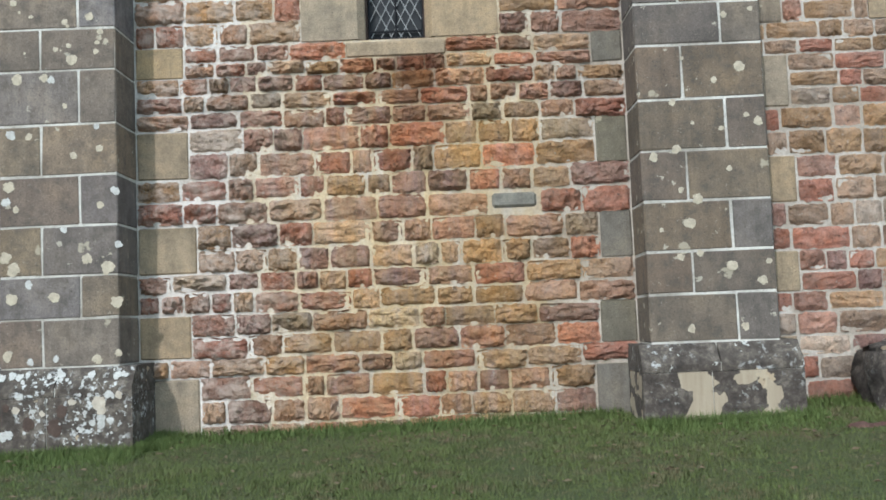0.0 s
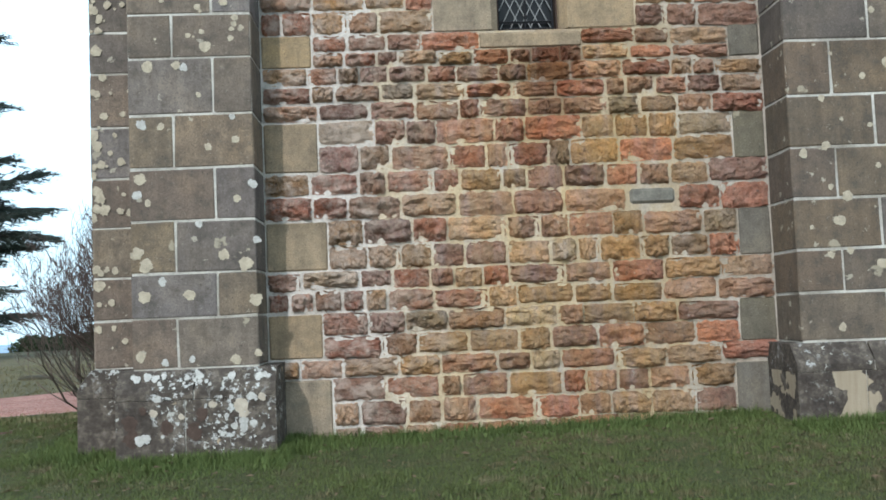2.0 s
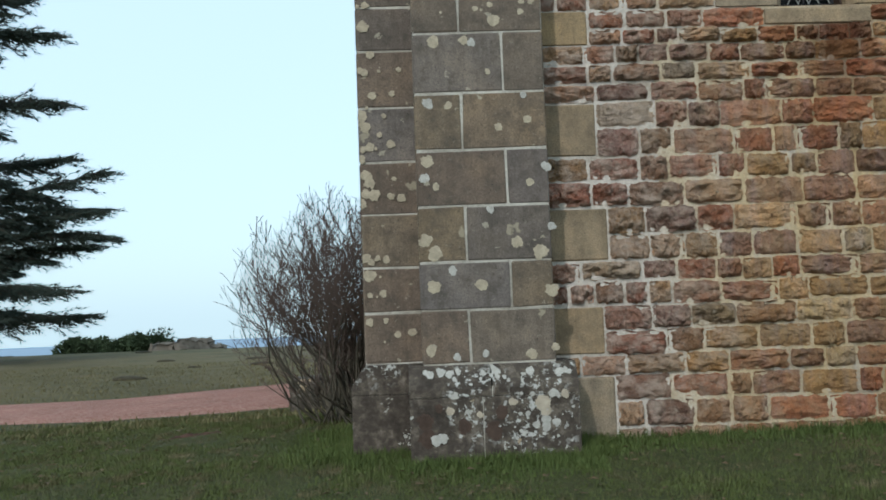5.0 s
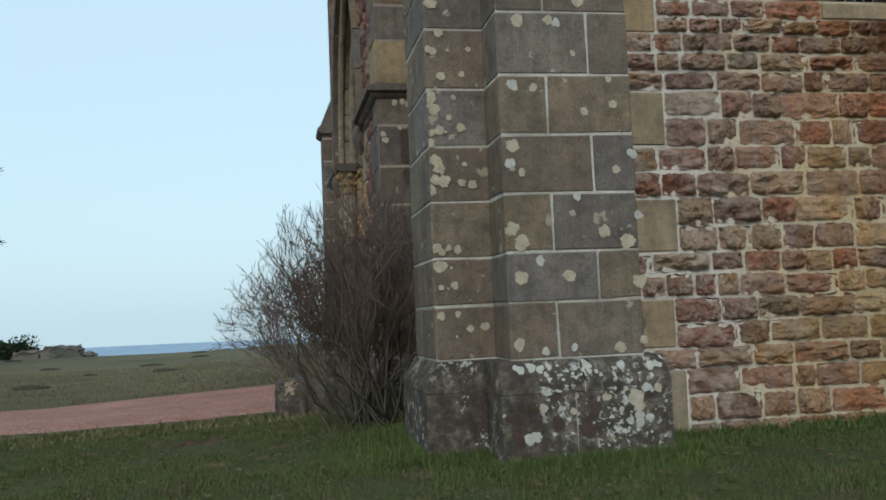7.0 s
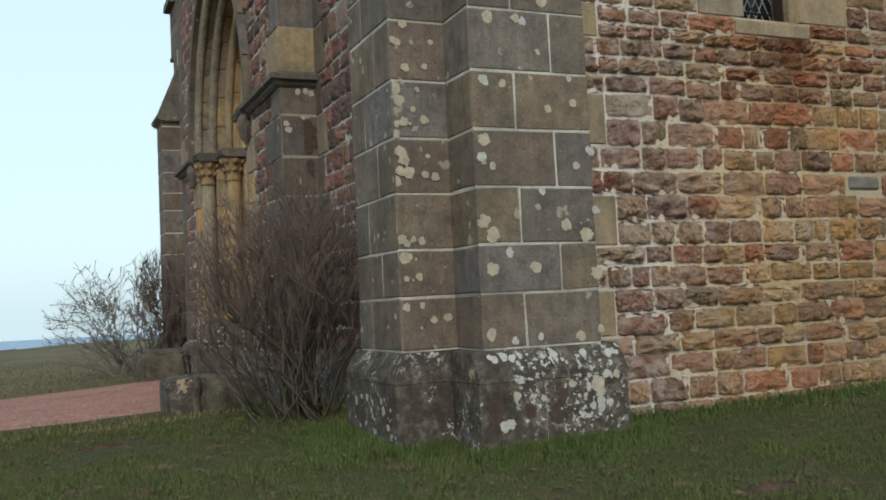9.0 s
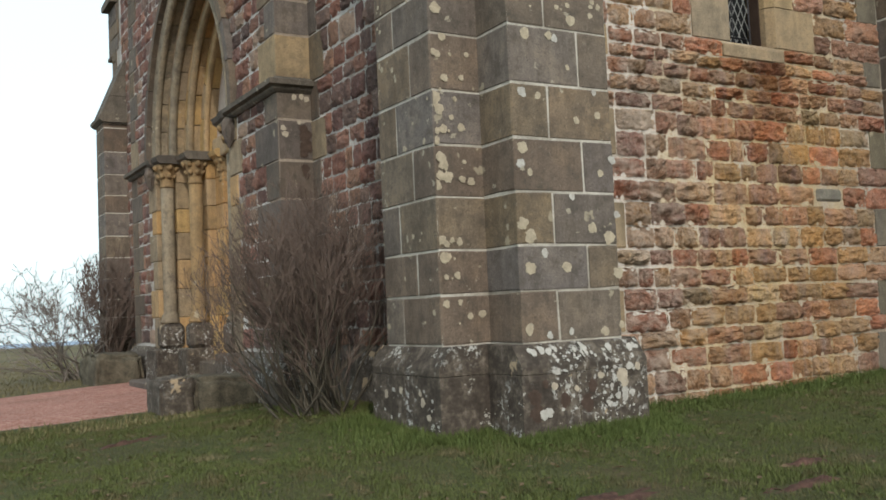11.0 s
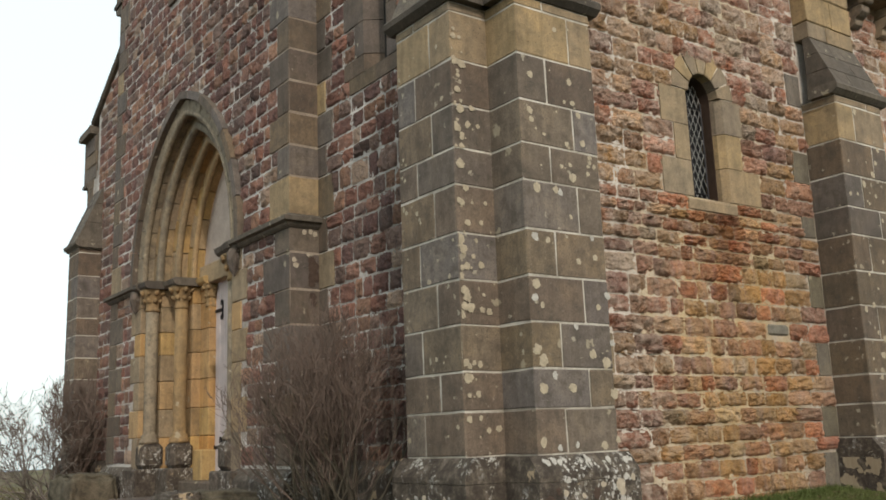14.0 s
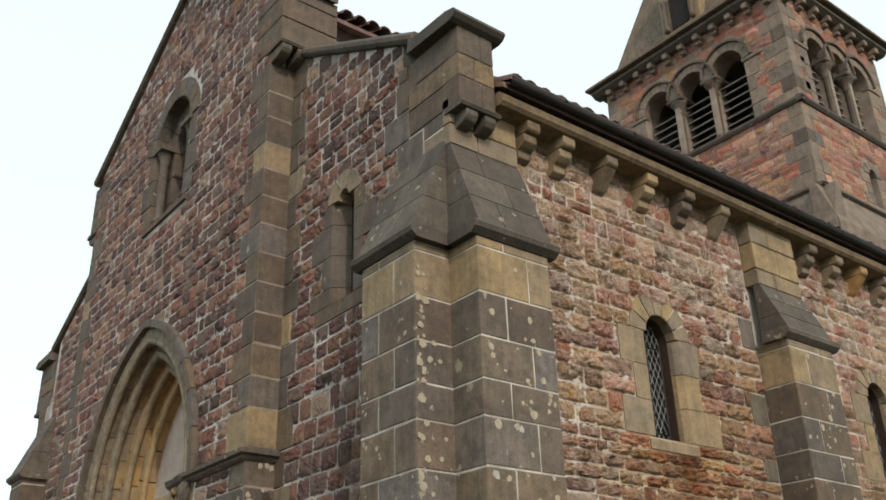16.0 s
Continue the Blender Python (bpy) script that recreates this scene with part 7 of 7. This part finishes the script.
# damp brown crust and bare lime on the pier below the string course
M_DAMP = plain("damp_crust", (0.060, 0.040, 0.030), 0.9, 0.4, 18.0)
M_LIME = plain("bare_lime", (0.36, 0.31, 0.24), 0.95, 0.3, 18.0)
lichen(butt_corner, [(0.58, 0.25, 0.052), (0.60, 0.20, 0.035), (0.40, 0.26, 0.03), (0.20, 0.19, 0.022), (0.72, 0.30, 0.03), (0.02, 0.22, 0.028)], lambda u, o, z: (u, -0.51 - o, z), M_LIME, "stain", 21, "pale bare lime patches")
lichen(butt_corner, [(0.65, 0.31, 0.034), (0.54, 0.12, 0.026), (0.60, 0.105, 0.034), (0.66, 0.13, 0.028), (0.49, 0.19, 0.02), (0.05, 0.31, 0.026), (0.46, 0.07, 0.018)], lambda u, o, z: (u, -0.51 - o, z), M_LICHEN_W, seed=22)
lichen(butt_corner, [(-0.10, 0.43, 0.022), (-0.03, 0.44, 0.03), (0.02, 0.425, 0.024), (0.30, 0.435, 0.02), (0.52, 0.43, 0.028), (0.70, 0.42, 0.03)], ledge, M_LICHEN_W, seed=23)
lichen(butt_corner, [(-0.13, 0.16, 0.06), (-0.12, 0.06, 0.06), (0.10, 0.12, 0.05), (0.28, 0.10, 0.06), (0.33, 0.20, 0.045), (-0.05, 0.24, 0.03)], lambda u, o, z: (u, -0.5085 - o, z), M_DAMP, "stain", 24, "dark brown damp crust")
lichen(butt_west, [(0.10, 0.13, 0.035), (0.13, 0.19, 0.025), (0.40, 0.20, 0.03), (0.62, 0.16, 0.032), (0.02, 0.04, 0.03)], lambda u, o, z: (-0.60 - o, u, z), M_LIME, "stain", 25, "pale bare lime patches")
def pier_side(u, o, z):
    return (u, Y_NS - 0.0225 - o, z)
lichen(wall_west_nave, [(-0.215, 2.50, 0.045), (-0.20, 2.43, 0.065), (-0.20, 2.34, 0.07), (-0.22, 2.27, 0.05), (-0.21, 2.12, 0.05), (-0.20, 2.05, 0.04)], pier_side, M_DAMP, "stain", 16, "dark brown damp crust")
lichen(wall_west_nave, [(-0.42, 2.50, 0.03), (-0.40, 2.44, 0.035), (-0.30, 2.80, 0.03), (-0.18, 2.79, 0.035), (-0.23, 2.81, 0.03), (-0.26, 2.56, 0.022)], pier_side, M_LIME, "stain", 17, "pale bare lime patches")


# ---- grass ----
M_GRASS_DRY = blade_mat("dry_grass_blades", [(0.3, (0.10, 0.090, 0.040)), (0.42, (0.17, 0.145, 0.07)), (0.55, (0.12, 0.105, 0.05)), (0.7, (0.075, 0.08, 0.03))], 0.5)
def grass_patch(name, count, sampler, lo, hi, material, label, seed, width=0.0055):
    r = np.random.RandomState(seed)
    v = np.zeros((count, 3, 3))
    k = 0
    while k < count:
        x, y, boost = sampler(r)
        if x is None:
            continue
        h = r.uniform(lo, hi) * boost
        a, lean = r.uniform(0, 2 * math.pi), r.uniform(0.1, 0.9)
        z = ground_z(x, y) - 0.012
        w = width * r.uniform(0.7, 1.5)
        dx, dy = math.cos(a), math.sin(a)
        v[k] = ((x - dy * w, y + dx * w, z), (x + dy * w, y - dx * w, z), (x + dx * h * lean, y + dy * h * lean, z + h * (1.0 - 0.35 * lean)))
        k += 1
    faces = np.arange(count * 3).reshape(-1, 3)
    ob = new(name, mesh_of(name, v.reshape(-1, 3).tolist(), faces.tolist(), material))
    tagged(ob, label, "grass", kind="stuff")


BARE = ((-0.72, -1.78, 0.36, 0.13), (-1.25, -1.52, 0.10, 0.045), (0.25, -2.2, 0.3, 0.06), (0.62, -1.9, 0.2, 0.05), (5.6, -1.0, 0.3, 0.09), (-2.1, 1.9, 0.28, 0.10))


def bare_earth():
    """Low scuffed patches of reddish soil where the turf is worn through."""
    for a, b, c, e in BARE:
        v, f, n = [(a, b, ground_z(a, b) + 0.014)], [], 72
        rings = (0.16, 0.32, 0.48, 0.64, 0.8, 0.96, 1.12, 1.3)
        for ring in rings:
            for k in range(n):
                t = 2 * math.pi * k / n
                q = ring * (1 + 0.5 * noise.noise((math.cos(t) * 2 + a, math.sin(t) * 2 + b, 1.0)) + 0.3 * noise.noise((math.cos(t) * 7 + a, math.sin(t) * 7 + b, 3.0)))
                x, y = a + c * q * math.cos(t), b + e * q * math.sin(t)
                h = 0.014 - 0.024 * ring ** 2 + 0.030 * noise.noise((x * 9, y * 15, 4.0)) + 0.012 * noise.noise((x * 37, y * 37, 0.0))
                v.append((x, y, ground_z(x, y) + (h if ring < 1.25 else -0.03)))
        f += [(0, 1 + k, 1 + (k + 1) % n) for k in range(n)]
        for i in range(len(rings) - 1):
            for k in range(n):
                q = (k + 1) % n
                f.append((1 + i * n + k, 1 + (i + 1) * n + k, 1 + (i + 1) * n + q, 1 + i * n + q))
        tagged(new("bare_earth", mesh_of("bare_earth", v, f, M_SOIL, True)), "worn patch of reddish brown soil in the lawn", "soil", kind="structure")


M_SOIL = plain("reddish_soil", (0.080, 0.042, 0.032), 0.95, 0.6, 16.0, 1.0)
bare_earth()


def litter(count, seed):
    """Dead leaves and straw scattered on the lawn."""
    r = np.random.RandomState(seed)
    v, f = [], []
    while len(f) < count * 2:
        x, y = r.uniform(-5, 7), r.uniform(-2.6, 2.5)
        if on_church(x, y) or on_gravel(x, y):
            continue
        z, a, s = ground_z(x, y) + r.uniform(0.012, 0.035), r.uniform(0, 6.28), r.uniform(0.012, 0.034)
        c, d, w = math.cos(a) * s, math.sin(a) * s, r.uniform(0.25, 0.6)
        b = len(v)
        v += [(x - c, y - d, z), (x + d * w, y - c * w, z + r.uniform(0, 0.012)), (x + c, y + d, z + r.uniform(0, 0.008)), (x - d * w, y + c * w, z + r.uniform(0, 0.012))]
        f += [(b, b + 1, b + 2), (b, b + 2, b + 3)]
    tagged(new("leaf_litter", mesh_of("leaf_litter", v, f, M_LITTER)), "scattered dead brown leaves and straw", "leaves", kind="stuff")


M_LITTER = blade_mat("dead_leaf", [(0.3, (0.070, 0.042, 0.026)), (0.5, (0.115, 0.080, 0.046)), (0.7, (0.095, 0.058, 0.034))], 9.0)


def on_church(x, y):
    return (x > -0.05 and 0.0 < y < 12) or (-0.23 < x < 0.82 and -0.52 < y < 0.1) or (-0.61 < x < 0 and -0.14 < y < 0.86) or (4.25 < x < 5.38 and -0.52 < y < 0.1) or (-0.6 < x and 2.8 < y < 9.2) or (x > -0.22 and 0 < y < 12)


def on_gravel(x, y):
    if x > -0.5 or x < -16:
        return False
    n0 = np.interp(-x, [-p[0] for p in PATH_NEAR], [p[1] for p in PATH_NEAR])
    n1 = np.interp(-x, [-p[0] for p in PATH_FAR], [p[1] for p in PATH_FAR])
    e = 0.12 * noise.noise((x * 4, y * 4, 7))
    return n0 + e < y < n1 - e


def lawn(r):
    x = r.uniform(-7.0, 7.8)
    y = r.uniform(-3.5, 3.9)
    if y < -2.6 - 0.9 * r.rand() ** 1.5 or on_church(x, y) or on_gravel(x, y):
        return None, 0, 0
    if any(((x - a) / c) ** 2 + ((y - b) / e) ** 2 < r.uniform(0.7, 1.5) for a, b, c, e in BARE):
        return None, 0, 0
    d = noise.noise((x * 0.9, y * 0.9, 2.0)) + 0.5 * noise.noise((x * 2.7, y * 2.7, 4.0))
    if d < -0.45 and r.rand() < 0.3:
        return None, 0, 0
    return x, y, 0.7 + 0.8 * max(0.0, d + 0.15)


def wall_foot(r):
    """Longer tufts along the foot of walls and plinths."""
    k = r.rand()
    off = abs(r.normal(0, 0.13 if r.rand() < 0.3 else 0.36)) + 0.005
    if k < 0.45:
        x, y = r.uniform(0.8, 9.0), -off
        if 4.2 < x < 5.4:
            return None, 0, 0
    elif k < 0.62:
        x, y = r.uniform(-0.3, 0.9), -0.51 - off
    elif k < 0.75:
        x, y = r.uniform(4.2, 5.45), -0.51 - off
    elif k < 0.88:
        x, y = -0.60 - off, r.uniform(-0.2, 1.0)
    elif k < 0.94:
        x, y = r.uniform(-0.65, -0.2), -0.14 - off
    else:
        x, y = r.uniform(0.80, 0.86) + off * 0.6, r.uniform(-0.5, 0.0)
    if on_church(x, y):
        return None, 0, 0
    return x, y, 1.0 - min(0.62, off * 1.1)


def near_lawn(r):
    """Thinner turf where the path of the walk lies."""
    x, y = r.uniform(-9.0, 9.0), r.uniform(-9.5, -2.6)
    return x, y, 1.0


def meadow(r):
    x, y = r.uniform(-22, -0.3), 3.0 + 17 * r.rand() ** 1.6
    if on_gravel(x, y) or on_church(x, y):
        return None, 0, 0
    return x, y, 1.0


grass_patch("lawn_grass", 760000, lawn, 0.016, 0.055, M_GRASS, "short patchy green and straw-coloured lawn grass", 1, 0.0034)
grass_patch("lawn_grass", 70000, near_lawn, 0.014, 0.05, M_GRASS, "short patchy green and straw-coloured lawn grass", 4, 0.007)
grass_patch("wall_grass", 60000, wall_foot, 0.03, 0.115, M_GRASS_LUSH, "lush green tufts along the foot of the walls", 2, 0.004)
grass_patch("meadow_grass", 60000, meadow, 0.03, 0.08, M_GRASS_DRY, "dry olive meadow grass", 3, 0.009)

litter(1100, 6)


# ---- rubble facing, stone by stone ----
def halves(levels, seed):
    """Two courses of rubble to each course of dressed stone."""
    r, out = random.Random(seed), []
    for a, b in zip(levels, levels[1:]):
        out.append(a)
        if b - a > 0.27:
            out.append(a + (b - a) * r.uniform(0.42, 0.58))
    return out + [levels[-1]]


rubble(wall_south, SOUTH, 0.70, 8.6, S_COURSES, south_blocked, M_RUBBLE, M_RUBBLE_J, near=lambda u, z: u < 4.3, relief=0.042, joint=0.018, seed=3)
rubble(wall_south, SOUTH, 9.5, 13.1, S_COURSES, south_blocked, M_RUBBLE_J, M_RUBBLE_J, near=None, relief=0.03, joint=0.021, seed=4)
A_COURSES = halves(A_LEVELS + [8.14], 8)
rubble(wall_west_south, WEST_A, 0.60, Y_NS, A_COURSES, aisle_blocked, M_RUBBLE_W, M_RUBBLE_WJ, near=lambda u, z: z < 6.5, relief=0.024, widths=(0.14, 0.31), joint=0.022, seed=6)
rubble(wall_west_north, WEST_A, Y_NN, 11.3, A_COURSES, aisle_blocked, M_RUBBLE_W, M_RUBBLE_WJ, near=None, relief=0.03, joint=0.022, seed=7)
F_COURSES = halves(N_LEVELS[1:], 9) + halves(N_UPPER + [8.14, 8.50, 8.86, 9.22, 9.58, 9.94, 10.30, 10.66, 11.0], 10)
rubble(wall_west_nave, WEST_N, Y_NS, Y_NN, F_COURSES, front_blocked, M_RUBBLE_W, M_RUBBLE_WJ, near=lambda u, z: u < 5.2 and z < 6.4, relief=0.024, widths=(0.14, 0.32), joint=0.022, seed=8)
T_COURSES = halves([z for z in T_LEVELS if 8.9 < z < 15.9], 12)
rubble(tower_west, TW, TY0, TY1, T_COURSES, tower_blocked(tower_blocks_w), M_RUBBLE_T, M_RUBBLE_T, near=None, relief=0.025, widths=(0.2, 0.5), seed=9)
rubble(tower_south, TS, TX0, TX1, T_COURSES, tower_blocked(tower_blocks_s), M_RUBBLE_T, M_RUBBLE_T, near=None, relief=0.025, widths=(0.2, 0.5), seed=10)
